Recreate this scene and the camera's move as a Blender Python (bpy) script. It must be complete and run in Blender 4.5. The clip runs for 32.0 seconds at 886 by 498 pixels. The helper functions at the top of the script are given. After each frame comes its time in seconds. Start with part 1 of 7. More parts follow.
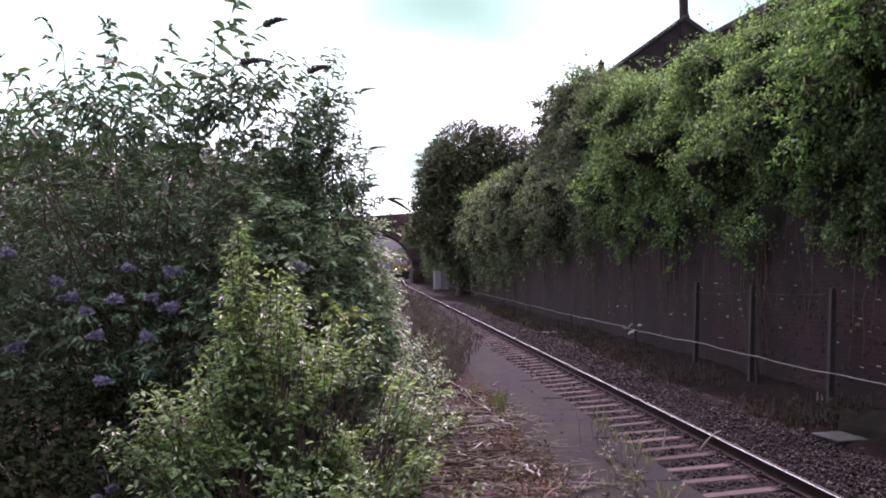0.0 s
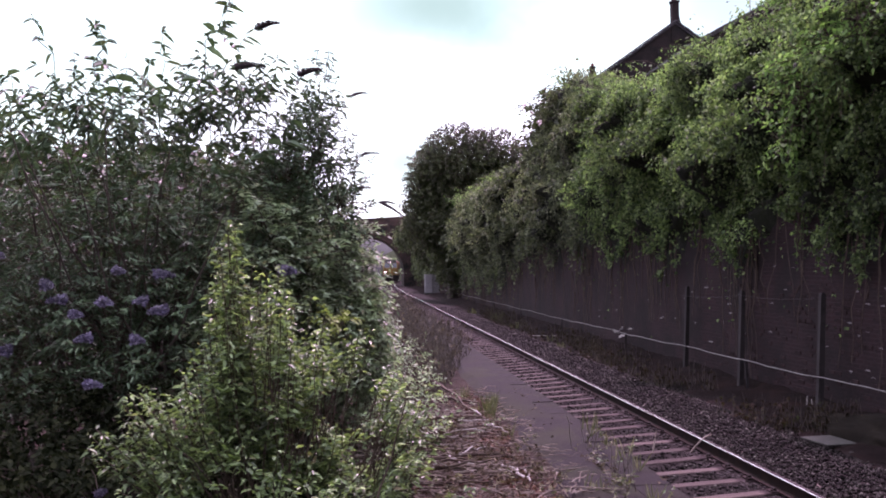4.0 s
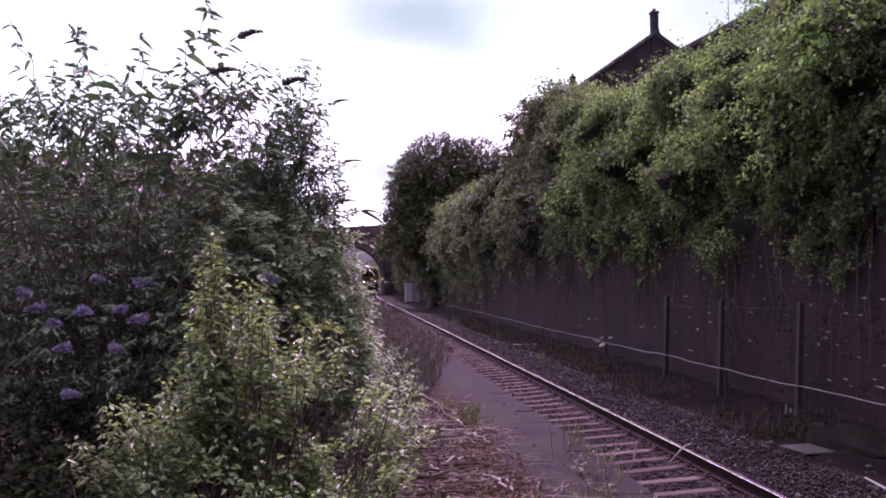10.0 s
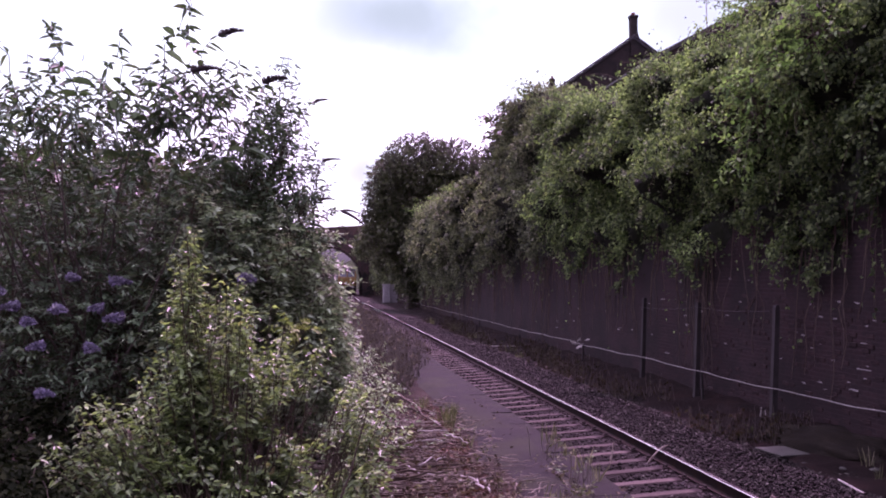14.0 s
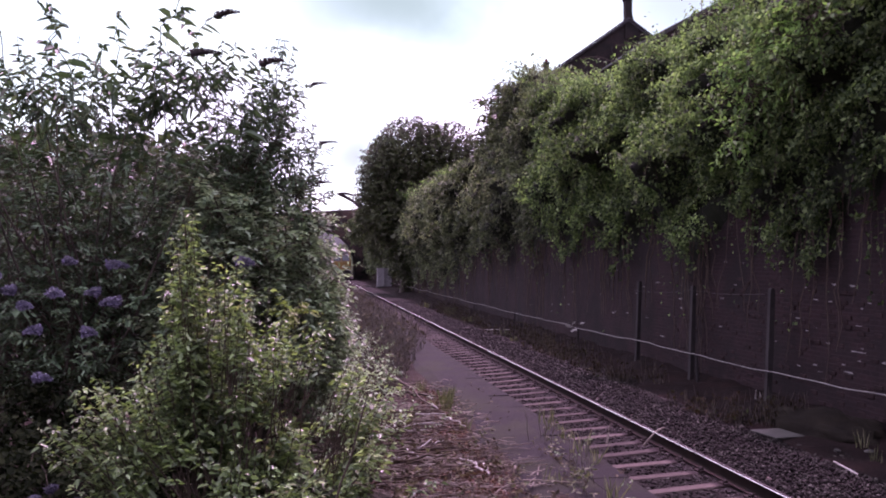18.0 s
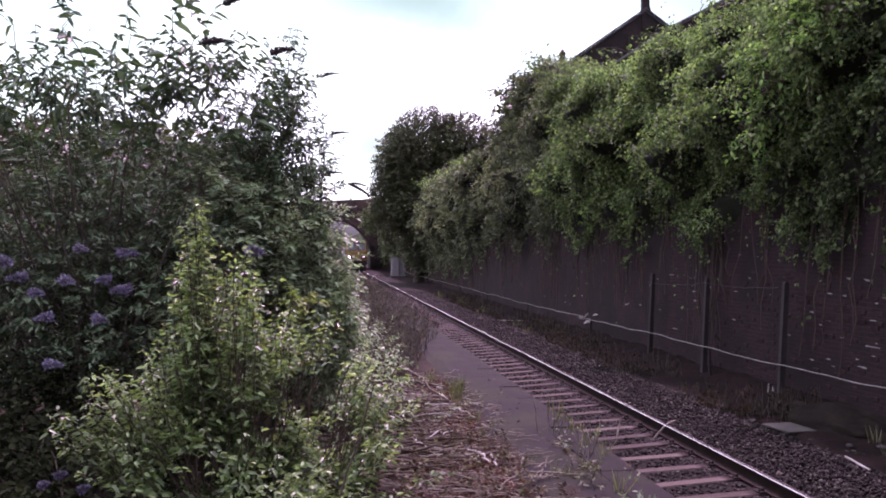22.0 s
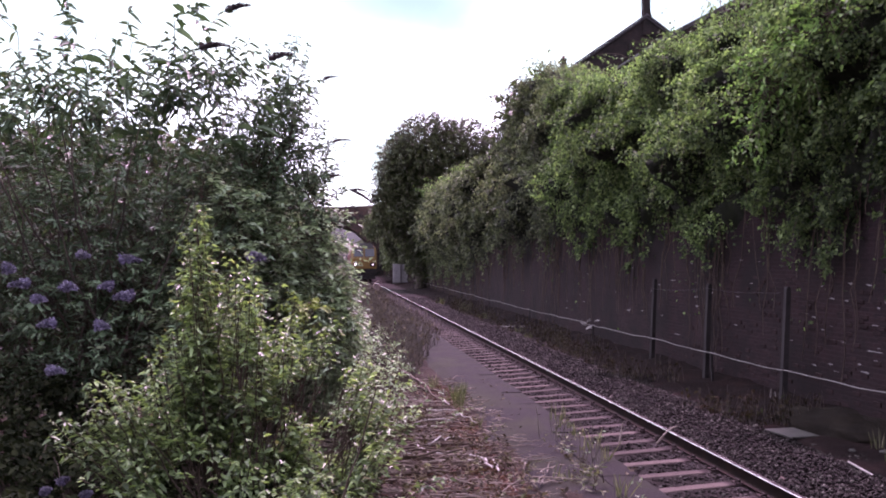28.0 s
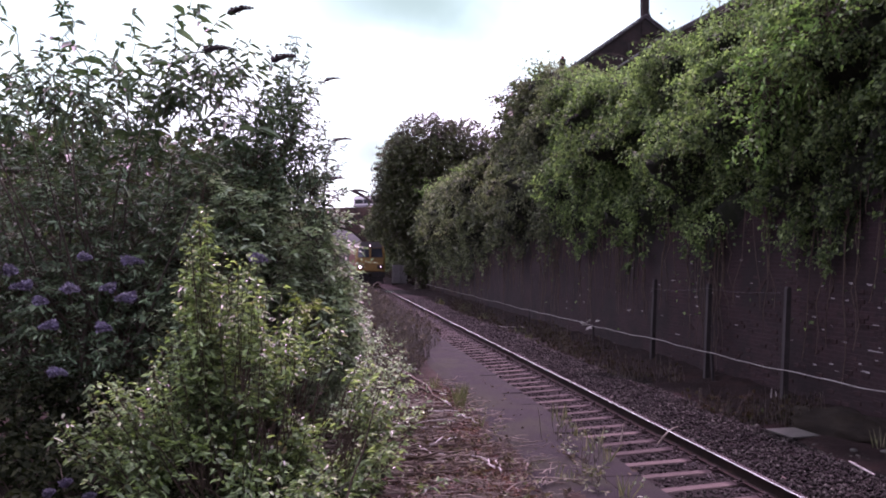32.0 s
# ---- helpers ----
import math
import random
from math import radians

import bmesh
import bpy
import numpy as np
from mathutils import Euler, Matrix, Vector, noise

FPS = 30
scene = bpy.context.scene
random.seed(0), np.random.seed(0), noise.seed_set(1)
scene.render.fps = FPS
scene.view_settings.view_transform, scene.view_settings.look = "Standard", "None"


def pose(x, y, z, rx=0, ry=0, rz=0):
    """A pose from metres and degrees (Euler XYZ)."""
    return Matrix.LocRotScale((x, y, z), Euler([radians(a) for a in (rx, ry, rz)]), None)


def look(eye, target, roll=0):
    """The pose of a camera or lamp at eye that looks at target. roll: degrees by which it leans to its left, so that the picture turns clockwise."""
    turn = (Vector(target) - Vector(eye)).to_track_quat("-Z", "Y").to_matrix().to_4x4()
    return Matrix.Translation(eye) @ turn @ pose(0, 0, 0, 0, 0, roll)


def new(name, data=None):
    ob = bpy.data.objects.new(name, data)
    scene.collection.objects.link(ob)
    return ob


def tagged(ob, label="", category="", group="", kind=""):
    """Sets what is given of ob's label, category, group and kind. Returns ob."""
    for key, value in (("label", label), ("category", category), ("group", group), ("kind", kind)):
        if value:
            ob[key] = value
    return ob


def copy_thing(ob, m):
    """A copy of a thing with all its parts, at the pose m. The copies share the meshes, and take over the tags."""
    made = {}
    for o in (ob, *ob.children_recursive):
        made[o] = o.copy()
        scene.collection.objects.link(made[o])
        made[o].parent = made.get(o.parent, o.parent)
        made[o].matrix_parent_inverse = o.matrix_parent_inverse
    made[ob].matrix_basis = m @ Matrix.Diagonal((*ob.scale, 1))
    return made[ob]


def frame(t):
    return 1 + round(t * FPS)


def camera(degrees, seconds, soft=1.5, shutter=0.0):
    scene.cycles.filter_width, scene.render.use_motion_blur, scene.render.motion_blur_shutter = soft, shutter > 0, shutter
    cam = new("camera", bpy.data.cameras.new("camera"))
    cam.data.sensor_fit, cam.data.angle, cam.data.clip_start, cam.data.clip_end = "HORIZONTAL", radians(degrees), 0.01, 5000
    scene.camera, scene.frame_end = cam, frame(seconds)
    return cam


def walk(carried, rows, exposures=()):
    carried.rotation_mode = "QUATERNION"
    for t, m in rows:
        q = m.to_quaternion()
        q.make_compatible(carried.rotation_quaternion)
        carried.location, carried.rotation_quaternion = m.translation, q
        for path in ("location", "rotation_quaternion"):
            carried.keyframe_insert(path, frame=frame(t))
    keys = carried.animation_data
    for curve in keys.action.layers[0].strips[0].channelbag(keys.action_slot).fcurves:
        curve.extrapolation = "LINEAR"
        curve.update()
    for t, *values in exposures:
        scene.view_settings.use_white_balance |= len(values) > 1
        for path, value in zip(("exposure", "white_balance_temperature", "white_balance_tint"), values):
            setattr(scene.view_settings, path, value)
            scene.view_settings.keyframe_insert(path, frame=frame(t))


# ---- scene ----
# the camera's way: seconds, place, turn
PATH = [
    (0, 0.039, -0.060, 1.755, 90.94, 0.78, -4.80),
    (0.5, 0.043, -0.065, 1.756, 91.04, 0.76, -4.80),
    (1, 0.042, -0.055, 1.755, 91.08, 0.71, -4.93),
    (1.5, 0.039, -0.059, 1.755, 91.09, 0.69, -5.01),
    (2, 0.039, -0.056, 1.755, 91.05, 0.57, -5.15),
    (2.5, 0.041, -0.051, 1.759, 91.10, 0.55, -5.30),
    (3, 0.038, -0.052, 1.761, 91.12, 0.68, -5.38),
    (3.5, 0.041, -0.056, 1.758, 91.10, 0.64, -5.35),
    (5.5, 0.039, -0.051, 1.759, 91.35, 0.67, -5.41),
    (6, 0.039, -0.049, 1.759, 91.35, 0.58, -5.67),
    (6.5, 0.040, -0.036, 1.760, 91.38, 0.61, -5.81),
    (7, 0.036, -0.043, 1.763, 91.40, 0.52, -5.92),
    (7.5, 0.034, -0.037, 1.756, 91.54, 0.61, -6.09),
    (8, 0.028, -0.044, 1.756, 91.63, 0.58, -6.15),
    (8.5, 0.029, -0.039, 1.755, 91.68, 0.54, -6.15),
    (9, 0.021, -0.037, 1.759, 91.72, 0.55, -6.24),
    (9.5, 0.029, -0.040, 1.758, 91.66, 0.52, -6.37),
    (10, 0.024, -0.045, 1.760, 91.66, 0.55, -6.56),
    (10.5, 0.016, -0.039, 1.754, 91.74, 0.69, -6.40),
    (11, 0.016, -0.039, 1.761, 91.74, 0.59, -6.49),
    (11.5, 0.014, -0.035, 1.763, 91.74, 0.44, -6.88),
    (12, 0.010, -0.025, 1.759, 92.26, 0.38, -7.62),
    (12.5, 0.017, -0.022, 1.752, 92.02, 0.40, -7.64),
    (13, 0.014, -0.028, 1.754, 91.74, 0.26, -7.79),
    (13.5, 0.014, -0.021, 1.758, 91.56, 0.09, -7.87),
    (14, 0.015, -0.027, 1.755, 91.73, 0.13, -7.92),
    (14.5, 0.000, -0.030, 1.758, 91.56, -0.10, -8.25),
    (15, -0.004, -0.020, 1.758, 91.50, -0.16, -8.27),
    (15.5, -0.011, 0.005, 1.761, 91.60, -0.29, -8.95),
    (17.5, -0.022, 0.032, 1.748, 90.77, -0.06, -8.86),
    (18, -0.021, 0.004, 1.750, 90.74, 0.22, -8.31),
    (18.5, -0.005, 0.005, 1.749, 90.48, 0.03, -7.97),
    (19, -0.007, 0.009, 1.748, 90.45, 0.12, -8.02),
    (19.5, -0.015, 0.042, 1.752, 90.27, -1.76, -9.14),
    (20, 0.018, 0.030, 1.755, 90.50, -1.06, -8.23),
    (20.5, 0.023, 0.008, 1.756, 90.31, -0.33, -7.68),
    (21, 0.016, 0.013, 1.759, 90.39, 0.05, -7.68),
    (21.5, -0.012, 0.019, 1.757, 90.52, -0.27, -8.59),
    (22, 0.022, 0.007, 1.756, 90.13, -0.28, -7.41),
    (22.5, 0.009, 0.010, 1.752, 90.05, -0.11, -7.43),
    (23, 0.007, 0.008, 1.756, 90.18, 0.03, -7.31),
    (23.5, 0.005, -0.011, 1.750, 90.38, 0.07, -7.14),
    (24, 0.020, -0.025, 1.757, 90.39, 0.12, -7.15),
    (24.5, 0.016, -0.027, 1.751, 90.41, 0.13, -7.15),
    (25, -0.000, -0.009, 1.753, 90.37, -0.06, -7.29),
    (25.5, 0.004, -0.009, 1.748, 90.50, 0.07, -7.26),
    (27.5, 0.013, 0.001, 1.755, 90.57, -0.12, -7.40),
    (28, 0.022, -0.004, 1.749, 90.52, -0.14, -7.30),
    (28.5, 0.029, 0.001, 1.757, 90.48, -0.14, -7.24),
    (29, 0.032, 0.002, 1.752, 90.55, -0.08, -7.28),
    (29.5, 0.031, 0.006, 1.751, 90.61, -0.05, -7.35),
    (30, 0.032, -0.008, 1.745, 90.62, -0.03, -7.30),
    (30.5, 0.033, 0.002, 1.747, 90.72, 0.04, -7.18),
    (31, 0.013, -0.002, 1.751, 90.56, -0.00, -7.42),
    (31.5, 0.008, 0.001, 1.755, 90.52, -0.15, -7.56),
    (32, 0.000, -0.000, 1.750, 90.56, 0.00, -7.35),
]
cam = camera(50.8, 32.0, soft=1.9)
walk(cam, [(t, pose(x, y, z, rx, ry, rz)) for t, x, y, z, rx, ry, rz in PATH],
     exposures=[(0, 0.57, 6500, 105), (6, 0.47, 6500, 125), (10, 0.38, 6500, 141), (13, 0.37, 6500, 146), (17, 0.32, 6500, 137), (20, 0.42, 6500, 121), (24, 0.57, 6500, 120), (28, 0.70, 6500, 120), (30, 0.43, 6500, 121), (32, 0.42, 6500, 121)])

# ---- sky and sun ----
SUN_WAY = Vector((0.05, 0.61, 0.79)).normalized()      # towards the sun


def build_sky():
    world = bpy.data.worlds.new("sky")
    scene.world = world
    world.use_nodes = True
    nt = world.node_tree
    nt.nodes.clear()
    N, L = nt.nodes.new, nt.links.new
    out, bg = N("ShaderNodeOutputWorld"), N("ShaderNodeBackground")
    sky = N("ShaderNodeTexSky")
    sky.sky_type, sky.sun_disc = "NISHITA", False
    sky.sun_elevation = math.asin(SUN_WAY.z)
    sky.sun_rotation = math.atan2(SUN_WAY.x, SUN_WAY.y)
    sky.air_density, sky.dust_density = 1.0, 2.0
    tex = N("ShaderNodeTexCoord")
    # thin bright cloud, brighter towards the sun
    dot = N("ShaderNodeVectorMath")
    dot.operation = "DOT_PRODUCT"
    dot.inputs[1].default_value = SUN_WAY
    L(tex.outputs["Generated"], dot.inputs[0])
    glow = N("ShaderNodeMapRange")
    glow.inputs["From Min"].default_value, glow.inputs["From Max"].default_value = -0.6, 1.0
    glow.inputs["To Min"].default_value, glow.inputs["To Max"].default_value = 0.50, 2.9
    L(dot.outputs["Value"], glow.inputs["Value"])
    # grey undersides of the clouds
    mapping = N("ShaderNodeMapping")
    mapping.inputs["Scale"].default_value = (2.2, 2.2, 6.5)
    mapping.inputs["Location"].default_value = (0.35, 0.1, 0.52)
    L(tex.outputs["Generated"], mapping.inputs["Vector"])
    cloud = N("ShaderNodeTexNoise")
    cloud.inputs["Scale"].default_value, cloud.inputs["Detail"].default_value = 1.6, 6.0
    cloud.inputs["Roughness"].default_value = 0.55
    L(mapping.outputs["Vector"], cloud.inputs["Vector"])
    ramp = N("ShaderNodeValToRGB")
    ramp.color_ramp.elements[0].position, ramp.color_ramp.elements[0].color = 0.33, (0.22, 0.44, 0.32, 1)
    ramp.color_ramp.elements[1].position, ramp.color_ramp.elements[1].color = 0.55, (0.57, 1.0, 0.72, 1)
    L(cloud.outputs["Fac"], ramp.inputs["Fac"])
    # separate darker clouds and thin places low over the line
    shade = ramp.outputs["Color"]
    THIN = (0.13, 0.51, 0.26, 1)
    for way, wide, high, tone in (((0.079, 0.96, 0.272), 0.26, 0.10, THIN),
                                  ((0.055, 0.992, 0.112), 0.06, 0.05, THIN),
                                  ((-0.30, 0.925, 0.25), 0.38, 0.11, (0.27, 0.70, 0.42, 1)),
                                  ((0.386, 0.886, 0.262), 0.22, 0.09, THIN),
                                  ((-0.33, 0.93, 0.15), 0.20, 0.12, (0.23, 0.64, 0.37, 1)),
                                  ((0.079, 0.96, 0.272), 0.15, 0.058, (0.031, 0.200, 0.078, 1)),
                                  ((0.055, 0.992, 0.112), 0.034, 0.028, (0.075, 0.27, 0.135, 1)),
                                  ((-0.30, 0.925, 0.25), 0.24, 0.07, (0.14, 0.45, 0.25, 1)),
                                  ((0.386, 0.886, 0.262), 0.11, 0.05, (0.08, 0.29, 0.15, 1))):
        off = N("ShaderNodeVectorMath")
        off.operation = "SUBTRACT"
        off.inputs[1].default_value = way
        L(tex.outputs["Generated"], off.inputs[0])
        warp = N("ShaderNodeTexNoise")
        warp.inputs["Scale"].default_value, warp.inputs["Detail"].default_value = 9.0, 4.0
        L(tex.outputs["Generated"], warp.inputs["Vector"])
        stretch = N("ShaderNodeVectorMath")
        stretch.operation = "MULTIPLY"
        stretch.inputs[1].default_value = (1 / wide, 0.4 / wide, 1 / high)
        L(off.outputs["Vector"], stretch.inputs[0])
        size = N("ShaderNodeVectorMath")
        size.operation = "LENGTH"
        L(stretch.outputs["Vector"], size.inputs[0])
        add = N("ShaderNodeMath")
        add.operation = "MULTIPLY_ADD"
        L(warp.outputs["Fac"], add.inputs[0])
        add.inputs[1].default_value = 1.5
        L(size.outputs["Value"], add.inputs[2])
        edge = N("ShaderNodeMapRange")
        edge.interpolation_type = "SMOOTHSTEP"
        edge.inputs["From Min"].default_value, edge.inputs["From Max"].default_value = 0.8, 2.5
        edge.inputs["To Min"].default_value, edge.inputs["To Max"].default_value = 1.0, 0.0
        L(add.outputs["Value"], edge.inputs["Value"])
        put = N("ShaderNodeMix")
        put.data_type = "RGBA"
        L(edge.outputs["Result"], put.inputs["Factor"])
        L(shade, put.inputs[6])
        put.inputs[7].default_value = tone
        shade = put.outputs[2]
    tint = N("ShaderNodeVectorMath")
    tint.operation = "SCALE"
    L(shade, tint.inputs[0])
    L(glow.outputs["Result"], tint.inputs["Scale"])
    dim = N("ShaderNodeVectorMath")
    dim.operation = "SCALE"
    dim.inputs["Scale"].default_value = 0.02
    L(sky.outputs["Color"], dim.inputs[0])
    both = N("ShaderNodeVectorMath")
    L(tint.outputs["Vector"], both.inputs[0])
    L(dim.outputs["Vector"], both.inputs[1])
    L(both.outputs["Vector"], bg.inputs["Color"])
    bg.inputs["Strength"].default_value = 1.0
    L(bg.outputs["Background"], out.inputs["Surface"])


build_sky()
sun = new("sun", bpy.data.lights.new("sun", "SUN"))
sun.data.energy, sun.data.angle, sun.data.color = 4.2, radians(4), (0.93, 0.97, 0.84)
sun.matrix_world = look(SUN_WAY * 60, (0, 0, 0))

# ---- materials ----
def shader(name):
    m = bpy.data.materials.new(name)
    m.use_nodes = True
    nt = m.node_tree
    return m, nt, nt.nodes["Principled BSDF"]


def ramp_of(nt, fac, stops):
    r = nt.nodes.new("ShaderNodeValToRGB")
    e = r.color_ramp.elements
    while len(e) < len(stops):
        e.new(0.5)
    for k, (p, c) in enumerate(stops):
        e[k].position, e[k].color = p, (*c, 1)
    nt.links.new(fac, r.inputs["Fac"])
    return r.outputs["Color"]


def noise_of(nt, scale, detail=4.0, rough=0.6, coord="Object", stretch=None):
    tc = nt.nodes.new("ShaderNodeTexCoord")
    v = tc.outputs[coord]
    if stretch:
        mp = nt.nodes.new("ShaderNodeMapping")
        mp.inputs["Scale"].default_value = stretch
        nt.links.new(v, mp.inputs["Vector"])
        v = mp.outputs["Vector"]
    n = nt.nodes.new("ShaderNodeTexNoise")
    n.inputs["Scale"].default_value, n.inputs["Detail"].default_value = scale, detail
    n.inputs["Roughness"].default_value = rough
    nt.links.new(v, n.inputs["Vector"])
    return n.outputs["Fac"]


def mix_of(nt, fac, a, b, how="MIX"):
    mx = nt.nodes.new("ShaderNodeMix")
    mx.data_type, mx.blend_type = "RGBA", how
    for sock, v in ((mx.inputs["Factor"], fac), (mx.inputs[6], a), (mx.inputs[7], b)):
        if isinstance(v, (int, float)):
            sock.default_value = v
        elif isinstance(v, tuple):
            sock.default_value = (*v, 1)
        else:
            nt.links.new(v, sock)
    return mx.outputs[2]


def surface(name, stops, scale=6.0, fine=60.0, rough=0.85, bump=0.3, dist=0.01, metal=0.0, stretch=None, rough_var=0.1, per_piece=0.0, stain=None, spec=0.25):
    """Colour from coarse noise, darkened by fine grain, with bump from the grain."""
    m, nt, p = shader(name)
    coarse = noise_of(nt, scale, 5.0, 0.6, "Object", stretch)
    grain = noise_of(nt, fine, 4.0, 0.7, "Object", stretch)
    col = ramp_of(nt, coarse, stops)
    g = ramp_of(nt, grain, [(0.3, (0.62, 0.62, 0.62)), (0.7, (1.12, 1.12, 1.12))])
    col = mix_of(nt, 1.0, col, g, "MULTIPLY")
    if stain:
        s = ramp_of(nt, noise_of(nt, stain[1], 3.0, 0.55), [(0.45, (0, 0, 0)), (0.62, (1, 1, 1))])
        col = mix_of(nt, s, col, stain[0])
    if per_piece:
        info = nt.nodes.new("ShaderNodeObjectInfo")
        r = ramp_of(nt, info.outputs["Random"], [(0.0, (1 - per_piece,) * 3), (1.0, (1 + per_piece * 0.6,) * 3)])
        col = mix_of(nt, 1.0, col, r, "MULTIPLY")
    nt.links.new(col, p.inputs["Base Color"])
    rr = nt.nodes.new("ShaderNodeMapRange")
    rr.inputs["To Min"].default_value, rr.inputs["To Max"].default_value = max(0.02, rough - rough_var), min(1, rough + rough_var)
    nt.links.new(coarse, rr.inputs["Value"])
    nt.links.new(rr.outputs["Result"], p.inputs["Roughness"])
    p.inputs["Metallic"].default_value = metal
    p.inputs["Specular IOR Level"].default_value = 0.5 if metal else spec
    if bump:
        b = nt.nodes.new("ShaderNodeBump")
        b.inputs["Strength"].default_value, b.inputs["Distance"].default_value = bump, dist
        nt.links.new(grain, b.inputs["Height"])
        nt.links.new(b.outputs["Normal"], p.inputs["Normal"])
    return m


def leaf_material(name, stops, rough=0.5, through_light=0.3, patch=0.8, spread=(0.62, 1.25), gloss=0.3, glow=(1.0, 1.3, 0.6)):
    """Leaves: each leaf has its own tone, with drifts of tone across the plant; some light passes through."""
    m, nt, p = shader(name)
    geo = nt.nodes.new("ShaderNodeNewGeometry")
    col = ramp_of(nt, geo.outputs["Random Per Island"], stops)
    drift = ramp_of(nt, noise_of(nt, patch, 3.0), [(0.3, (spread[0], spread[0] * 1.03, spread[0])), (0.7, (spread[1] * 0.97, spread[1], spread[1] * 0.93))])
    col = mix_of(nt, 1.0, col, drift, "MULTIPLY")
    nt.links.new(col, p.inputs["Base Color"])
    p.inputs["Roughness"].default_value = rough
    p.inputs["Specular IOR Level"].default_value = gloss
    tr = nt.nodes.new("ShaderNodeBsdfTranslucent")
    lit = mix_of(nt, 1.0, col, glow, "MULTIPLY")
    nt.links.new(lit, tr.inputs["Color"])
    mx = nt.nodes.new("ShaderNodeMixShader")
    mx.inputs["Fac"].default_value = through_light
    nt.links.new(p.outputs["BSDF"], mx.inputs[1])
    nt.links.new(tr.outputs["BSDF"], mx.inputs[2])
    nt.links.new(mx.outputs["Shader"], nt.nodes["Material Output"].inputs["Surface"])
    return m


def glow_material(name, colour, strength):
    m, nt, p = shader(name)
    p.inputs["Base Color"].default_value = (*colour, 1)
    p.inputs["Emission Color"].default_value = (*colour, 1)
    p.inputs["Emission Strength"].default_value = strength
    return m


def glass_material(name, tone, rough=0.04):
    m, nt, p = shader(name)
    p.inputs["Base Color"].default_value = (*tone, 1)
    p.inputs["Roughness"].default_value = rough
    p.inputs["Specular IOR Level"].default_value = 0.8
    return m


def brick_material(name, a, b, mortar, wide=0.225, high=0.075, grime=(0.02, 0.02, 0.018)):
    m, nt, p = shader(name)
    tc = nt.nodes.new("ShaderNodeTexCoord")
    sep, com = nt.nodes.new("ShaderNodeSeparateXYZ"), nt.nodes.new("ShaderNodeCombineXYZ")
    add = nt.nodes.new("ShaderNodeMath")
    nt.links.new(tc.outputs["Object"], sep.inputs[0])
    nt.links.new(sep.outputs["X"], add.inputs[0])
    nt.links.new(sep.outputs["Y"], add.inputs[1])
    nt.links.new(add.outputs[0], com.inputs["X"])
    nt.links.new(sep.outputs["Z"], com.inputs["Y"])
    br = nt.nodes.new("ShaderNodeTexBrick")
    br.inputs["Scale"].default_value = 1.0
    br.inputs["Brick Width"].default_value, br.inputs["Row Height"].default_value = wide, high
    br.inputs["Mortar Size"].default_value = 0.008
    br.inputs["Color1"].default_value, br.inputs["Color2"].default_value = (*a, 1), (*b, 1)
    br.inputs["Mortar"].default_value = (*mortar, 1)
    nt.links.new(com.outputs[0], br.inputs["Vector"])
    dirt = ramp_of(nt, noise_of(nt, 0.7, 5.0, 0.65), [(0.38, (1, 1, 1)), (0.66, (0, 0, 0))])
    col = mix_of(nt, dirt, br.outputs["Color"], grime)
    grain = noise_of(nt, 40, 4.0)
    col = mix_of(nt, 1.0, col, ramp_of(nt, grain, [(0.3, (0.7, 0.7, 0.7)), (0.7, (1.1, 1.1, 1.1))]), "MULTIPLY")
    nt.links.new(col, p.inputs["Base Color"])
    p.inputs["Roughness"].default_value = 0.9
    p.inputs["Specular IOR Level"].default_value = 0.12
    bm_ = nt.nodes.new("ShaderNodeBump")
    bm_.inputs["Strength"].default_value, bm_.inputs["Distance"].default_value = 0.6, 0.012
    inv = nt.nodes.new("ShaderNodeMath")
    inv.operation = "SUBTRACT"
    nt.links.new(grain, inv.inputs[0])
    nt.links.new(br.outputs["Fac"], inv.inputs[1])
    nt.links.new(inv.outputs[0], bm_.inputs["Height"])
    nt.links.new(bm_.outputs["Normal"], p.inputs["Normal"])
    return m


M_EARTH = surface("earth", [(0.3, (0.016, 0.011, 0.009)), (0.5, (0.032, 0.022, 0.017)), (0.7, (0.06, 0.042, 0.032))], 2.2, 45, 0.95, 0.8, 0.03, spec=0.06)
M_FIELD = surface("rough_grass", [(0.3, (0.03, 0.04, 0.015)), (0.7, (0.09, 0.10, 0.04))], 0.3, 8, 0.95, 0.5, 0.05)
M_SCAR = surface("spalled_brick", [(0.3, (0.15, 0.14, 0.14)), (0.7, (0.34, 0.32, 0.31))], 9, 50, 0.9, 0.5, 0.006)
M_MOUND = surface("bare_soil", [(0.3, (0.012, 0.010, 0.008)), (0.55, (0.024, 0.020, 0.015)), (0.75, (0.045, 0.038, 0.028))], 2.6, 40, 0.95, 1.0, 0.03, spec=0.06)
M_CINDER = surface("cinder", [(0.3, (0.0100, 0.0065, 0.0062)), (0.55, (0.020, 0.0115, 0.0105)), (0.75, (0.036, 0.019, 0.016))], 1.6, 50, 0.95, 0.9, 0.03, spec=0.06)
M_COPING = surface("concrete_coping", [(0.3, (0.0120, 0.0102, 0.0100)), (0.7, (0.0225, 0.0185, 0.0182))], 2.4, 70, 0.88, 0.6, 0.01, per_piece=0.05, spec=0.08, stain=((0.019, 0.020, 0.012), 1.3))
M_PLATWALL = brick_material("platform_brick", (0.10, 0.055, 0.04), (0.07, 0.045, 0.035), (0.09, 0.085, 0.08))
M_WALL = brick_material("retaining_brick", (0.0416, 0.01955, 0.02), (0.0256, 0.0138, 0.015), (0.048, 0.0299, 0.03125), 0.235, 0.08, (0.0192, 0.0138, 0.01375))
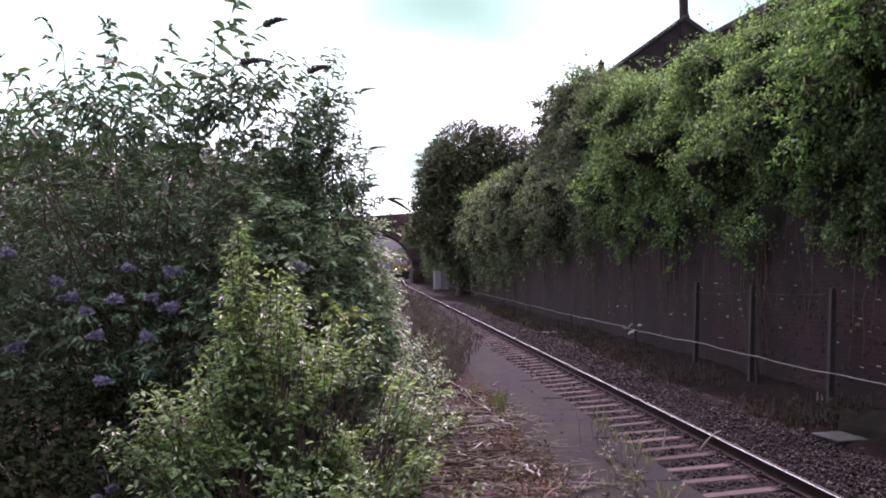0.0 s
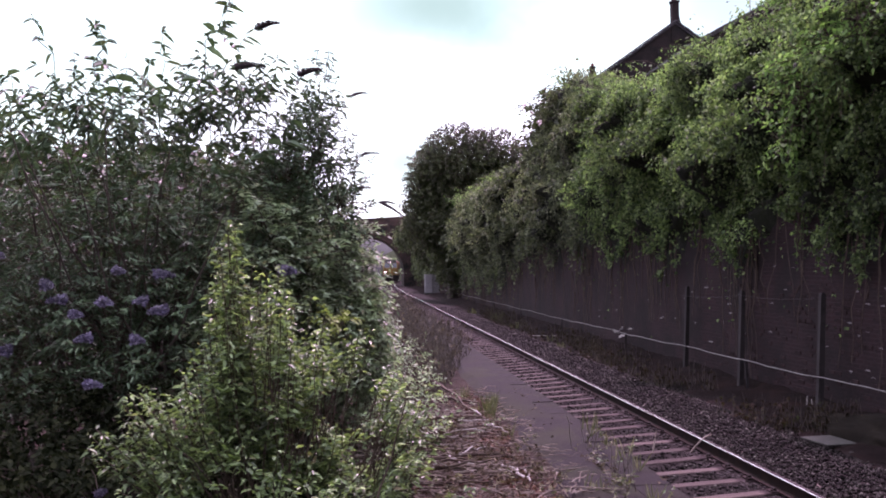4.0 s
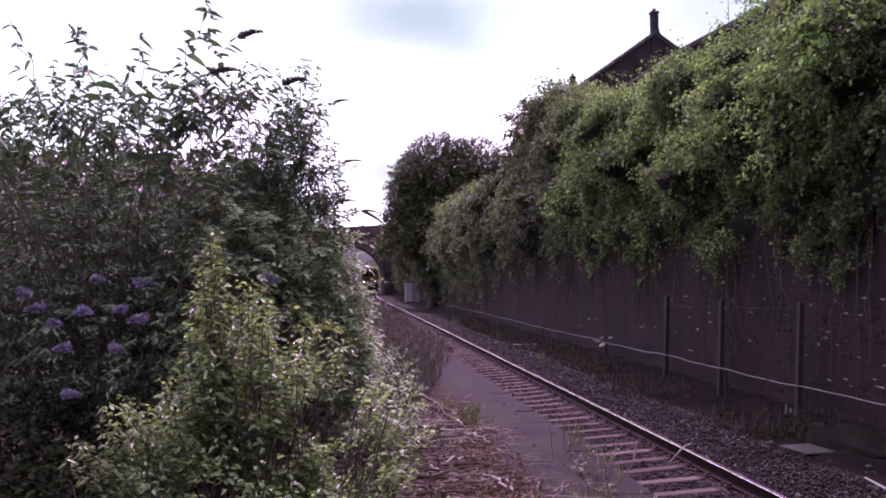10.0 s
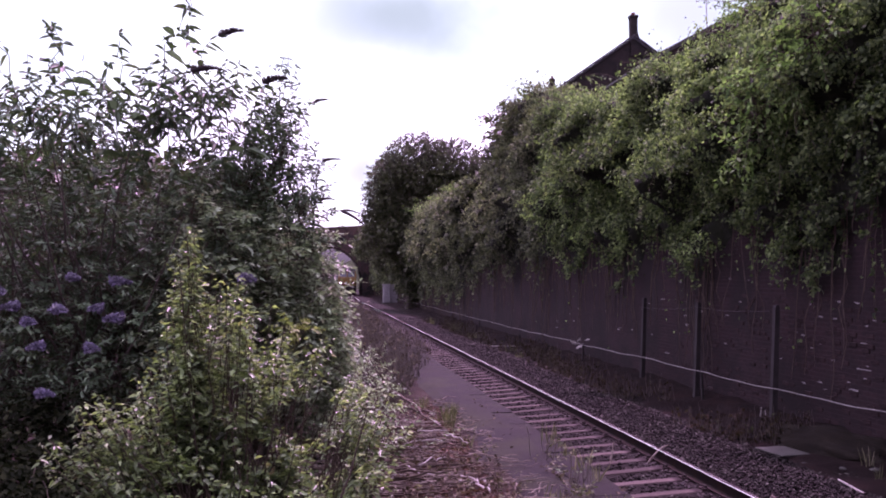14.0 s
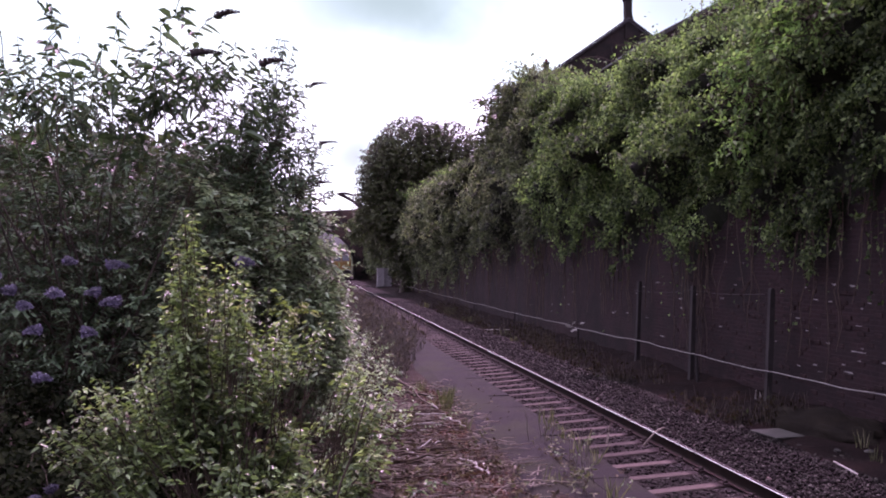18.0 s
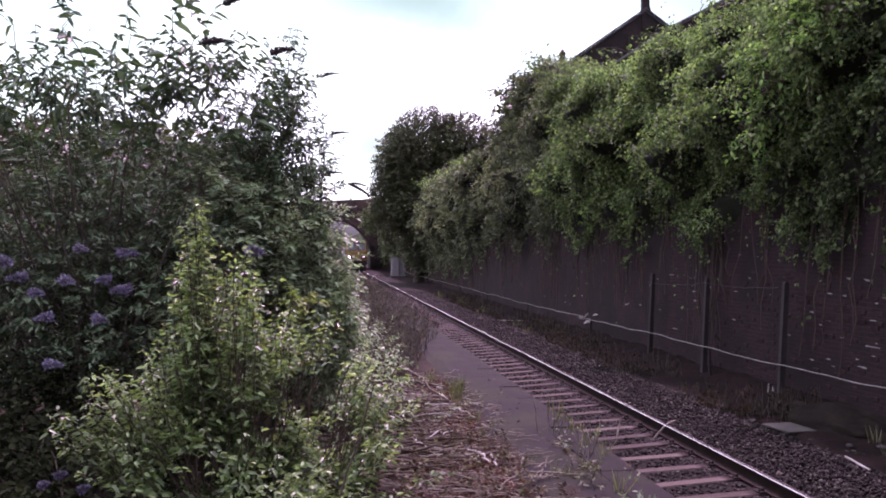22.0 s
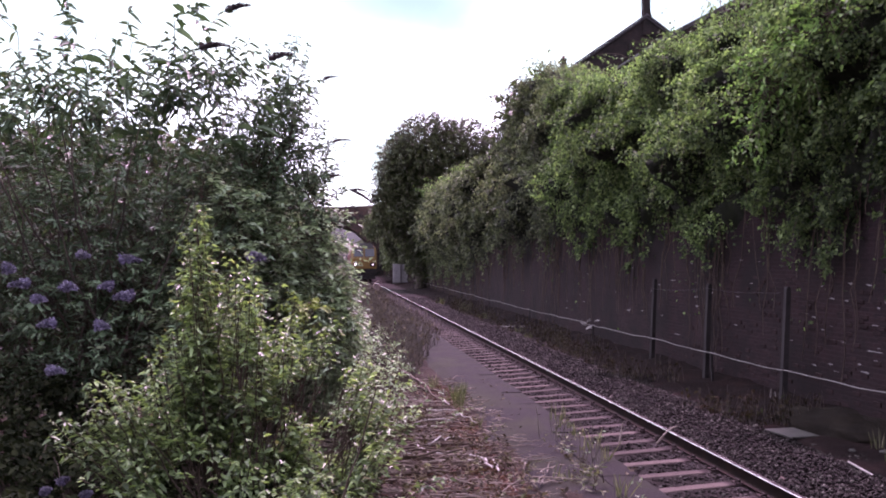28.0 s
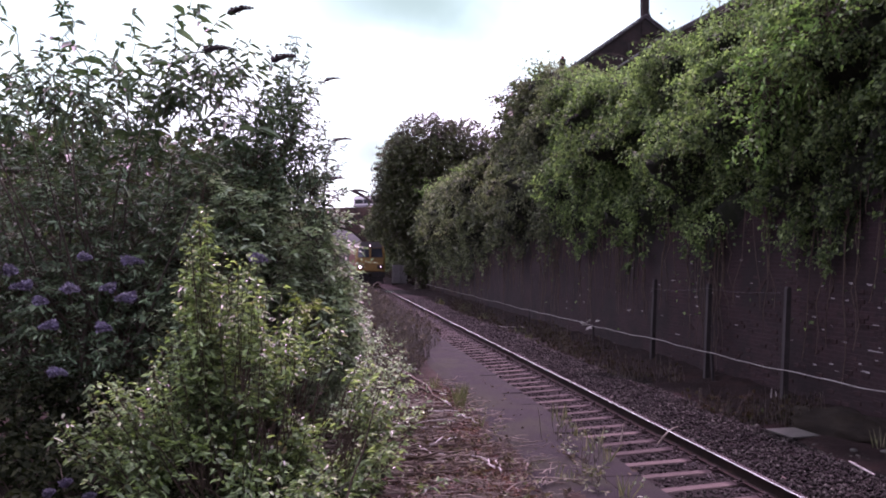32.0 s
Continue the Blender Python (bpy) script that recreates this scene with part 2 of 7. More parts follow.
M_BRIDGE = brick_material("bridge_brick", (0.12, 0.06, 0.05), (0.075, 0.045, 0.042), (0.10, 0.09, 0.085), 0.45, 0.15)
M_GABLE = brick_material("house_brick", (0.052, 0.030, 0.026), (0.036, 0.024, 0.022), (0.048, 0.042, 0.042))
M_STONE = surface("cap_stone", [(0.3, (0.11, 0.10, 0.09)), (0.7, (0.2, 0.185, 0.165))], 2.5, 40, 0.9, 0.4, 0.01)
M_SLATE = surface("roof_slate", [(0.3, (0.05, 0.05, 0.055)), (0.7, (0.10, 0.095, 0.10))], 3, 20, 0.7, 0.4, 0.01)
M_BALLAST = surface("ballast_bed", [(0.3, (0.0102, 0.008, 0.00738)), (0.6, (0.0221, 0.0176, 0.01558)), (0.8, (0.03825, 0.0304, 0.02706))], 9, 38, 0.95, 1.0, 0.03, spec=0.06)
M_RAILTOP = surface("polished_rail_head", [(0.3, (0.62, 0.60, 0.58)), (0.7, (0.72, 0.70, 0.68))], 4, 80, 0.24, 0.05, 0.001, metal=1.0, rough_var=0.05)
M_GREASE = surface("greasy_iron", [(0.3, (0.014, 0.009, 0.008)), (0.7, (0.03, 0.017, 0.014))], 7, 70, 0.8, 0.4, 0.004, spec=0.1)
M_RUST = surface("rusty_steel", [(0.3, (0.012, 0.0075, 0.007)), (0.7, (0.030, 0.016, 0.012))], 7, 70, 0.9, 0.4, 0.004, spec=0.08)


def two_tone_sleeper():
    """Weathered timber, darker about the two rails."""
    m = surface("weathered_sleeper", [(0.3, (0.048, 0.036, 0.031)), (0.7, (0.108, 0.080, 0.070))], 3, 60, 0.85, 0.5, 0.006, stretch=(1, 6, 1), per_piece=0.35, spec=0.1)
    nt = m.node_tree
    p = nt.nodes["Principled BSDF"]
    col = p.inputs["Base Color"].links[0].from_socket
    tc, sep = nt.nodes.new("ShaderNodeTexCoord"), nt.nodes.new("ShaderNodeSeparateXYZ")
    nt.links.new(tc.outputs["Object"], sep.inputs[0])
    last = sep.outputs["X"]
    for op, v in (("ABSOLUTE", 0), ("SUBTRACT", 0.70), ("ABSOLUTE", 0)):
        k = nt.nodes.new("ShaderNodeMath")
        k.operation = op
        k.inputs[1].default_value = v
        nt.links.new(last, k.inputs[0])
        last = k.outputs[0]
    wob = nt.nodes.new("ShaderNodeMath")
    wob.operation = "MULTIPLY_ADD"
    wob.inputs[1].default_value = 0.12
    nt.links.new(noise_of(nt, 14, 3.0), wob.inputs[0])
    nt.links.new(last, wob.inputs[2])
    s = ramp_of(nt, wob.outputs[0], [(0.22, (1, 1, 1)), (0.30, (0, 0, 0))])
    nt.links.new(mix_of(nt, s, col, (0.018, 0.011, 0.010)), p.inputs["Base Color"])
    return m


M_SLEEPER = two_tone_sleeper()
M_CONCRETE = surface("grey_concrete", [(0.3, (0.042, 0.044, 0.038)), (0.7, (0.085, 0.086, 0.074))], 4, 70, 0.85, 0.4, 0.005, per_piece=0.2)
M_POST = surface("mossy_concrete_post", [(0.3, (0.020, 0.017, 0.017)), (0.7, (0.040, 0.034, 0.033))], 4, 60, 0.88, 0.4, 0.006, per_piece=0.2)
M_PALE = surface("pale_board", [(0.3, (0.26, 0.24, 0.22)), (0.7, (0.42, 0.40, 0.37))], 5, 60, 0.7, 0.2, 0.003)
M_CABLE = surface("grey_cable_sheath", [(0.3, (0.20, 0.185, 0.175)), (0.7, (0.32, 0.30, 0.28))], 3, 40, 0.6, 0.1, 0.002)
M_WIRE = surface("fence_wire", [(0.3, (0.05, 0.045, 0.042)), (0.7, (0.12, 0.11, 0.105))], 5, 30, 0.7, 0.0)
M_STEM = surface("brown_stem", [(0.3, (0.045, 0.03, 0.022)), (0.7, (0.11, 0.08, 0.055))], 8, 60, 0.85, 0.3, 0.003)
M_BARK = surface("bark", [(0.3, (0.04, 0.032, 0.025)), (0.7, (0.11, 0.09, 0.07))], 4, 30, 0.9, 0.7, 0.02, stretch=(1, 1, 0.2))
M_DRY = surface("dry_stalk", [(0.3, (0.075, 0.062, 0.052)), (0.7, (0.165, 0.14, 0.118))], 3, 40, 0.9, 0.1, 0.002)
M_TWIG = surface("bleached_twig", [(0.3, (0.1105, 0.082, 0.0656)), (0.7, (0.323, 0.2624, 0.2214))], 2.5, 50, 0.85, 0.2, 0.002)
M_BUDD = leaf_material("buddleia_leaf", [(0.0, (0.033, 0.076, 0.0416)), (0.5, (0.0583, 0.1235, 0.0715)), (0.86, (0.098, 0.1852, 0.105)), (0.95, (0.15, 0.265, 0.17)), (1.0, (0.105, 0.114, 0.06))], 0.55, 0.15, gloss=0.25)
M_FINE = leaf_material("sallow_leaf", [(0.0, (0.080, 0.130, 0.078)), (0.55, (0.190, 0.285, 0.175)), (0.88, (0.34, 0.49, 0.36)), (1.0, (0.22, 0.19, 0.12))], 0.42, 0.52, gloss=0.5, glow=(1.1, 1.25, 0.85))
M_LIME = leaf_material("yellow_green_leaf", [(0.0, (0.052, 0.096, 0.046)), (0.5, (0.112, 0.198, 0.090)), (0.85, (0.235, 0.375, 0.170)), (0.95, (0.30, 0.48, 0.25)), (1.0, (0.19, 0.15, 0.08))], 0.36, 0.42, 1.6, gloss=0.45, glow=(1.15, 1.3, 0.55))
# Wide spread of tone paints lit ridges and dark recesses into the ivy.
M_IVY = leaf_material("ivy_leaf", [(0.0, (0.030, 0.060, 0.031)), (0.5, (0.074, 0.138, 0.062)), (0.85, (0.165, 0.262, 0.112)), (1.0, (0.21, 0.33, 0.15))], 0.7, 0.42, 0.5, (0.45, 1.5), gloss=0.15)
M_ELDER = leaf_material("elder_leaf", [(0.0, (0.042, 0.125, 0.045)), (0.5, (0.085, 0.215, 0.070)), (0.85, (0.150, 0.330, 0.110)), (1.0, (0.25, 0.42, 0.18))], 0.75, 0.42, 0.5, (0.5, 1.3))
# Greyer copy of the ivy leaf: haze over the far growth put into colour.
M_HAZE_GREY = leaf_material("haze_grey_leaf", [(0.0, (0.0432, 0.0608, 0.04)), (0.5, (0.08856, 0.114, 0.0725)), (0.85, (0.1566, 0.19, 0.125)), (1.0, (0.216, 0.2375, 0.175))], 0.75, 0.36, 0.3, (0.45, 1.4))
# Near-black leaves: the shade under the bushes painted into their tone.
M_SHADE_LEAF = leaf_material("shade_leaf", [(0.0, (0.0095, 0.014, 0.008)), (0.6, (0.017, 0.023, 0.012)), (1.0, (0.032, 0.038, 0.019))], 0.8, 0.15, 0.5, gloss=0.04)
M_TREE = leaf_material("tree_leaf", [(0.0, (0.026, 0.042, 0.021)), (0.6, (0.054, 0.074, 0.034)), (1.0, (0.088, 0.120, 0.054))], 0.5, 0.22, 0.3)
M_GRASS = leaf_material("grass_blade", [(0.0, (0.05, 0.068, 0.03)), (0.6, (0.10, 0.11, 0.06)), (1.0, (0.26, 0.23, 0.17))], 0.6, 0.3)
M_DEADLEAF = leaf_material("dead_leaf", [(0.0, (0.036, 0.025, 0.02)), (0.6, (0.08, 0.057, 0.044)), (1.0, (0.18, 0.14, 0.11))], 0.85, 0.2, gloss=0.05)
M_RUSSET = leaf_material("russet_leaf", [(0.0, (0.018, 0.012, 0.009)), (0.6, (0.042, 0.026, 0.018)), (0.9, (0.06, 0.045, 0.027)), (1.0, (0.05, 0.065, 0.03))], 0.85, 0.2, gloss=0.06)
M_YELLEAF = leaf_material("yellowed_leaf", [(0.0, (0.11, 0.15, 0.05)), (0.6, (0.22, 0.27, 0.08)), (1.0, (0.40, 0.44, 0.20))], 0.5, 0.4, gloss=0.3)
M_REDLEAF = leaf_material("red_brown_dead_leaf", [(0.0, (0.035, 0.016, 0.014)), (0.6, (0.10, 0.045, 0.036)), (1.0, (0.19, 0.11, 0.085))], 0.85, 0.2, gloss=0.05)
M_FLOWER = leaf_material("lilac_floret", [(0.0, (0.11, 0.09, 0.165)), (0.6, (0.20, 0.165, 0.285)), (1.0, (0.42, 0.36, 0.54))], 0.6, 0.25)
M_SPENT = leaf_material("spent_floret", [(0.0, (0.035, 0.028, 0.03)), (0.6, (0.07, 0.05, 0.055)), (1.0, (0.12, 0.08, 0.075))], 0.8, 0.1)
M_YELLOW = surface("warning_yellow_paint", [(0.3, (0.19, 0.105, 0.03)), (0.7, (0.26, 0.145, 0.04))], 2.0, 40, 0.45, 0.05, 0.002)
M_MAROON = surface("dark_red_paint", [(0.3, (0.12, 0.022, 0.02)), (0.7, (0.2, 0.035, 0.03))], 1.5, 30, 0.45, 0.05, 0.002)
M_UNDER = surface("black_underframe", [(0.3, (0.015, 0.014, 0.014)), (0.7, (0.04, 0.035, 0.032))], 3, 40, 0.75, 0.2, 0.004)
M_ROOF = surface("grey_roof_paint", [(0.3, (0.06, 0.06, 0.062)), (0.7, (0.12, 0.118, 0.115))], 1.5, 30, 0.6, 0.1, 0.002)
M_SCREEN = glass_material("dark_windscreen", (0.02, 0.025, 0.03))
M_LAMP = glow_material("lit_headlamp", (1.0, 0.95, 0.84), 16.0)
M_LAMP_DIM = glow_material("lit_marker_lamp", (1.0, 0.93, 0.85), 3.0)
M_CABINET = surface("silver_cabinet", [(0.3, (0.25, 0.245, 0.25)), (0.7, (0.34, 0.335, 0.34))], 2, 40, 0.6, 0.05, 0.002)
M_BUSWHITE = surface("white_bus_paint", [(0.3, (0.66, 0.66, 0.67)), (0.7, (0.76, 0.76, 0.76))], 2, 30, 0.4, 0.03, 0.002)
M_BUSGREY = surface("bus_panel_grey", [(0.3, (0.22, 0.20, 0.25)), (0.7, (0.28, 0.26, 0.31))], 2, 30, 0.4, 0.03, 0.002)
M_TYRE = surface("tyre_rubber", [(0.3, (0.015, 0.015, 0.015)), (0.7, (0.03, 0.03, 0.03))], 5, 50, 0.9, 0.2, 0.003)
M_ROAD = surface("road_asphalt", [(0.3, (0.04, 0.04, 0.04)), (0.7, (0.07, 0.07, 0.068))], 2, 60, 0.9, 0.4, 0.006)

# ---- mesh helpers ----
def finish(name, me, mat, parent=None, label="", smooth=False):
    me.materials.append(mat)
    if smooth:
        me.polygons.foreach_set("use_smooth", [True] * len(me.polygons))
    ob = new(name, me)
    if parent is not None:
        ob.parent = parent
    if label:
        ob["label"] = label
    return ob


def part(name, bm, mat, parent=None, label="", smooth=False):
    me = bpy.data.meshes.new(name)
    bm.to_mesh(me)
    bm.free()
    return finish(name, me, mat, parent, label, smooth)


def raw(name, verts, faces, mat, parent=None, label="", smooth=False):
    """A mesh from arrays: verts (n, 3), faces a list of (m, k) index arrays."""
    me = bpy.data.meshes.new(name)
    faces = [np.asarray(f, dtype=np.int32) for f in faces if len(f)]
    loops = np.concatenate([f.ravel() for f in faces])
    totals = np.concatenate([np.full(len(f), f.shape[1], dtype=np.int32) for f in faces])
    starts = np.concatenate([[0], np.cumsum(totals)[:-1]]).astype(np.int32)
    me.vertices.add(len(verts))
    me.vertices.foreach_set("co", np.asarray(verts, dtype=np.float32).ravel())
    me.loops.add(len(loops))
    me.loops.foreach_set("vertex_index", loops)
    me.polygons.add(len(totals))
    me.polygons.foreach_set("loop_start", starts)
    me.update(calc_edges=True)
    me.validate()
    return finish(name, me, mat, parent, label, smooth)


def thing(name, label, category, group="", kind="", at=None):
    ob = new(name)
    if at is not None:
        ob.matrix_basis = at
    return tagged(ob, label, category, group, kind)


def add_box(bm, x0, x1, y0, y1, z0, z1, bevel=0.0, seg=1):
    r = bmesh.ops.create_cube(bm, size=1.0, matrix=Matrix.Translation(((x0 + x1) / 2, (y0 + y1) / 2, (z0 + z1) / 2)) @ Matrix.Diagonal((x1 - x0, y1 - y0, z1 - z0, 1)))
    if bevel:
        es = list({e for v in r["verts"] for e in v.link_edges})
        bmesh.ops.bevel(bm, geom=es, offset=bevel, segments=seg, affect="EDGES", profile=0.5)
    return bm


def box(*a, **k):
    return add_box(bmesh.new(), *a, **k)


def add_cyl(bm, p, q, r0, r1, n=12, caps=True):
    p, q = Vector(p), Vector(q)
    m = Matrix.Translation((p + q) / 2) @ (q - p).to_track_quat("Z", "Y").to_matrix().to_4x4()
    bmesh.ops.create_cone(bm, cap_ends=caps, segments=n, radius1=r0, radius2=r1, depth=(q - p).length, matrix=m)
    return bm


def cyl(*a, **k):
    return add_cyl(bmesh.new(), *a, **k)


def prism(profile, y0, y1):
    """Extrude a closed outline of (x, z) from y0 to y1."""
    bm = bmesh.new()
    a = [bm.verts.new((x, y0, z)) for x, z in profile]
    b = [bm.verts.new((x, y1, z)) for x, z in profile]
    n = len(profile)
    for k in range(n):
        bm.faces.new((a[k], a[(k + 1) % n], b[(k + 1) % n], b[k]))
    bm.faces.new(a[::-1])
    bm.faces.new(b)
    bmesh.ops.recalc_face_normals(bm, faces=bm.faces)
    return bm


def unit(v):
    return v / np.maximum(np.linalg.norm(v, axis=-1, keepdims=True), 1e-9)


def ripple(a, b, seed=0.0):
    """Smooth pseudo-random waves in about -1..1 over two coordinates."""
    s = np.zeros_like(a)
    w, total = 1.0, 0.0
    for k in range(4):
        f = 1.9 ** k
        s += w * np.sin(a * f * 1.31 + b * f * 0.83 + seed * 1.7 + k * 2.1) * np.sin(a * f * 0.57 - b * f * 1.47 + seed + k * 4.3)
        total += w
        w *= 0.6
    return s / total * 1.8


def leaf_verts(P, D, Wd, L, rng, wide=True, cup=0.15, droop=0.25):
    """Leaves with a folded midrib: bases P, ways D, widths Wd, lengths L."""
    n = len(P)
    D = unit(D)
    up = np.tile([0.0, 0.0, 1.0], (n, 1)) + rng.normal(0, 0.45, (n, 3))
    S = unit(np.cross(D, up))
    N = unit(np.cross(S, D))
    L, Wd = L[:, None], Wd[:, None]
    sag = np.zeros((n, 3))
    sag[:, 2:] = -L * droop
    tip = P + D * L + sag
    if not wide:
        mid = P + D * L * 0.45 + sag * 0.2
        V = np.stack([P, mid + S * Wd + N * Wd * cup * 2, tip, mid - S * Wd + N * Wd * cup * 2], 1).reshape(-1, 3)
        i = np.arange(n, dtype=np.int32)[:, None] * 4
        return V, np.concatenate([i + [0, 2, 1], i + [0, 3, 2]])
    a, b = P + D * L * 0.28 + sag * 0.08, P + D * L * 0.66 + sag * 0.44
    V = np.stack([P, a + S * Wd + N * Wd * cup * 2, b + S * Wd * 0.8 + N * Wd * cup, tip, b - S * Wd * 0.8 + N * Wd * cup, a - S * Wd + N * Wd * cup * 2], 1).reshape(-1, 3)
    i = np.arange(n, dtype=np.int32)[:, None] * 6
    return V, np.concatenate([i + [0, 3, 2, 1], i + [0, 5, 4, 3]])


def leaves(name, P, D, Wd, L, mat, parent, rng, **k):
    V, F = leaf_verts(P, D, Wd, L, rng, **k)
    return raw(name, V, [F], mat, parent)


def tube_verts(paths, radii, sides=4):
    """Tapered tubes along paths (n, k, 3) with radii (n, k)."""
    n, k, _ = paths.shape
    T = unit(np.gradient(paths, axis=1))
    ref = np.where(np.abs(T[..., 2:3]) > 0.9, [1.0, 0.0, 0.0], [0.0, 0.0, 1.0])
    A = unit(np.cross(T, ref))
    B = np.cross(T, A)
    ang = np.arange(sides) * 2 * np.pi / sides
    ring = paths[:, :, None] + radii[:, :, None, None] * (A[:, :, None] * np.cos(ang)[:, None] + B[:, :, None] * np.sin(ang)[:, None])
    V = ring.reshape(-1, 3)
    idx = np.arange(n * k * sides, dtype=np.int32).reshape(n, k, sides)
    nxt = np.roll(idx, -1, axis=2)
    F = np.stack([idx[:, :-1], nxt[:, :-1], nxt[:, 1:], idx[:, 1:]], -1).reshape(-1, 4)
    return V, F


def tubes(name, paths, radii, mat, parent=None, sides=4, label="", smooth=True):
    V, F = tube_verts(paths, radii, sides)
    return raw(name, V, [F], mat, parent, label, smooth)


def arcs(p, q, k, sag, rng, wob=0.0):
    """Curved ways from p to q (n, 3), bowed upwards by sag times their length."""
    s = np.linspace(0, 1, k)[None, :, None]
    way = p[:, None] * (1 - s) + q[:, None] * s
    far = np.linalg.norm(q - p, axis=1)[:, None, None]
    way = way + np.array([0, 0, 1.0]) * (np.sin(s * np.pi) * sag * far)
    if wob:
        way = way + rng.normal(0, 1, way.shape) * wob * far * np.sin(s * np.pi)
    return way


def in_lobes(lobes, n, rng, shell=3.0):
    """Points in a union of ellipsoids (x, y, z, rx, ry, rz, weight), mostly near their skins, with the outward way."""
    lo = np.array(lobes)
    w = lo[:, 6] * (lo[:, 3] * lo[:, 5]) ** 0.9
    pick = rng.choice(len(lo), n, p=w / w.sum())
    way = unit(rng.normal(0, 1, (n, 3)))
    rad = rng.random(n)[:, None] ** (1 / shell)
    return lo[pick, :3] + way * rad * lo[pick, 3:6], way


def foliage(name, lobes, twig_count, per_twig, twig_len, leaf_len, slim, mat, parent, seed, droop=0.25, rise=0.45, shell=3.0, floor=0.02, wide=True, stems=True, twig_r=0.004, flat=1.0):
    """Leafy twigs all through a crown; each twig carries its leaves in opposite pairs."""
    rng = np.random.default_rng(seed)
    p, out = in_lobes(lobes, twig_count, rng, shell)
    d = unit(out * 0.7 + np.array([0, 0, rise]) + rng.normal(0, 0.45, p.shape))
    ln = twig_len * rng.uniform(0.5, 1.25, twig_count)
    s = (np.arange(per_twig) + 0.6) / per_twig
    at = p[:, None] + d[:, None] * (s[None, :, None] * ln[:, None, None])
    at[..., 2] -= (s[None] ** 2) * ln[:, None] * 0.35
    side = unit(np.cross(d, rng.normal(0, 1, d.shape)))
    other = np.cross(d, side)
    turn = rng.uniform(0, 6.28, twig_count)[:, None] + np.arange(per_twig)[None] * 2.1
    rd = side[:, None] * np.cos(turn)[..., None] + other[:, None] * np.sin(turn)[..., None]
    D = unit((d[:, None] * 0.55 + rd + rng.normal(0, 0.22, rd.shape)) * [1.0, 1.0, flat])
    size = leaf_len * rng.uniform(0.55, 1.25, (twig_count, per_twig)) * (1.1 - 0.45 * s[None])
    P = at.reshape(-1, 3)
    D, size = D.reshape(-1, 3), size.ravel()
    keep = P[:, 2] > floor
    P, D, size = P[keep], D[keep], size[keep]
    ob = leaves("foliage", P, D, size * slim, size, mat, parent, rng, wide=wide, droop=droop)
    if stems:
        ends = p + d * ln[:, None]
        ends[:, 2] -= ln * 0.35
        way = arcs(p - d * ln[:, None] * 0.4, ends, 4, 0.08, rng)
        rad = np.linspace(twig_r, twig_r * 0.35, 4)[None].repeat(twig_count, 0)
        ok = way[:, :, 2].min(1) > floor
        tubes("twig_growth", way[ok], rad[ok], M_STEM, parent, 3)
    return ob

# ---- ground, platform and line ----
RAIL_Z, BED_Z, GROUND_Z = -0.70, -0.90, -1.00
CANT = 0.06        # the far rail stands higher than the near one
NEAR_RAIL, FAR_RAIL, LINE_X = 3.40, 4.90, 4.15
WALL_X, WALL_END, UPPER_Z = 8.75, 134.0, 6.3
EDGE_X = 2.56


def build_ground():
    bm = bmesh.new()
    for x0, x1, y0, y1 in ((-1500, 1500, -1500, 2500),):
        vs = [bm.verts.new(c) for c in ((x0, y0, GROUND_Z), (x1, y0, GROUND_Z), (x1, y1, GROUND_Z), (x0, y1, GROUND_Z))]
        bm.faces.new(vs)
    tagged(part("ground", bm, M_FIELD), "rough dark ground of the railway cutting", "ground", kind="structure")
    # cess of dark cinder between ballast and wall, gently uneven
    ys = np.concatenate([np.arange(4, 40, 0.35), np.arange(40, 136, 2.0)])
    xs = np.linspace(6.2, WALL_X + 0.02, 14)
    Y, X = np.meshgrid(ys, xs, indexing="ij")
    Z = GROUND_Z + 0.05 + 0.05 * ripple(X * 2.2, Y * 1.7, 2.0) + 0.16 * np.clip((X - 7.2) / 1.4, 0, 1) ** 1.5
    V = np.stack([X, Y, Z], -1).reshape(-1, 3)
    i = np.arange(len(ys) * len(xs)).reshape(len(ys), len(xs))
    F = np.stack([i[:-1, :-1], i[:-1, 1:], i[1:, 1:], i[1:, :-1]], -1).reshape(-1, 4)
    tagged(raw("ground_cess", V, [F], M_CINDER, smooth=True), "dark cinder and soil beside the track", "ground", kind="structure")


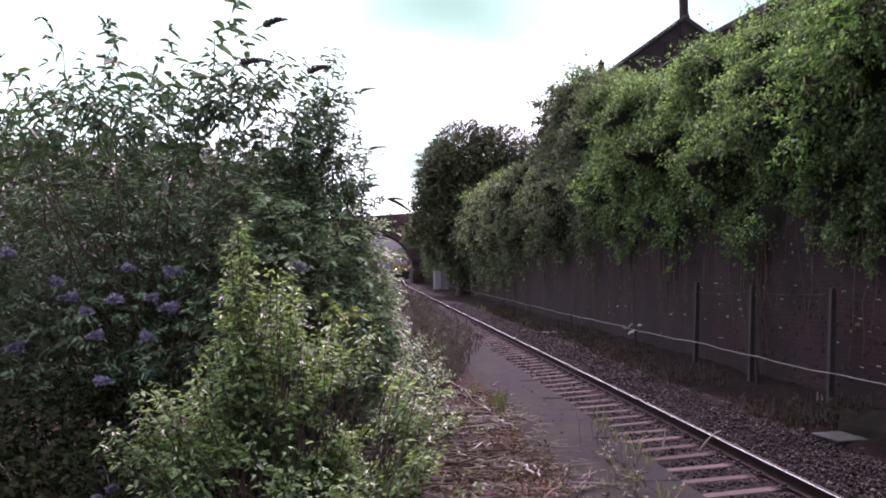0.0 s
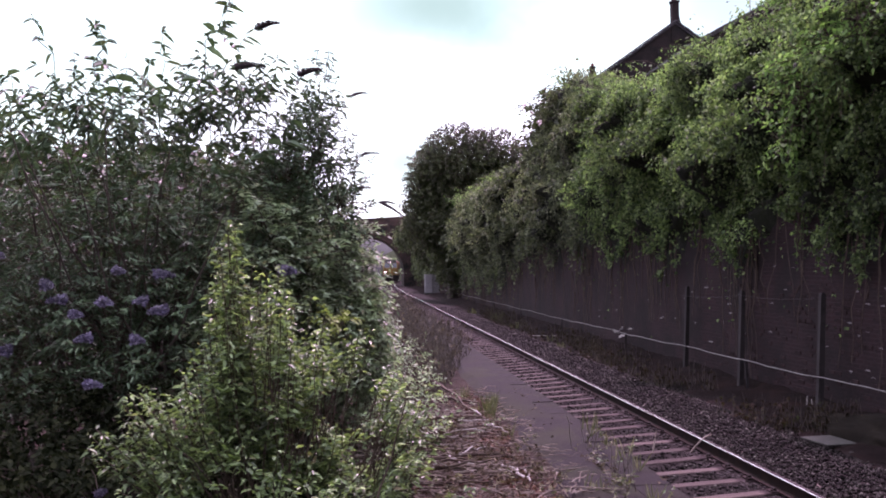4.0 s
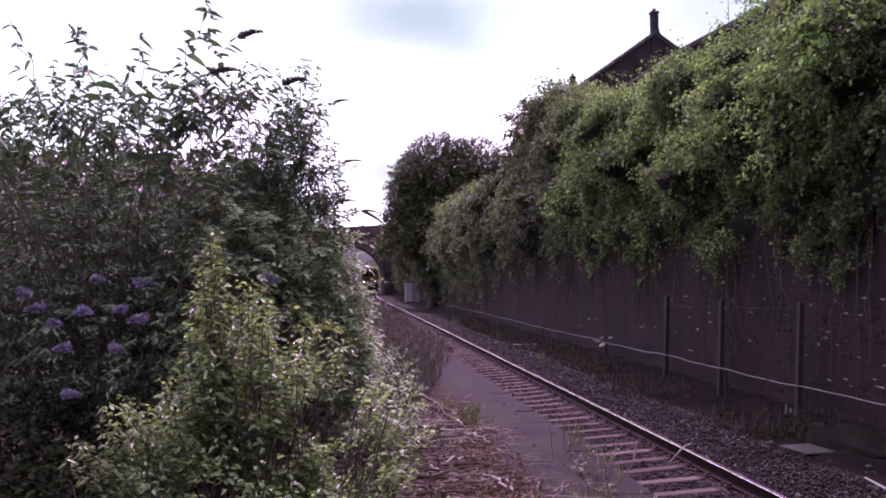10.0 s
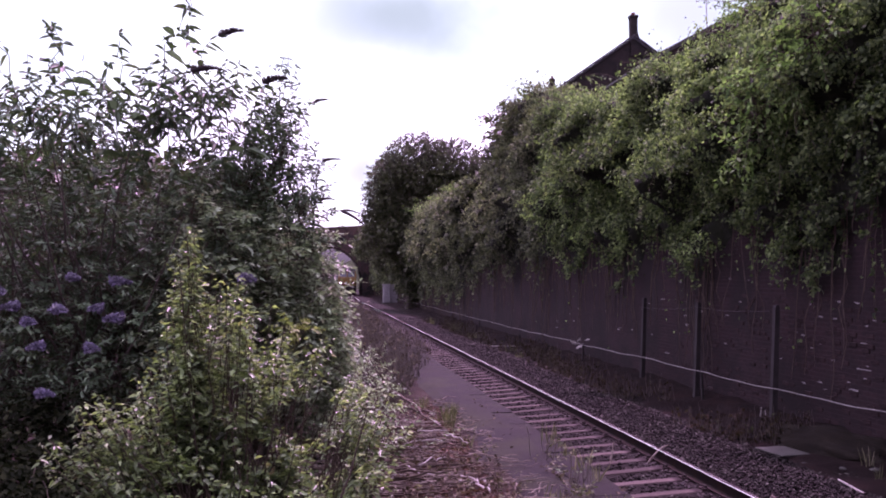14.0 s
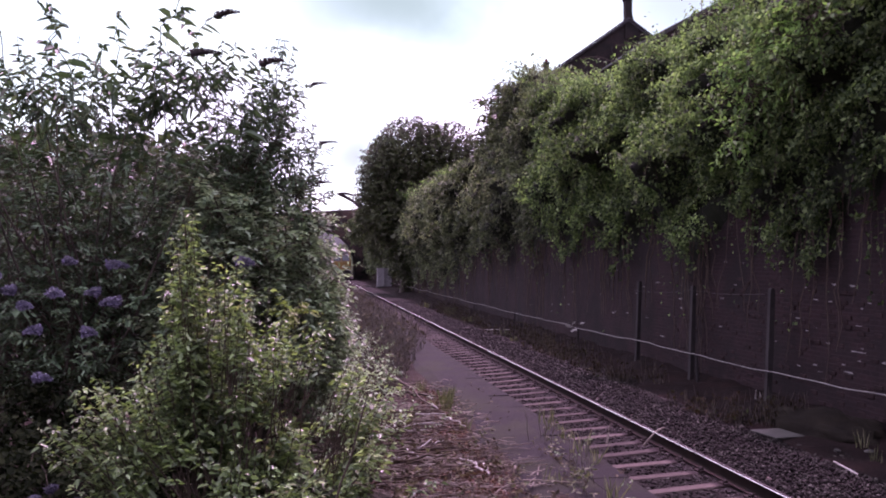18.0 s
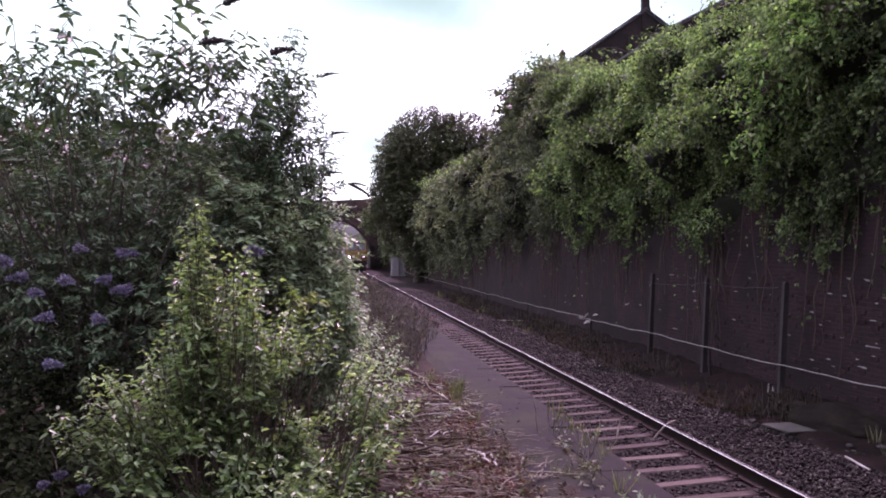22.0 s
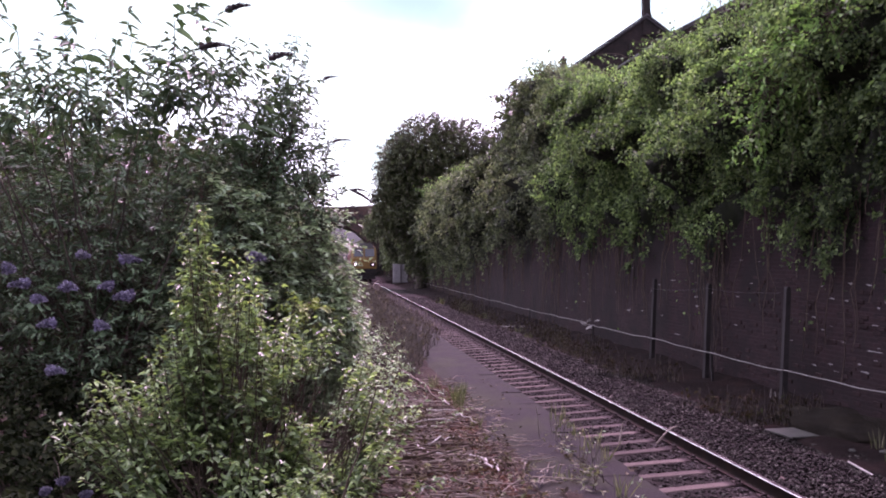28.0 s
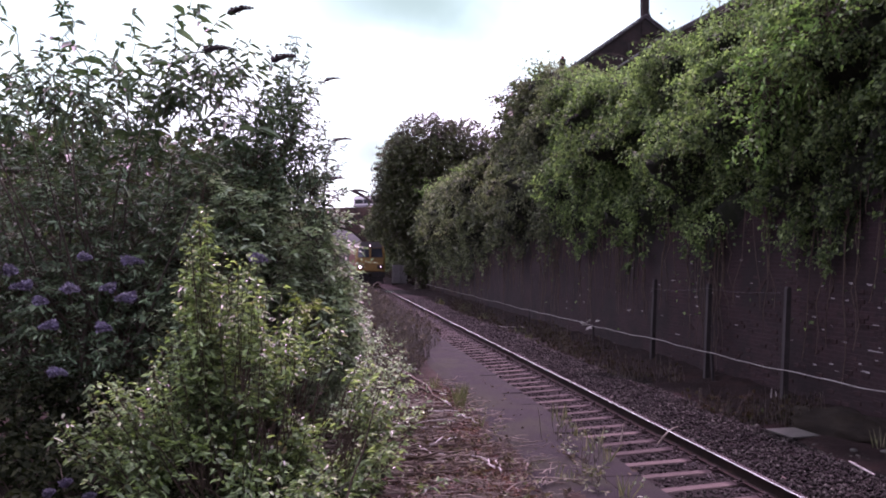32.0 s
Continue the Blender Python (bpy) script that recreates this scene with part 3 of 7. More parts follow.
def build_platform():
    plat = thing("platform", "disused railway platform with earth, weeds and worn edge", "platform", kind="structure")
    ys = np.concatenate([np.arange(-12, 30, 0.22), np.arange(30, 92, 1.5)])
    xs = np.concatenate([np.arange(-30, -4, 1.5), np.arange(-4, 1.74, 0.2), [1.74]])
    Y, X = np.meshgrid(ys, xs, indexing="ij")
    Z = 0.025 * ripple(X * 1.6, Y * 1.4, 5.0) + 0.012 * ripple(X * 6, Y * 5.3, 9.0) - 0.01
    V = np.stack([X, Y, Z], -1).reshape(-1, 3)
    i = np.arange(len(ys) * len(xs)).reshape(len(ys), len(xs))
    F = np.stack([i[:-1, :-1], i[:-1, 1:], i[1:, 1:], i[1:, :-1]], -1).reshape(-1, 4)
    raw("earth_surface", V, [F], M_EARTH, plat, "bare earth with moss and litter", True)
    part("core", box(-30, EDGE_X - 0.17, -12, 92, GROUND_Z, -0.14), M_EARTH, plat)
    part("edge_wall", box(EDGE_X - 0.167, EDGE_X - 0.07, -12, 92, GROUND_Z, -0.13), M_PLATWALL, plat, "dark brick platform face")
    # asphalt strip behind the edge stones
    bm = bmesh.new()
    ys = np.arange(4.3, 92, 0.4)
    rng = np.random.default_rng(3)
    left = [1.48 + 0.05 * min(max(0, y - 7.3), 3.5) + 0.03 * math.sin(y * 1.9) + 0.02 * rng.normal() for y in ys]
    a = [bm.verts.new((l, y, -0.05)) for l, y in zip(left, ys)]
    mid = [bm.verts.new((min(l + 0.22, EDGE_X - 0.5), y, 0.018 if y > 9.1 else 0.0)) for l, y in zip(left, ys)]
    b = [bm.verts.new((EDGE_X - 0.27 + 0.02 * rng.normal(), y, 0.028 if y > 9.1 else 0.006)) for y in ys]
    for k in range(len(ys) - 1):
        bm.faces.new((a[k], mid[k], mid[k + 1], a[k + 1]))
        bm.faces.new((mid[k], b[k], b[k + 1], mid[k + 1]))
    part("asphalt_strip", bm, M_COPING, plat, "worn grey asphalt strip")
    # edge stones, a little sunken at the near end
    me = None
    y, k = 9.95 - 6 * 0.91, 0
    while y < 90:
        ln = 0.91
        if me is None:
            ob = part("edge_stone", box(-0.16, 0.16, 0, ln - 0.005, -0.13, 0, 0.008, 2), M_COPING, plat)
            me = ob.data
        else:
            ob = new("edge_stone", me)
            ob.parent = plat
        sunk = 1 if y < 8.9 else 0
        ob.location = (EDGE_X - 0.17 - 0.02 * sunk + rng.normal(0, 0.006), y, 0.022 - 0.012 * sunk + rng.normal(0, 0.003))
        ob.rotation_euler = (rng.normal(0, 0.003), rng.normal(0, 0.006), rng.normal(0, 0.003))
        y += ln
        k += 1
    # crumbled ground behind the oldest stones
    ys, xs = np.arange(-12, 9.94, 0.12), np.linspace(1.74, EDGE_X - 0.16, 9)
    Y, X = np.meshgrid(ys, xs, indexing="ij")
    low = np.clip((X - 1.74 - 0.48 * np.clip((Y - 5.6) / 1.2, 0, 1) - 0.03 * ripple(Y * 5, Y * 2, 3.0)) / 0.2, 0, 1)
    Z = -0.015 - low * 0.11 + 0.03 * ripple(X * 5, Y * 4, 1.0) * np.clip((7.2 - Y) / 0.6, 0.15, 1) + 0.02 * ripple(X * 13, Y * 11, 4.0) * low
    Z[:, -1] -= 0.10
    V = np.stack([X, Y, Z], -1).reshape(-1, 3)
    i = np.arange(len(ys) * len(xs)).reshape(len(ys), len(xs))
    F = np.stack([i[:-1, :-1], i[:-1, 1:], i[1:, 1:], i[1:, :-1]], -1).reshape(-1, 4)
    raw("broken_edge", V, [F], M_EARTH, plat, "crumbled earth behind the edge stones", True)


def bend(y):
    """How far the line has curved away at a distance y beyond the straight."""
    return 0.00045 * max(0.0, y - 95.0) ** 2


def along_line(profile):
    """A profile drawn along the line: straight past the platform, then curving."""
    ys = np.concatenate([[-12.0, 95.0], np.arange(103.0, 262.0, 8.0)])
    P = np.array(profile, float)
    n = len(P)
    V = np.concatenate([np.stack([P[:, 0] + bend(y), np.full(n, y), P[:, 1]], -1) for y in ys])
    bm = bmesh.new()
    vs = [bm.verts.new(v) for v in V]
    for k in range(len(ys) - 1):
        for i in range(n):
            j = (i + 1) % n
            bm.faces.new((vs[k * n + i], vs[k * n + j], vs[k * n + n + j], vs[k * n + n + i]))
    bm.faces.new(vs[:n])
    bm.faces.new(vs[-n:])
    bmesh.ops.recalc_face_normals(bm, faces=bm.faces)
    return bm


def build_line():
    track = thing("railway_track", "single railway track with shiny rail heads on timber sleepers", "railway track", kind="structure")
    # ballast bed
    bed = along_line([(EDGE_X - 0.03, GROUND_Z - 0.02), (EDGE_X - 0.03, BED_Z - 0.085), (2.9, BED_Z - 0.085), (4.9, BED_Z + 0.02), (5.1, BED_Z + 0.075), (6.2, BED_Z + 0.06), (7.0, GROUND_Z + 0.02), (7.1, GROUND_Z - 0.02)])
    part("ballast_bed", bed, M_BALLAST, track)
    # rails: foot, web and head
    prof = [(-0.07, -0.159), (0.07, -0.159), (0.07, -0.148), (0.012, -0.128), (0.012, -0.045), (0.035, -0.032), (0.035, -0.008), (-0.035, -0.008), (-0.035, -0.032), (-0.012, -0.045), (-0.012, -0.128), (-0.07, -0.148)]
    head = [(-0.034, -0.010)] + [(-0.034 + 0.008 * (1 - math.cos(a)), -0.008 + 0.008 * math.sin(a)) for a in (0, 0.4, 0.8, 1.2, 1.57)] + [(0.034 - 0.008 * (1 - math.cos(a)), -0.008 + 0.008 * math.sin(a)) for a in (1.57, 1.2, 0.8, 0.4, 0)] + [(0.034, -0.010)]
    for x in (NEAR_RAIL, FAR_RAIL):
        z = RAIL_Z + CANT * (x - FAR_RAIL)
        ob = part("rail", along_line([(x + a, z + b) for a, b in prof]), M_RUST, track, "rusty brown steel rail")
        part("rail_head", along_line([(x + a, z + b) for a, b in head]), M_RAILTOP, ob, "polished running surface")
    rng = np.random.default_rng(11)
    me = chair = None
    ahead = np.arange(SLEEPER_PHASE, 170, SLEEPER_STEP)
    behind = np.arange(SLEEPER_PHASE - SLEEPER_STEP, -10, -SLEEPER_STEP)
    for y in (float(v) for v in (*ahead, *behind)):
        if me is None:
            ob = part("sleeper", box(-1.25, 1.25, -0.095, 0.095, -0.12, 0, 0.012, 1), M_SLEEPER, track)
            me = ob.data
        else:
            ob = new("sleeper", me)
            ob.parent = track
        ob.location = (LINE_X + bend(y) + rng.normal(0, 0.025), y + rng.normal(0, 0.012), RAIL_Z - 0.16 - CANT * (FAR_RAIL - LINE_X) + rng.normal(0, 0.004))
        ob.rotation_euler = (rng.normal(0, 0.01), -CANT + rng.normal(0, 0.006), rng.normal(0, 0.009))
        if y < 44:
            for x in (NEAR_RAIL, FAR_RAIL):
                if chair is None:
                    bm = box(-0.15, 0.15, -0.08, 0.08, 0, 0.02, 0.006)
                    add_box(bm, -0.105, -0.07, -0.05, 0.05, 0.015, 0.05, 0.01)
                    add_box(bm, 0.07, 0.105, -0.05, 0.05, 0.015, 0.05, 0.01)
                    add_cyl(bm, (0.13, 0.04, 0.015), (0.13, 0.04, 0.04), 0.014, 0.014, 6)
                    add_cyl(bm, (-0.13, -0.04, 0.015), (-0.13, -0.04, 0.04), 0.014, 0.014, 6)
                    c = part("rail_chair", bm, M_GREASE, track, "greasy dark cast rail chair")
                    chair = c.data
                else:
                    c = new("rail_chair", chair)
                    c.parent = track
                c.location = (x, ob.location.y, RAIL_Z - 0.158 + CANT * (x - FAR_RAIL))
                c.rotation_euler = (0, -CANT, 0)
    build_stones(track)


def build_stones(track):
    """Loose ballast stones as small angular solids."""
    rng = np.random.default_rng(21)
    n = 80000
    y = 5.0 + 55 * rng.random(n) ** 1.9
    x = np.where(rng.random(n) < 0.62, rng.uniform(5.02, 7.5, n), rng.uniform(EDGE_X, 5.0, n))
    r = rng.uniform(0.012, 0.026, n) * (1 + y * 0.012)
    z = np.where(x < 4.95, BED_Z + 0.022 + CANT * (x - FAR_RAIL), np.where(x < 6.3, BED_Z + 0.085, np.maximum(BED_Z + 0.075 - (x - 6.3) * 0.22, -0.985))) + rng.uniform(-0.008, 0.022, n)
    # fewer on the sleepers' tops
    ph = np.abs(((y - SLEEPER_PHASE + SLEEPER_STEP / 2) % SLEEPER_STEP) - SLEEPER_STEP / 2)
    keep = ~((ph < 0.125) & (x > LINE_X - 1.3) & (x < 4.95)) & (np.abs(x - FAR_RAIL) > 0.09)
    x, y, z, r = x[keep], y[keep], z[keep], r[keep]
    n = len(x)
    octa = np.array([(1, 0, 0), (-1, 0, 0), (0, 1, 0), (0, -1, 0), (0, 0, 1), (0, 0, -1)], float)
    V = octa[None] * (r[:, None, None] * rng.uniform(0.6, 1.3, (n, 6, 1))) + rng.normal(0, 0.25, (n, 6, 3)) * r[:, None, None]
    V *= np.array([1.1, 1.1, 0.8])
    V += np.stack([x, y, z], -1)[:, None]
    tri = np.array([(0, 2, 4), (2, 1, 4), (1, 3, 4), (3, 0, 4), (2, 0, 5), (1, 2, 5), (3, 1, 5), (0, 3, 5)], np.int32)
    F = (np.arange(n, dtype=np.int32)[:, None, None] * 6 + tri[None]).reshape(-1, 3)
    by_rail = (x > 4.48 + 0.08 * np.sin(y * 9.0)) & (x < 5.0)
    for sel, mat, label in ((~by_rail, M_STONES, "angular grey-brown ballast stones"), (by_rail, M_RAILSIDE, "darker ballast stones along the far rail")):
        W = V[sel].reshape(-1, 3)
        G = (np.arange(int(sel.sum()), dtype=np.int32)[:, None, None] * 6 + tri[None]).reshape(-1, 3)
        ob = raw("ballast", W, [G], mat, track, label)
        ob["kind"] = "stuff"


M_WALLBRICK = surface("sooty_brick", [(0.3, (0.022, 0.013, 0.013)), (0.7, (0.046, 0.026, 0.025))], 5, 60, 0.92, 0.5, 0.006, per_piece=0.3, spec=0.12)
M_RAILSIDE = leaf_material("railside_stone", [(0.0, (0.010, 0.007, 0.006)), (0.8, (0.026, 0.017, 0.014)), (1.0, (0.05, 0.038, 0.032))], 0.75, 0.0, 0.9)
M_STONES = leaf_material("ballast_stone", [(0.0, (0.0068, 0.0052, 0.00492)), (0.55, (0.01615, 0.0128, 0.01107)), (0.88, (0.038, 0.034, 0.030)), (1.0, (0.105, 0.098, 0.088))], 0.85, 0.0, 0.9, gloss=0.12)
SLEEPER_PHASE, SLEEPER_STEP = 4.49, 0.652


# ---- retaining wall and what stands before it ----
def build_wall():
    wall = thing("wall_retaining", "high soot-dark brick retaining wall under hanging ivy", "wall", kind="structure")
    part("brickwork", box(WALL_X, WALL_X + 0.7, -14, WALL_END, GROUND_Z - 0.1, UPPER_Z), M_WALL, wall)
    part("coping", box(WALL_X - 0.06, WALL_X + 0.76, -14, WALL_END, UPPER_Z + 0.003, UPPER_Z + 0.16, 0.02), M_STONE, wall, "worn stone coping")
    # bricks that stand proud of the worn face
    rng = np.random.default_rng(17)
    shapes = [part("brick", box(-d, 0.02, -0.108, 0.108, -0.033, 0.033, 0.006), M_WALLBRICK, wall) for d in (0.006, 0.012, 0.02)]
    for k in range(297):
        row, col = int(rng.integers(0, 27)), int(rng.integers(0, 46))
        if k < 3:
            ob = shapes[k]
        else:
            ob = new("brick", shapes[k % 3].data)
            ob.parent = wall
        ob.location = (WALL_X - 0.002, 11.0 + 0.235 * (col + 0.5 * (row % 2)), -0.72 + 0.08 * row)
        ob.rotation_euler = (rng.normal(0, 0.01), 0, rng.normal(0, 0.02))
    # pale scars where the brick faces have spalled
    scars = [(22.52, 1.19, 0.26), (26.01, 0.24, 0.18), (23.32, 0.26, 0.12), (21.53, 0.40, 0.14), (22.26, -0.14, 0.26), (18.84, 0.93, 0.10), (18.20, 1.23, 0.07), (18.67, 1.71, 0.09), (15.18, 1.06, 0.14), (14.55, 1.33, 0.08),
             (14.04, 1.32, 0.09), (14.65, 1.04, 0.14), (13.88, 0.68, 0.17), (16.57, 0.21, 0.09), (20.31, 0.20, 0.16), (18.95, 0.33, 0.13), (13.88, 0.26, 0.36), (15.19, -0.08, 0.12), (14.17, -0.10, 0.22), (15.75, 0.69, 0.13),
             (19.42, 2.37, 0.16), (23.48, 2.25, 0.14), (25.57, 1.47, 0.16), (30.1, 1.21, 0.15), (16.38, 2.19, 0.22), (17.16, 2.36, 0.12), (25.87, 0.29, 0.13)]
    scars += [(rng.uniform(12.6, 16.5), rng.uniform(-0.2, 1.6), rng.uniform(0.04, 0.10)) for k in range(16)]
    scars += [(rng.uniform(17, 34), rng.uniform(-0.3, 1.8), rng.uniform(0.06, 0.15)) for k in range(20)]
    for y, z, ln in scars:
        high = rng.uniform(0.006, 0.016)
        bm = box(-0.006, 0.02, -ln / 2, ln / 2, -high, high)
        for v in bm.verts:
            v.co.y += rng.normal(0, 0.02)
            v.co.z += rng.normal(0, 0.006)
        part("spalled_face", bm, M_SCAR, wall, "pale scar in the sooty brickwork").location = (WALL_X - 0.003, y, z)
    bm = bmesh.new()
    add_box(bm, WALL_X + 0.703, 300, -60, 400, GROUND_Z - 0.2, UPPER_Z - 0.12)
    tagged(part("ground_upper", bm, M_FIELD), "grassy ground on top of the cutting", "ground", kind="structure")


def build_fence():
    """Concrete posts before the wall with sagging wires and a pale cable low down."""
    post = part("fence_post", prism([(-0.055, -0.2), (0.055, -0.2), (0.045, 1.90), (0.025, 1.95), (-0.025, 1.95), (-0.045, 1.90)], -0.05, 0.05), M_POST)
    tagged(post, "weathered concrete fence post before the brick wall", "fence post", "posts along the wall")
    rng = np.random.default_rng(5)
    ys = [16.13, 19.55, 23.0]
    post.matrix_basis = pose(8.36, ys[0], -0.72, 0, 2.6, 0)
    for y in ys[1:]:
        copy_thing(post, pose(8.36 + rng.normal(0, 0.03), y, -0.72 + rng.normal(0, 0.03), rng.normal(0, 0.8), rng.normal(2.2, 0.6), rng.normal(0, 4)))
    # slack strands of the old fence between the posts
    for y0, y1, z0, z1 in ((16.13, 19.55, 1.12, 1.10), (19.55, 23.0, 1.08, 0.98)):
        way = arcs(np.array([[8.30, y0, z0]]), np.array([[8.30, y1, z1]]), 16, -0.012, rng, 0.003)
        ob = tubes("fence_wire", way, np.full((1, 16), 0.003), M_WIRE, None, 5)
        tagged(ob, "slack rusty wire strand between concrete fence posts", "wire", "fence wires")
    # the cable that runs along the foot of the wall
    y = np.arange(2, 92, 0.25)
    z = -0.255 - 0.09 * np.clip((y - 13) / 25, -0.3, 1) + 0.012 * np.sin(y * 1.75) + 0.012 * np.sin(y * 0.61 + 1) + 0.006 * np.sin(y * 4.1) + 0.05 * np.clip((15.5 - y) / 4, 0, 1)
    pts = np.stack([8.22 + 0.03 * np.sin(y * 0.9), y, z], -1)
    ob = tubes("trackside_cable", pts[None], np.full((1, len(y)), 0.009), M_CABLE, None, 8)
    tagged(ob, "pale grey lineside cable slung along short stakes", "cable")
    stake = part("cable_stake", box(-0.025, 0.025, -0.025, 0.025, -0.25, 0.66, 0.006), M_POST)
    tagged(stake, "short wooden stake holding the lineside cable", "stake", "cable stakes")
    stake.matrix_basis = pose(8.255, 10.0, -0.95)
    for y, x, high in ((16.45, 8.27, 0.20), (16.30, 8.30, 0.17)):
        ob = part("pale_stump", prism([(-0.014, 0), (0.012, 0), (0.009, high - 0.05), (-0.007, high)], -0.009, 0.009), M_PALE)
        tagged(ob, "pale splintered stump of an old stake", "stump", "stumps at the wall foot")
        ob.matrix_basis = pose(x, y, -0.87, rng.normal(0, 4), rng.normal(0, 5), rng.uniform(0, 90))
    for y in np.arange(19.0, 88, 9.0):
        copy_thing(stake, pose(8.255, float(y), -0.95 + rng.normal(0, 0.02), rng.normal(0, 3), rng.normal(0, 3), 0))


def build_lineside():
    # concrete trough lid on the ballast
    ob = part("concrete_slab", box(-0.32, 0.32, -0.26, 0.26, -0.012, 0.012, 0.006, 2), M_CONCRETE)
    tagged(ob, "pale square concrete cover slab lying on the ballast", "slab")
    ob.matrix_basis = pose(7.08, 13.38, -0.90, 5, 3, 22)
    # heap of soil beside it
    rng = np.random.default_rng(8)
    bm = bmesh.new()
    bmesh.ops.create_icosphere(bm, subdivisions=4, radius=1.0)
    for v in bm.verts:
        s = 1 + 0.26 * noise.noise(v.co * 2.1) + 0.14 * noise.noise(v.co * 5.3) + 0.06 * noise.noise(v.co * 13)
        v.co = Vector((v.co.x * 0.62 * s, v.co.y * 1.35 * s, max(v.co.z, -0.15) * 0.36 * s))
    ob = part("earth_mound", bm, M_MOUND, None, "", True)
    tagged(ob, "low mound of dark soil against the wall foot", "mound")
    ob.matrix_basis = pose(8.0, 13.7, -0.98, 0, 0, 8)
    ob = part("broken_board", box(-0.12, 0.12, -0.75, 0.75, -0.015, 0.015, 0.005), M_PALE)
    tagged(ob, "pale broken board dropped on the cess", "board")
    ob.matrix_basis = pose(7.05, 35.7, -0.93, 0, 2, 74)
    for x, y, ln, rz in ((6.66, 10.86, 0.66, -4), (6.1, 29.0, 0.5, 40), (6.9, 24.5, 0.35, -30)):
        ob = part("pale_stick", box(-0.014, 0.014, -ln / 2, ln / 2, -0.010, 0.010, 0.005), M_PALE)
        tagged(ob, "bleached length of timber lying on the ballast", "stick", "sticks on the ballast")
        ob.matrix_basis = pose(x, y, -0.865 if x < 6.8 else -0.93, 3, 0, rz)
    for x, y, r in ((7.35, 12.2, 0.05), (7.7, 12.0, 0.08), (7.0, 12.6, 0.045), (6.75, 17.5, 0.05), (6.5, 21.5, 0.06), (6.9, 26.0, 0.08)):
        bm = bmesh.new()
        bmesh.ops.create_icosphere(bm, subdivisions=2, radius=r)
        for v in bm.verts:
            v.co = v.co * (1 + 0.25 * noise.noise(v.co * 19 + Vector((x, y, 0))))
            v.co.z *= 0.6
        ob = part("loose_stone", bm, M_CONCRETE)
        tagged(ob, "pale loose stone lying beside the ballast", "stone", "loose stones")
        ob.matrix_basis = pose(x, y, -0.93, 0, 0, x * 90)
    # scraps of litter at the wall foot
    bm = bmesh.new()
    for k in range(5):
        m = pose(rng.normal(0, 0.12), rng.normal(0, 0.25), 0.05 + 0.05 * k, rng.uniform(-40, 40), rng.uniform(-40, 40), rng.uniform(0, 180))
        r = bmesh.ops.create_grid(bm, x_segments=3, y_segments=3, size=0.07, matrix=m)
        for v in r["verts"]:
            v.co += Vector((rng.normal(0, 0.015), rng.normal(0, 0.015), rng.normal(0, 0.02)))
    bmesh.ops.solidify(bm, geom=bm.faces[:], thickness=0.004)
    ob = part("litter", bm, M_PALE)
    tagged(ob, "crumpled pale plastic litter at the wall foot", "litter")
    ob.matrix_basis = pose(8.35, 28.3, -0.45)
    # grey equipment cabinets by the line
    cab = thing("equipment_cabinet", "tall silver-grey lineside equipment cabinet", "cabinet", "lineside cabinets", at=pose(7.42, 95.0, -0.95))
    part("body", box(-0.36, 0.36, -0.3, 0.3, 0.15, 1.95, 0.02), M_CABINET, cab)
    part("plinth", box(-0.4, 0.4, -0.34, 0.34, -0.25, 0.15, 0.01), M_CONCRETE, cab)
    d = part("door", box(-0.32, -0.01, -0.325, -0.303, 0.22, 1.88, 0.006), M_CABINET, cab)
    part("handle", box(-0.07, -0.04, -0.36, -0.327, 1.0, 1.15), M_UNDER, d)
    part("door", box(0.01, 0.32, -0.325, -0.303, 0.22, 1.88, 0.006), M_CABINET, cab)
    part("roof", box(-0.42, 0.42, -0.36, 0.36, 1.953, 2.02, 0.015), M_CABINET, cab)
    copy_thing(cab, pose(8.2, 95.3, -1.0))


# ---- overbridge ----
BRIDGE_Y, DECK_W = 135.0, 8.5
ARCH_X, ARCH_Z, ARCH_R = 1.9, 1.15, 5.1


def crown(x):
    """Height of the parapet's top along the road."""
    return 8.9 + 0.052 * x


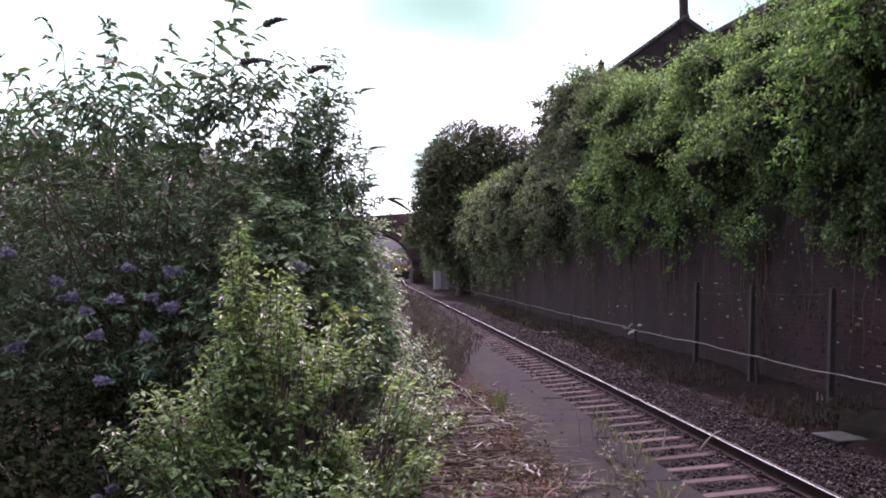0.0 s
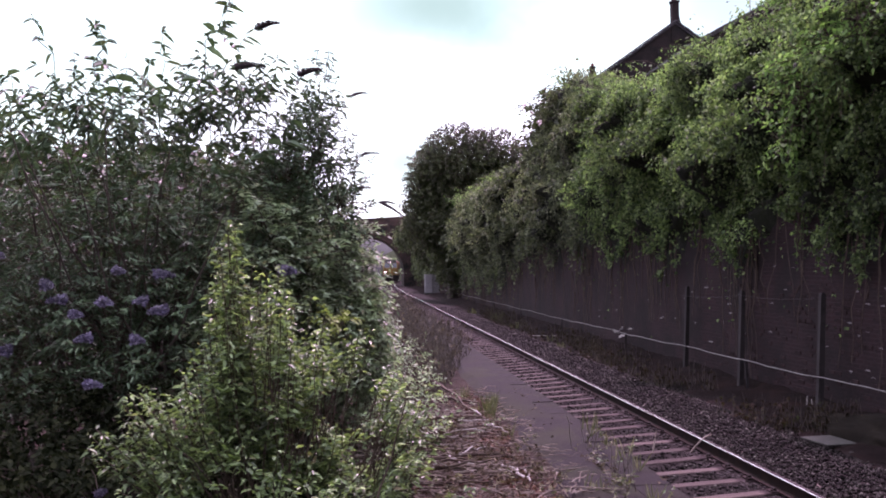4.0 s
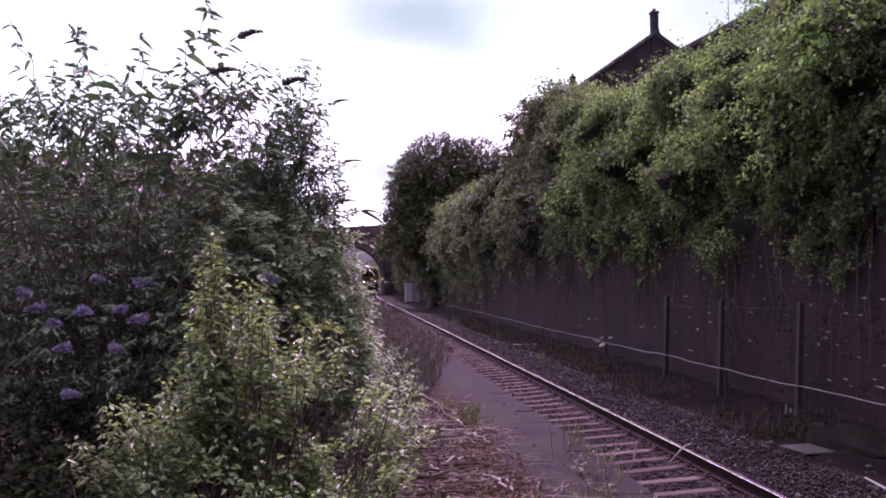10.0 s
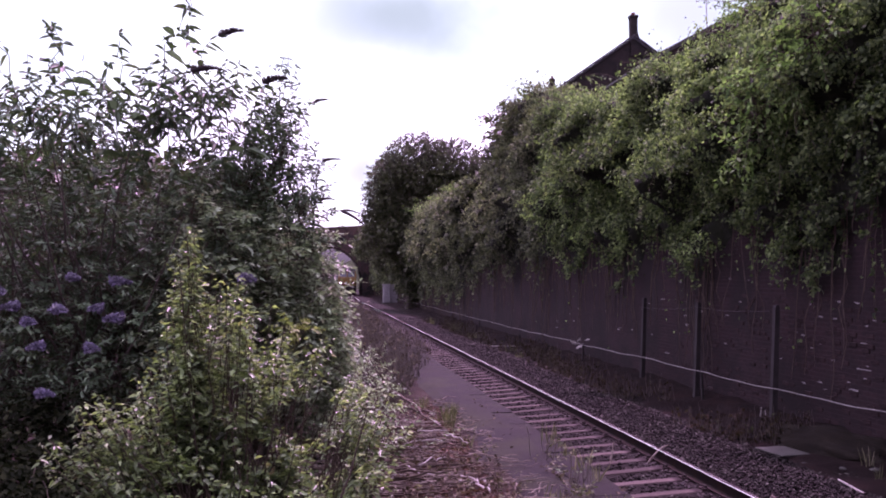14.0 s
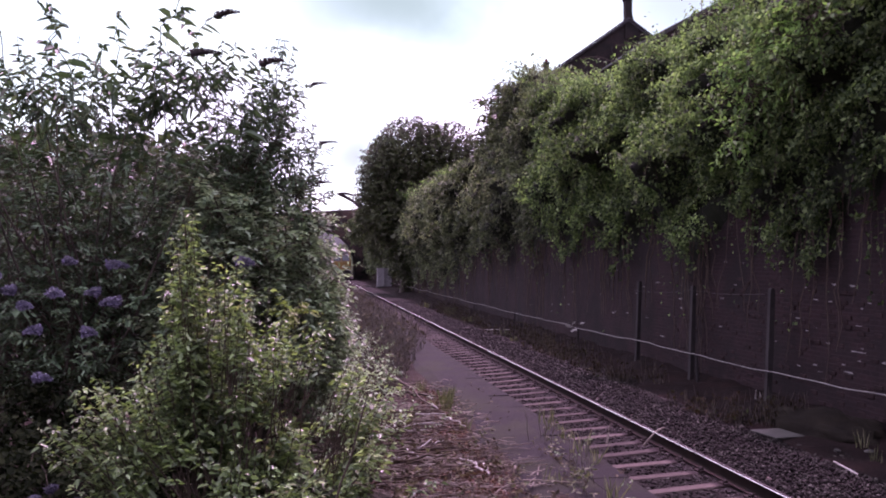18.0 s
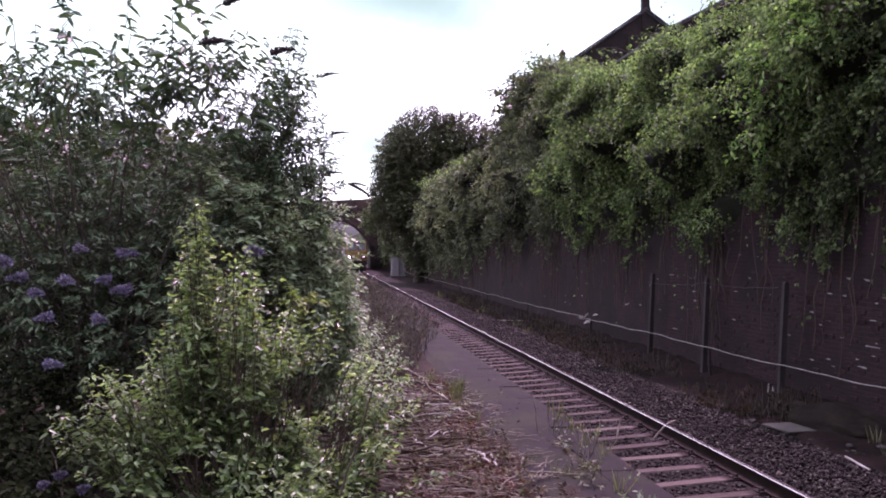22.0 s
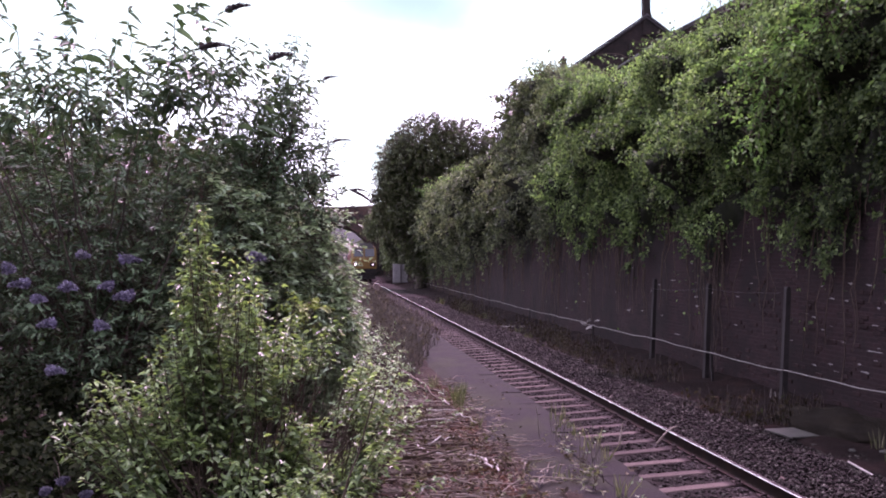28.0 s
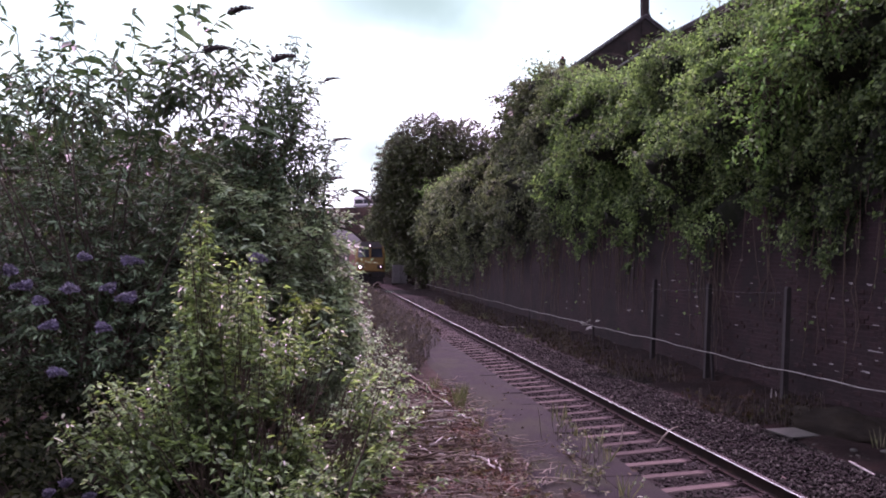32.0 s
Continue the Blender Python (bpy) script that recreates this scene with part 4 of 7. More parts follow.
def build_bridge():
    br = thing("bridge_over", "dark brick road overbridge with a round arch and parapets", "bridge", kind="structure")
    for y0, y1 in ((BRIDGE_Y, BRIDGE_Y + 0.45), (BRIDGE_Y + DECK_W - 0.45, BRIDGE_Y + DECK_W)):
        bm = bmesh.new()
        ang = [math.pi * k / 28 for k in range(29)]
        pts = [(ARCH_X + ARCH_R * math.cos(a), ARCH_Z + ARCH_R * math.sin(a)) for a in ang]
        right, left = ARCH_X + ARCH_R, ARCH_X - ARCH_R
        cols = [(90.0, GROUND_Z), (right, GROUND_Z)] + pts + [(left, GROUND_Z), (-140.0, GROUND_Z)]
        for y in (y0, y1):
            lower = [bm.verts.new((x, y, z)) for x, z in cols]
            upper = [bm.verts.new((x, y, crown(x) - 0.15)) for x, z in cols]
            for k in range(len(cols) - 1):
                if (Vector(lower[k].co) - Vector(lower[k + 1].co)).length > 1e-6 and abs(cols[k][0] - cols[k + 1][0]) > 1e-6:
                    bm.faces.new((lower[k], lower[k + 1], upper[k + 1], upper[k]))
        part("spandrel_wall", bm, M_BRIDGE, br)
        bm = bmesh.new()
        c = [bm.verts.new((x, y, crown(x) + dz)) for x in (-140, 90) for y, dz in ((y0 - 0.06, -0.149), (y1 + 0.06, -0.149), (y1 + 0.06, 0), (y0 - 0.06, 0))]
        for f in ((0, 1, 2, 3), (4, 7, 6, 5), (0, 4, 5, 1), (1, 5, 6, 2), (2, 6, 7, 3), (3, 7, 4, 0)):
            bm.faces.new([c[k] for k in f])
        part("parapet_coping", bm, M_STONE, br, "stone parapet coping")
    # arch barrel
    bm = bmesh.new()
    pr = None
    path = [(ARCH_X + ARCH_R, GROUND_Z)] + [(ARCH_X + ARCH_R * math.cos(math.pi * k / 28), ARCH_Z + ARCH_R * math.sin(math.pi * k / 28)) for k in range(29)] + [(ARCH_X - ARCH_R, GROUND_Z)]
    for x, z in path:
        cur = (bm.verts.new((x, BRIDGE_Y + 0.01, z)), bm.verts.new((x, BRIDGE_Y + DECK_W - 0.01, z)))
        if pr:
            bm.faces.new((pr[0], pr[1], cur[1], cur[0]))
        pr = cur
    part("arch_barrel", bm, M_BRIDGE, br, "sooty brick arch barrel")
    # ring of voussoirs on the near face
    for k in range(28):
        a0, a1 = math.pi * (k + 0.04) / 28, math.pi * (k + 0.96) / 28
        bm = bmesh.new()
        q = [(ARCH_X + r * math.cos(a), ARCH_Z + r * math.sin(a)) for r, a in ((ARCH_R - 0.01, a0), (ARCH_R + 0.5, a0), (ARCH_R + 0.5, a1), (ARCH_R - 0.01, a1))]
        f0 = [bm.verts.new((x, BRIDGE_Y - 0.04, z)) for x, z in q]
        f1 = [bm.verts.new((x, BRIDGE_Y - 0.003, z)) for x, z in q]
        bm.faces.new(f0)
        for i in range(4):
            bm.faces.new((f0[i], f1[i], f1[(i + 1) % 4], f0[(i + 1) % 4]))
        part("voussoir", bm, M_BRIDGE, br)
    bm = bmesh.new()
    c = [bm.verts.new((x, y, crown(x) - 0.75)) for x, y in ((-140, BRIDGE_Y + 0.453), (90, BRIDGE_Y + 0.453), (90, BRIDGE_Y + DECK_W - 0.453), (-140, BRIDGE_Y + DECK_W - 0.453))]
    bm.faces.new(c)
    part("road_deck", bm, M_ROAD, br, "asphalt road deck")


build_ground()
build_platform()
build_line()
build_wall()
build_fence()
build_lineside()
build_bridge()

# ---- houses on the bank ----
def build_house(name, x, y, half, eaves, slope, length, label, stacks):
    h = thing(name, label, "house", "houses on the bank", at=pose(x, y, UPPER_Z - 0.12))
    e = eaves - UPPER_Z + 0.12
    top = e + half * slope
    part("wall", prism([(-half + 0.15, 0), (half - 0.15, 0), (half - 0.15, e), (0, top - 0.12), (-half + 0.15, e)], 0, length), M_GABLE, h, "dark brick gable wall")
    for s in (-1, 1):
        bm = bmesh.new()
        out = [(0, top + 0.02), (s * (half + 0.3), e - 0.3 * slope + 0.02), (s * (half + 0.3), e - 0.3 * slope - 0.10), (0, top - 0.10)]
        f0 = [bm.verts.new((a, -0.12, b)) for a, b in out]
        f1 = [bm.verts.new((a, length + 0.12, b)) for a, b in out]
        for i in range(4):
            bm.faces.new((f0[i], f1[i], f1[(i + 1) % 4], f0[(i + 1) % 4]))
        bm.faces.new(f0)
        bm.faces.new(f1)
        bmesh.ops.recalc_face_normals(bm, faces=bm.faces)
        part("roof_slope", bm, M_SLATE, h, "dark slate roof slope")
        # slates laid along the verge
        n = 11
        for k in range(n):
            a0, a1 = (k + 0.03) / n, (k + 0.97) / n
            bm = bmesh.new()
            q = [(s * half * a0, top - half * a0 * slope + 0.03), (s * half * a1, top - half * a1 * slope + 0.03)]
            vs = []
            for yy in (-0.22, 0.10):
                for a, b in q:
                    vs.append((bm.verts.new((a, yy, b)), bm.verts.new((a, yy, b + 0.09))))
            for i, j in ((0, 1), (1, 3), (3, 2), (2, 0)):
                bm.faces.new((vs[i][0], vs[j][0], vs[j][1], vs[i][1]))
            bm.faces.new([v[1] for v in (vs[0], vs[1], vs[3], vs[2])])
            bmesh.ops.recalc_face_normals(bm, faces=bm.faces)
            part("verge_slate", bm, M_SLATE, h)
    w = part("window", box(-0.55, 0.55, -0.03, 0.02, e - 1.6, e - 0.1, 0.01), M_PALE, h, "white sash window")
    part("pane", box(-0.47, 0.47, -0.045, -0.033, e - 1.52, e - 0.85), M_SCREEN, w)
    part("pane", box(-0.47, 0.47, -0.045, -0.033, e - 0.8, e - 0.18), M_SCREEN, w)
    for sx, sy, wide, base, tall in stacks:
        bm = bmesh.new()
        z = base - UPPER_Z + 0.12
        # splayed foot, shaft and oversailing courses
        half_w = wide / 2
        right = [(half_w, tall - 0.2), (half_w, 0.55), (half_w * 1.2, 0.34), (half_w * 1.7, 0.06), (half_w * 2.3, -0.2), (half_w * 3.0, -0.46), (half_w * 3.0, -0.9)]
        left = [(-half_w * 1.15, -0.9), (-half_w * 1.15, 0.1), (-half_w, 0.25), (-half_w, tall - 0.2)]
        bm.free()
        bm = prism([(sx + a, z + b) for a, b in right + left], sy + 0.02, sy + wide)
        st = part("chimney", bm, M_GABLE, h, "tall thin brick chimney stack")
        part("chimney_cap", box(sx - wide * 0.62, sx + wide * 0.62, sy - 0.02, sy + wide * 1.08, z + tall - 0.2, z + tall - 0.04, 0.02), M_GABLE, st)
        part("chimney_pot", cyl((sx, sy + wide * 0.5, z + tall - 0.04), (sx, sy + wide * 0.5, z + tall + 0.12), wide * 0.34, wide * 0.28, 10), M_MAROON, st)
    part("drainpipe", cyl((-1.0, -0.09, 0.3), (-1.0, -0.09, top - 1.6), 0.05, 0.05, 8), M_UNDER, h, "black drainpipe on the gable")
    return h


build_house("gabled_house", 18.5, 52.0, 6.0, 11.55, 0.70, 9.0, "brick house with a steep gable and tall chimney above the wall",
            [(0.04, -0.1, 0.40, 15.55, 1.52), (-4.85, 0.0, 0.27, 12.5, 0.72)])
build_house("gabled_house", 23.0, 45.0, 6.4, 12.6, 0.53, 6.0, "dark slate-roofed brick house half hidden by ivy", [(0.0, -0.1, 0.46, 16.0, 1.6)])

mast = thing("aerial_mast", "thin grey aerial mast on the slate roof", "aerial", at=pose(20.40, 46.0, 14.2, 0, -1.5, 0))
part("pole", cyl((0, 0, -0.2), (0, 0, 2.36), 0.028, 0.022, 8), M_CABINET, mast)
part("aerial_boom", cyl((-0.85, 0, 2.24), (0.08, 0, 2.28), 0.014, 0.014, 6), M_CABINET, mast)
for k in range(7):
    part("aerial_rod", cyl((-0.8 + 0.12 * k, -0.2, 2.245 + 0.005 * k), (-0.8 + 0.12 * k, 0.2, 2.245 + 0.005 * k), 0.008, 0.008, 5), M_CABINET, mast)
part("bracket", box(-0.09, 0.09, -0.05, 0.05, 0.25, 0.31, 0.01), M_UNDER, mast)


# ---- locomotive ----
def wheelset(parent, y, r):
    w = new("wheelset")
    w.parent = parent
    w.location = (0, y, r)
    for s in (-1, 1):
        bm = cyl((s * 0.70, 0, 0), (s * 0.83, 0, 0), r, r, 24)
        add_cyl(bm, (s * 0.68, 0, 0), (s * 0.70, 0, 0), r + 0.03, r + 0.03, 24)
        for k in range(3):
            a = k * 2.094
            add_cyl(bm, (s * 0.835, 0.28 * math.cos(a), 0.28 * math.sin(a)), (s * 0.85, 0.28 * math.cos(a), 0.28 * math.sin(a)), 0.05, 0.05, 8)
        part("wheel", bm, M_RUST, w)
    part("axle", cyl((-0.68, 0, 0), (0.68, 0, 0), 0.09, 0.09, 12), M_UNDER, w)
    return w


def build_loco():
    """A diesel locomotive; its front is at y = 0 and it faces -y. z = 0 is the top of the rails."""
    lo = thing("diesel_locomotive", "yellow-fronted diesel locomotive with lit headlamps, dark red body", "locomotive")
    half = 1.31
    cabp = [(-half, 1.25), (half, 1.25), (half, 2.95), (half - 0.12, 3.45), (half - 0.42, 3.74), (0.5, 3.86), (-0.5, 3.86), (-half + 0.42, 3.74), (-half + 0.12, 3.45), (-half, 2.95)]
    part("body", prism(cabp, 1.1, 20.2), M_MAROON, lo)
    # nose: lower panel, slight rake above the waist
    bm = bmesh.new()
    rows = [(1.25, 0.10, 1.0), (1.35, 0.0, 1.0), (2.30, 0.0, 1.0), (2.95, 0.22, 1.0), (3.45, 0.42, 0.91), (3.74, 0.62, 0.68), (3.84, 0.85, 0.42)]
    rings = []
    for z, y, k in rows:
        w = half * k
        rings.append([bm.verts.new(c) for c in ((-w, 1.098, z), (-w, y + 0.16, z), (-w + 0.16, y, z), (w - 0.16, y, z), (w, y + 0.16, z), (w, 1.098, z))])
    for a, b in zip(rings, rings[1:]):
        for i in range(5):
            bm.faces.new((a[i], a[i + 1], b[i + 1], b[i]))
    bm.faces.new(rings[0][::-1])
    bm.faces.new(rings[-1])
    bmesh.ops.recalc_face_normals(bm, faces=bm.faces)
    nose = part("cab_front", bm, M_YELLOW, lo, "warning-yellow cab front")
    # windscreens, tilted with the nose
    for s in (-1, 1):
        ws = new("windscreen")
        part_m = bmesh.new()
        x0, x1 = sorted((s * 0.09, s * 1.08))
        q = [(x0, 2.52, 0.05), (x1, 2.52, 0.05), (x1 - (0.05 if s > 0 else 0), 3.32, 0.35), (x0 + (0.05 if s < 0 else 0), 3.32, 0.35)]
        f0 = [part_m.verts.new((x, y - 0.03, z)) for x, z, y in q]
        f1 = [part_m.verts.new((x, y + 0.04, z)) for x, z, y in q]
        part_m.faces.new(f0)
        for i in range(4):
            part_m.faces.new((f0[i], f1[i], f1[(i + 1) % 4], f0[(i + 1) % 4]))
        bmesh.ops.recalc_face_normals(part_m, faces=part_m.faces)
        bpy.data.objects.remove(ws)
        ws = part("windscreen", part_m, M_SCREEN, nose, "dark windscreen")
    part("pillar", box(-0.05, 0.05, 0.0, 0.35, 2.5, 3.3), M_YELLOW, nose)
    part("roof", prism([(-half + 0.40, 3.75), (half - 0.40, 3.75), (half - 0.55, 3.90), (-half + 0.55, 3.90)], 0.75, 20.2), M_ROOF, lo, "grey roof")
    part("roof_visor", prism([(-half + 0.15, 3.38), (half - 0.15, 3.38), (half - 0.44, 3.72), (0.5, 3.83), (-0.5, 3.83), (-half + 0.44, 3.72)], 0.33, 0.40), M_ROOF, lo, "dark band above the windscreens")
    part("marker_lamp", cyl((0, 0.26, 3.55), (0, 0.36, 3.55), 0.055, 0.055, 16), M_LAMP_DIM, lo, "lit lamp above the windscreens")
    for s in (-1, 1):
        cl = part("lamp_housing", box(s * 0.87 - 0.27, s * 0.87 + 0.27, -0.05, 0.02, 1.52, 1.86, 0.03, 2), M_UNDER, lo)
        part("headlamp", cyl((s * 0.87, -0.05, 1.69), (s * 0.87, -0.075, 1.69), 0.08 if s < 0 else 0.05, 0.075 if s < 0 else 0.045, 16), M_LAMP if s < 0 else M_LAMP_DIM, cl, "lit headlamp")
        part("tail_lamp", cyl((s * 1.06, -0.05, 1.69), (s * 1.06, -0.07, 1.69), 0.06, 0.06, 12), M_MAROON, cl)
        bf = part("buffer", cyl((s * 0.87, -0.08, 1.06), (s * 0.87, 0.45, 1.06), 0.11, 0.13, 14), M_UNDER, lo)
        part("buffer_head", cyl((s * 0.87, -0.12, 1.06), (s * 0.87, -0.08, 1.06), 0.23, 0.23, 20), M_UNDER, bf)
        part("side_window", box(s * half - 0.02, s * half + 0.02, 1.2, 1.9, 2.35, 3.0), M_SCREEN, lo)
    part("buffer_beam", box(-1.28, 1.28, 0.12, 0.5, 0.72, 1.247, 0.02), M_UNDER, lo)
    part("coupling", box(-0.09, 0.09, -0.1, 0.12, 0.85, 1.1, 0.02), M_RUST, lo)
    part("snowplough", prism([(-1.25, 0.2), (1.25, 0.2), (1.1, 0.70), (-1.1, 0.70)], 0.2, 0.3), M_UNDER, lo)
    for k in range(5):
        part("air_hose", cyl((-0.55 + 0.27 * k, 0.08, 1.05), (-0.55 + 0.27 * k, 0.06, 0.62), 0.022, 0.022, 6), M_UNDER, lo)
    part("fuel_tank", box(-1.25, 1.25, 7.4, 13.2, 0.35, 1.2, 0.08, 2), M_UNDER, lo)
    part("underframe", box(-1.3, 1.3, 0.5, 20.2, 1.0, 1.247), M_UNDER, lo)
    wheels = []
    for y0 in (1.6, 14.6):
        part("bogie_frame", box(-1.15, 1.15, y0, y0 + 4.6, 0.45, 0.95, 0.05), M_UNDER, lo)
        for k in range(3):
            wheels.append(wheelset(lo, y0 + 0.4 + 1.9 * k, 0.53))
    for k in range(4):
        part("roof_fan", cyl((0, 12.0 + 1.7 * k, 3.90), (0, 12.0 + 1.7 * k, 3.97), 0.6, 0.6, 20), M_UNDER, lo)
    part("grille", box(half + 0.003, half + 0.03, 13, 19, 2.0, 3.1), M_UNDER, lo)
    return lo, wheels


# ---- bus on the bridge ----
def build_bus():
    """A small single-deck bus; it drives towards +x, its front at x = 0; z = 0 is the road."""
    bus = thing("minibus", "small white single-deck bus with a dark window band", "bus")
    long = 5.7
    body = part("body", prism([(-1.0, 0.30), (1.0, 0.30), (1.0, 2.12), (0.88, 2.38), (-0.88, 2.38), (-1.0, 2.12)], -long, 0.0), M_BUSWHITE, bus)
    body.rotation_euler = (0, 0, radians(90))
    body.location = (-long, 0, 0)
    for s in (-1, 1):
        for k, (x0, x1) in enumerate(((0.15, 1.35), (1.42, 2.62), (2.69, 4.10), (4.28, 5.50))):
            part("window", box(x0 - long, x1 - long, s * 1.0 - 0.02, s * 1.0 + 0.02, 1.30 if k < 3 else 1.22, 1.95, 0.01), M_SCREEN, bus)
        part("stripe", box(-long + 0.1, -0.1, s * 1.0 - 0.012, s * 1.0 + 0.012, 0.80, 1.12), M_BUSGREY, bus, "lavender-grey lower panel")
        part("roof_rail", box(-long + 0.2, -1.2, s * 0.80 - 0.03, s * 0.80 + 0.03, 2.37, 2.46, 0.01), M_UNDER, bus)
    part("windscreen", box(-0.02, 0.03, -0.85, 0.85, 1.2, 1.98, 0.01), M_SCREEN, bus)
    for x in (-4.6, -1.2):
        for s in (-1, 1):
            w = part("wheel", cyl((x, s * 0.8, 0.36), (x, s * 1.02, 0.36), 0.36, 0.36, 20), M_TYRE, bus)
            part("hub", cyl((x, s * 1.02, 0.36), (x, s * 1.04, 0.36), 0.18, 0.18, 12), M_CABINET, w)
    return bus


LOCO, WHEELS = build_loco()
BUS = build_bus()


# ---- far hillside seen through the arch ----
def build_hill():
    x = np.linspace(-260, 260, 90)
    top = 17.0 + 3.0 * ripple(x * 0.05, x * 0.02, 4.0) + 0.7 * ripple(x * 0.4, x * 0.1, 1.0)
    rows = [(330, 0.0), (345, 0.55), (365, 0.9), (400, 1.0), (520, 1.05)]
    V = np.array([(a, y, GROUND_Z - 0.3 + (b + 0.3 - GROUND_Z) * k if k else GROUND_Z - 0.3) for y, k in rows for a, b in zip(x, top)])
    i = np.arange(len(rows) * len(x)).reshape(len(rows), len(x))
    F = np.stack([i[:-1, :-1], i[:-1, 1:], i[1:, 1:], i[1:, :-1]], -1).reshape(-1, 4)
    tagged(raw("backdrop_hill", V, [F], M_HILL, smooth=True), "hazy grey-green wooded hillside far beyond the bridge", "hill", kind="structure")


M_HILL = surface("far_hillside", [(0.3, (0.010, 0.019, 0.016)), (0.7, (0.022, 0.034, 0.030))], 0.06, 0.5, 0.95, 0.3, 0.5)
build_hill()

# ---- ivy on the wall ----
# Dark tone stands in for shade between the ivy leaves.
M_IVY_SHADE = surface("ivy_gap_shade", [(0.3, (0.008, 0.011, 0.007)), (0.7, (0.024, 0.032, 0.016))], 2.5, 14, 0.9, 1.0, 0.08)


def ivy_top(y):
    return 6.75 + 0.35 * ripple(y * 0.55, y * 0.2, 3.0) + 1.95 * np.exp(-((y - 36.5) / 6.0) ** 2) - 0.35 * np.exp(-((y - 18) / 4.0) ** 2) - 0.75 * np.exp(-((y - 47) / 3.5) ** 4)


SWAGS = ((12.5, 0.5, 0.3), (16.0, 0.5, 0.3), (18.9, 0.5, 0.3), (20.9, 0.5, 0.8), (22.9, 0.65, 1.25), (25.5, 0.8, 1.2), (27.6, 0.6, 0.9), (30.9, 1.2, 1.1), (34.0, 1.0, 0.9), (37.2, 1.2, 1.2),
         (40.3, 0.8, 0.5), (43.8, 1.6, 1.2), (49.0, 1.6, 1.0), (55.0, 2.2, 1.3), (61.5, 2.2, 1.3), (69.0, 2.6, 1.4), (78.0, 3.0, 1.0), (88.0, 4.0, 0.8), (100.0, 5.0, 0.7), (115.0, 6.0, 0.7))


def ivy_depth(y, z):
    # long slanting swags of growth with dark hollows between them
    s = y + 1.5 * z + 0.45 * ripple(y * 0.8, z * 0.9, 4.0)
    swag = np.zeros_like(s)
    for at, wide, deep in SWAGS:
        swag = np.maximum(swag, deep * np.exp(-np.abs((s - at) / wide) ** 2.4))
    lump = swag * np.clip(0.72 + 0.75 * ripple(y * 1.0, z * 1.3, 7.0), 0.1, 1.5) + 0.22 * np.clip(ripple(y * 1.5, z * 1.7, 1.0), 0, 1)
    return 0.12 + (0.12 + 1.3 * lump) * np.clip((z - 1.4) / 3.2, 0.05, 1) * (1 - 0.6 * np.clip((z - 4.6) / 2.2, 0, 1))


def ivy_foot(y):
    near = 2.15 + 0.75 * ripple(y * 0.8, y * 0.31, 2.0)
    return np.where(y > 46, near - np.clip((y - 46) / 10, 0, 1) * 1.7, near)


def tufts_of(y, z):
    """Where the leaves gather (above 0) and where dark hollows stay (below)."""
    return 0.6 * ripple(y * 2.6 + 1.6 * z, z * 2.4, 6.0) + 0.5 * ripple(y * 5.5, z * 6.2, 2.0) + 0.16


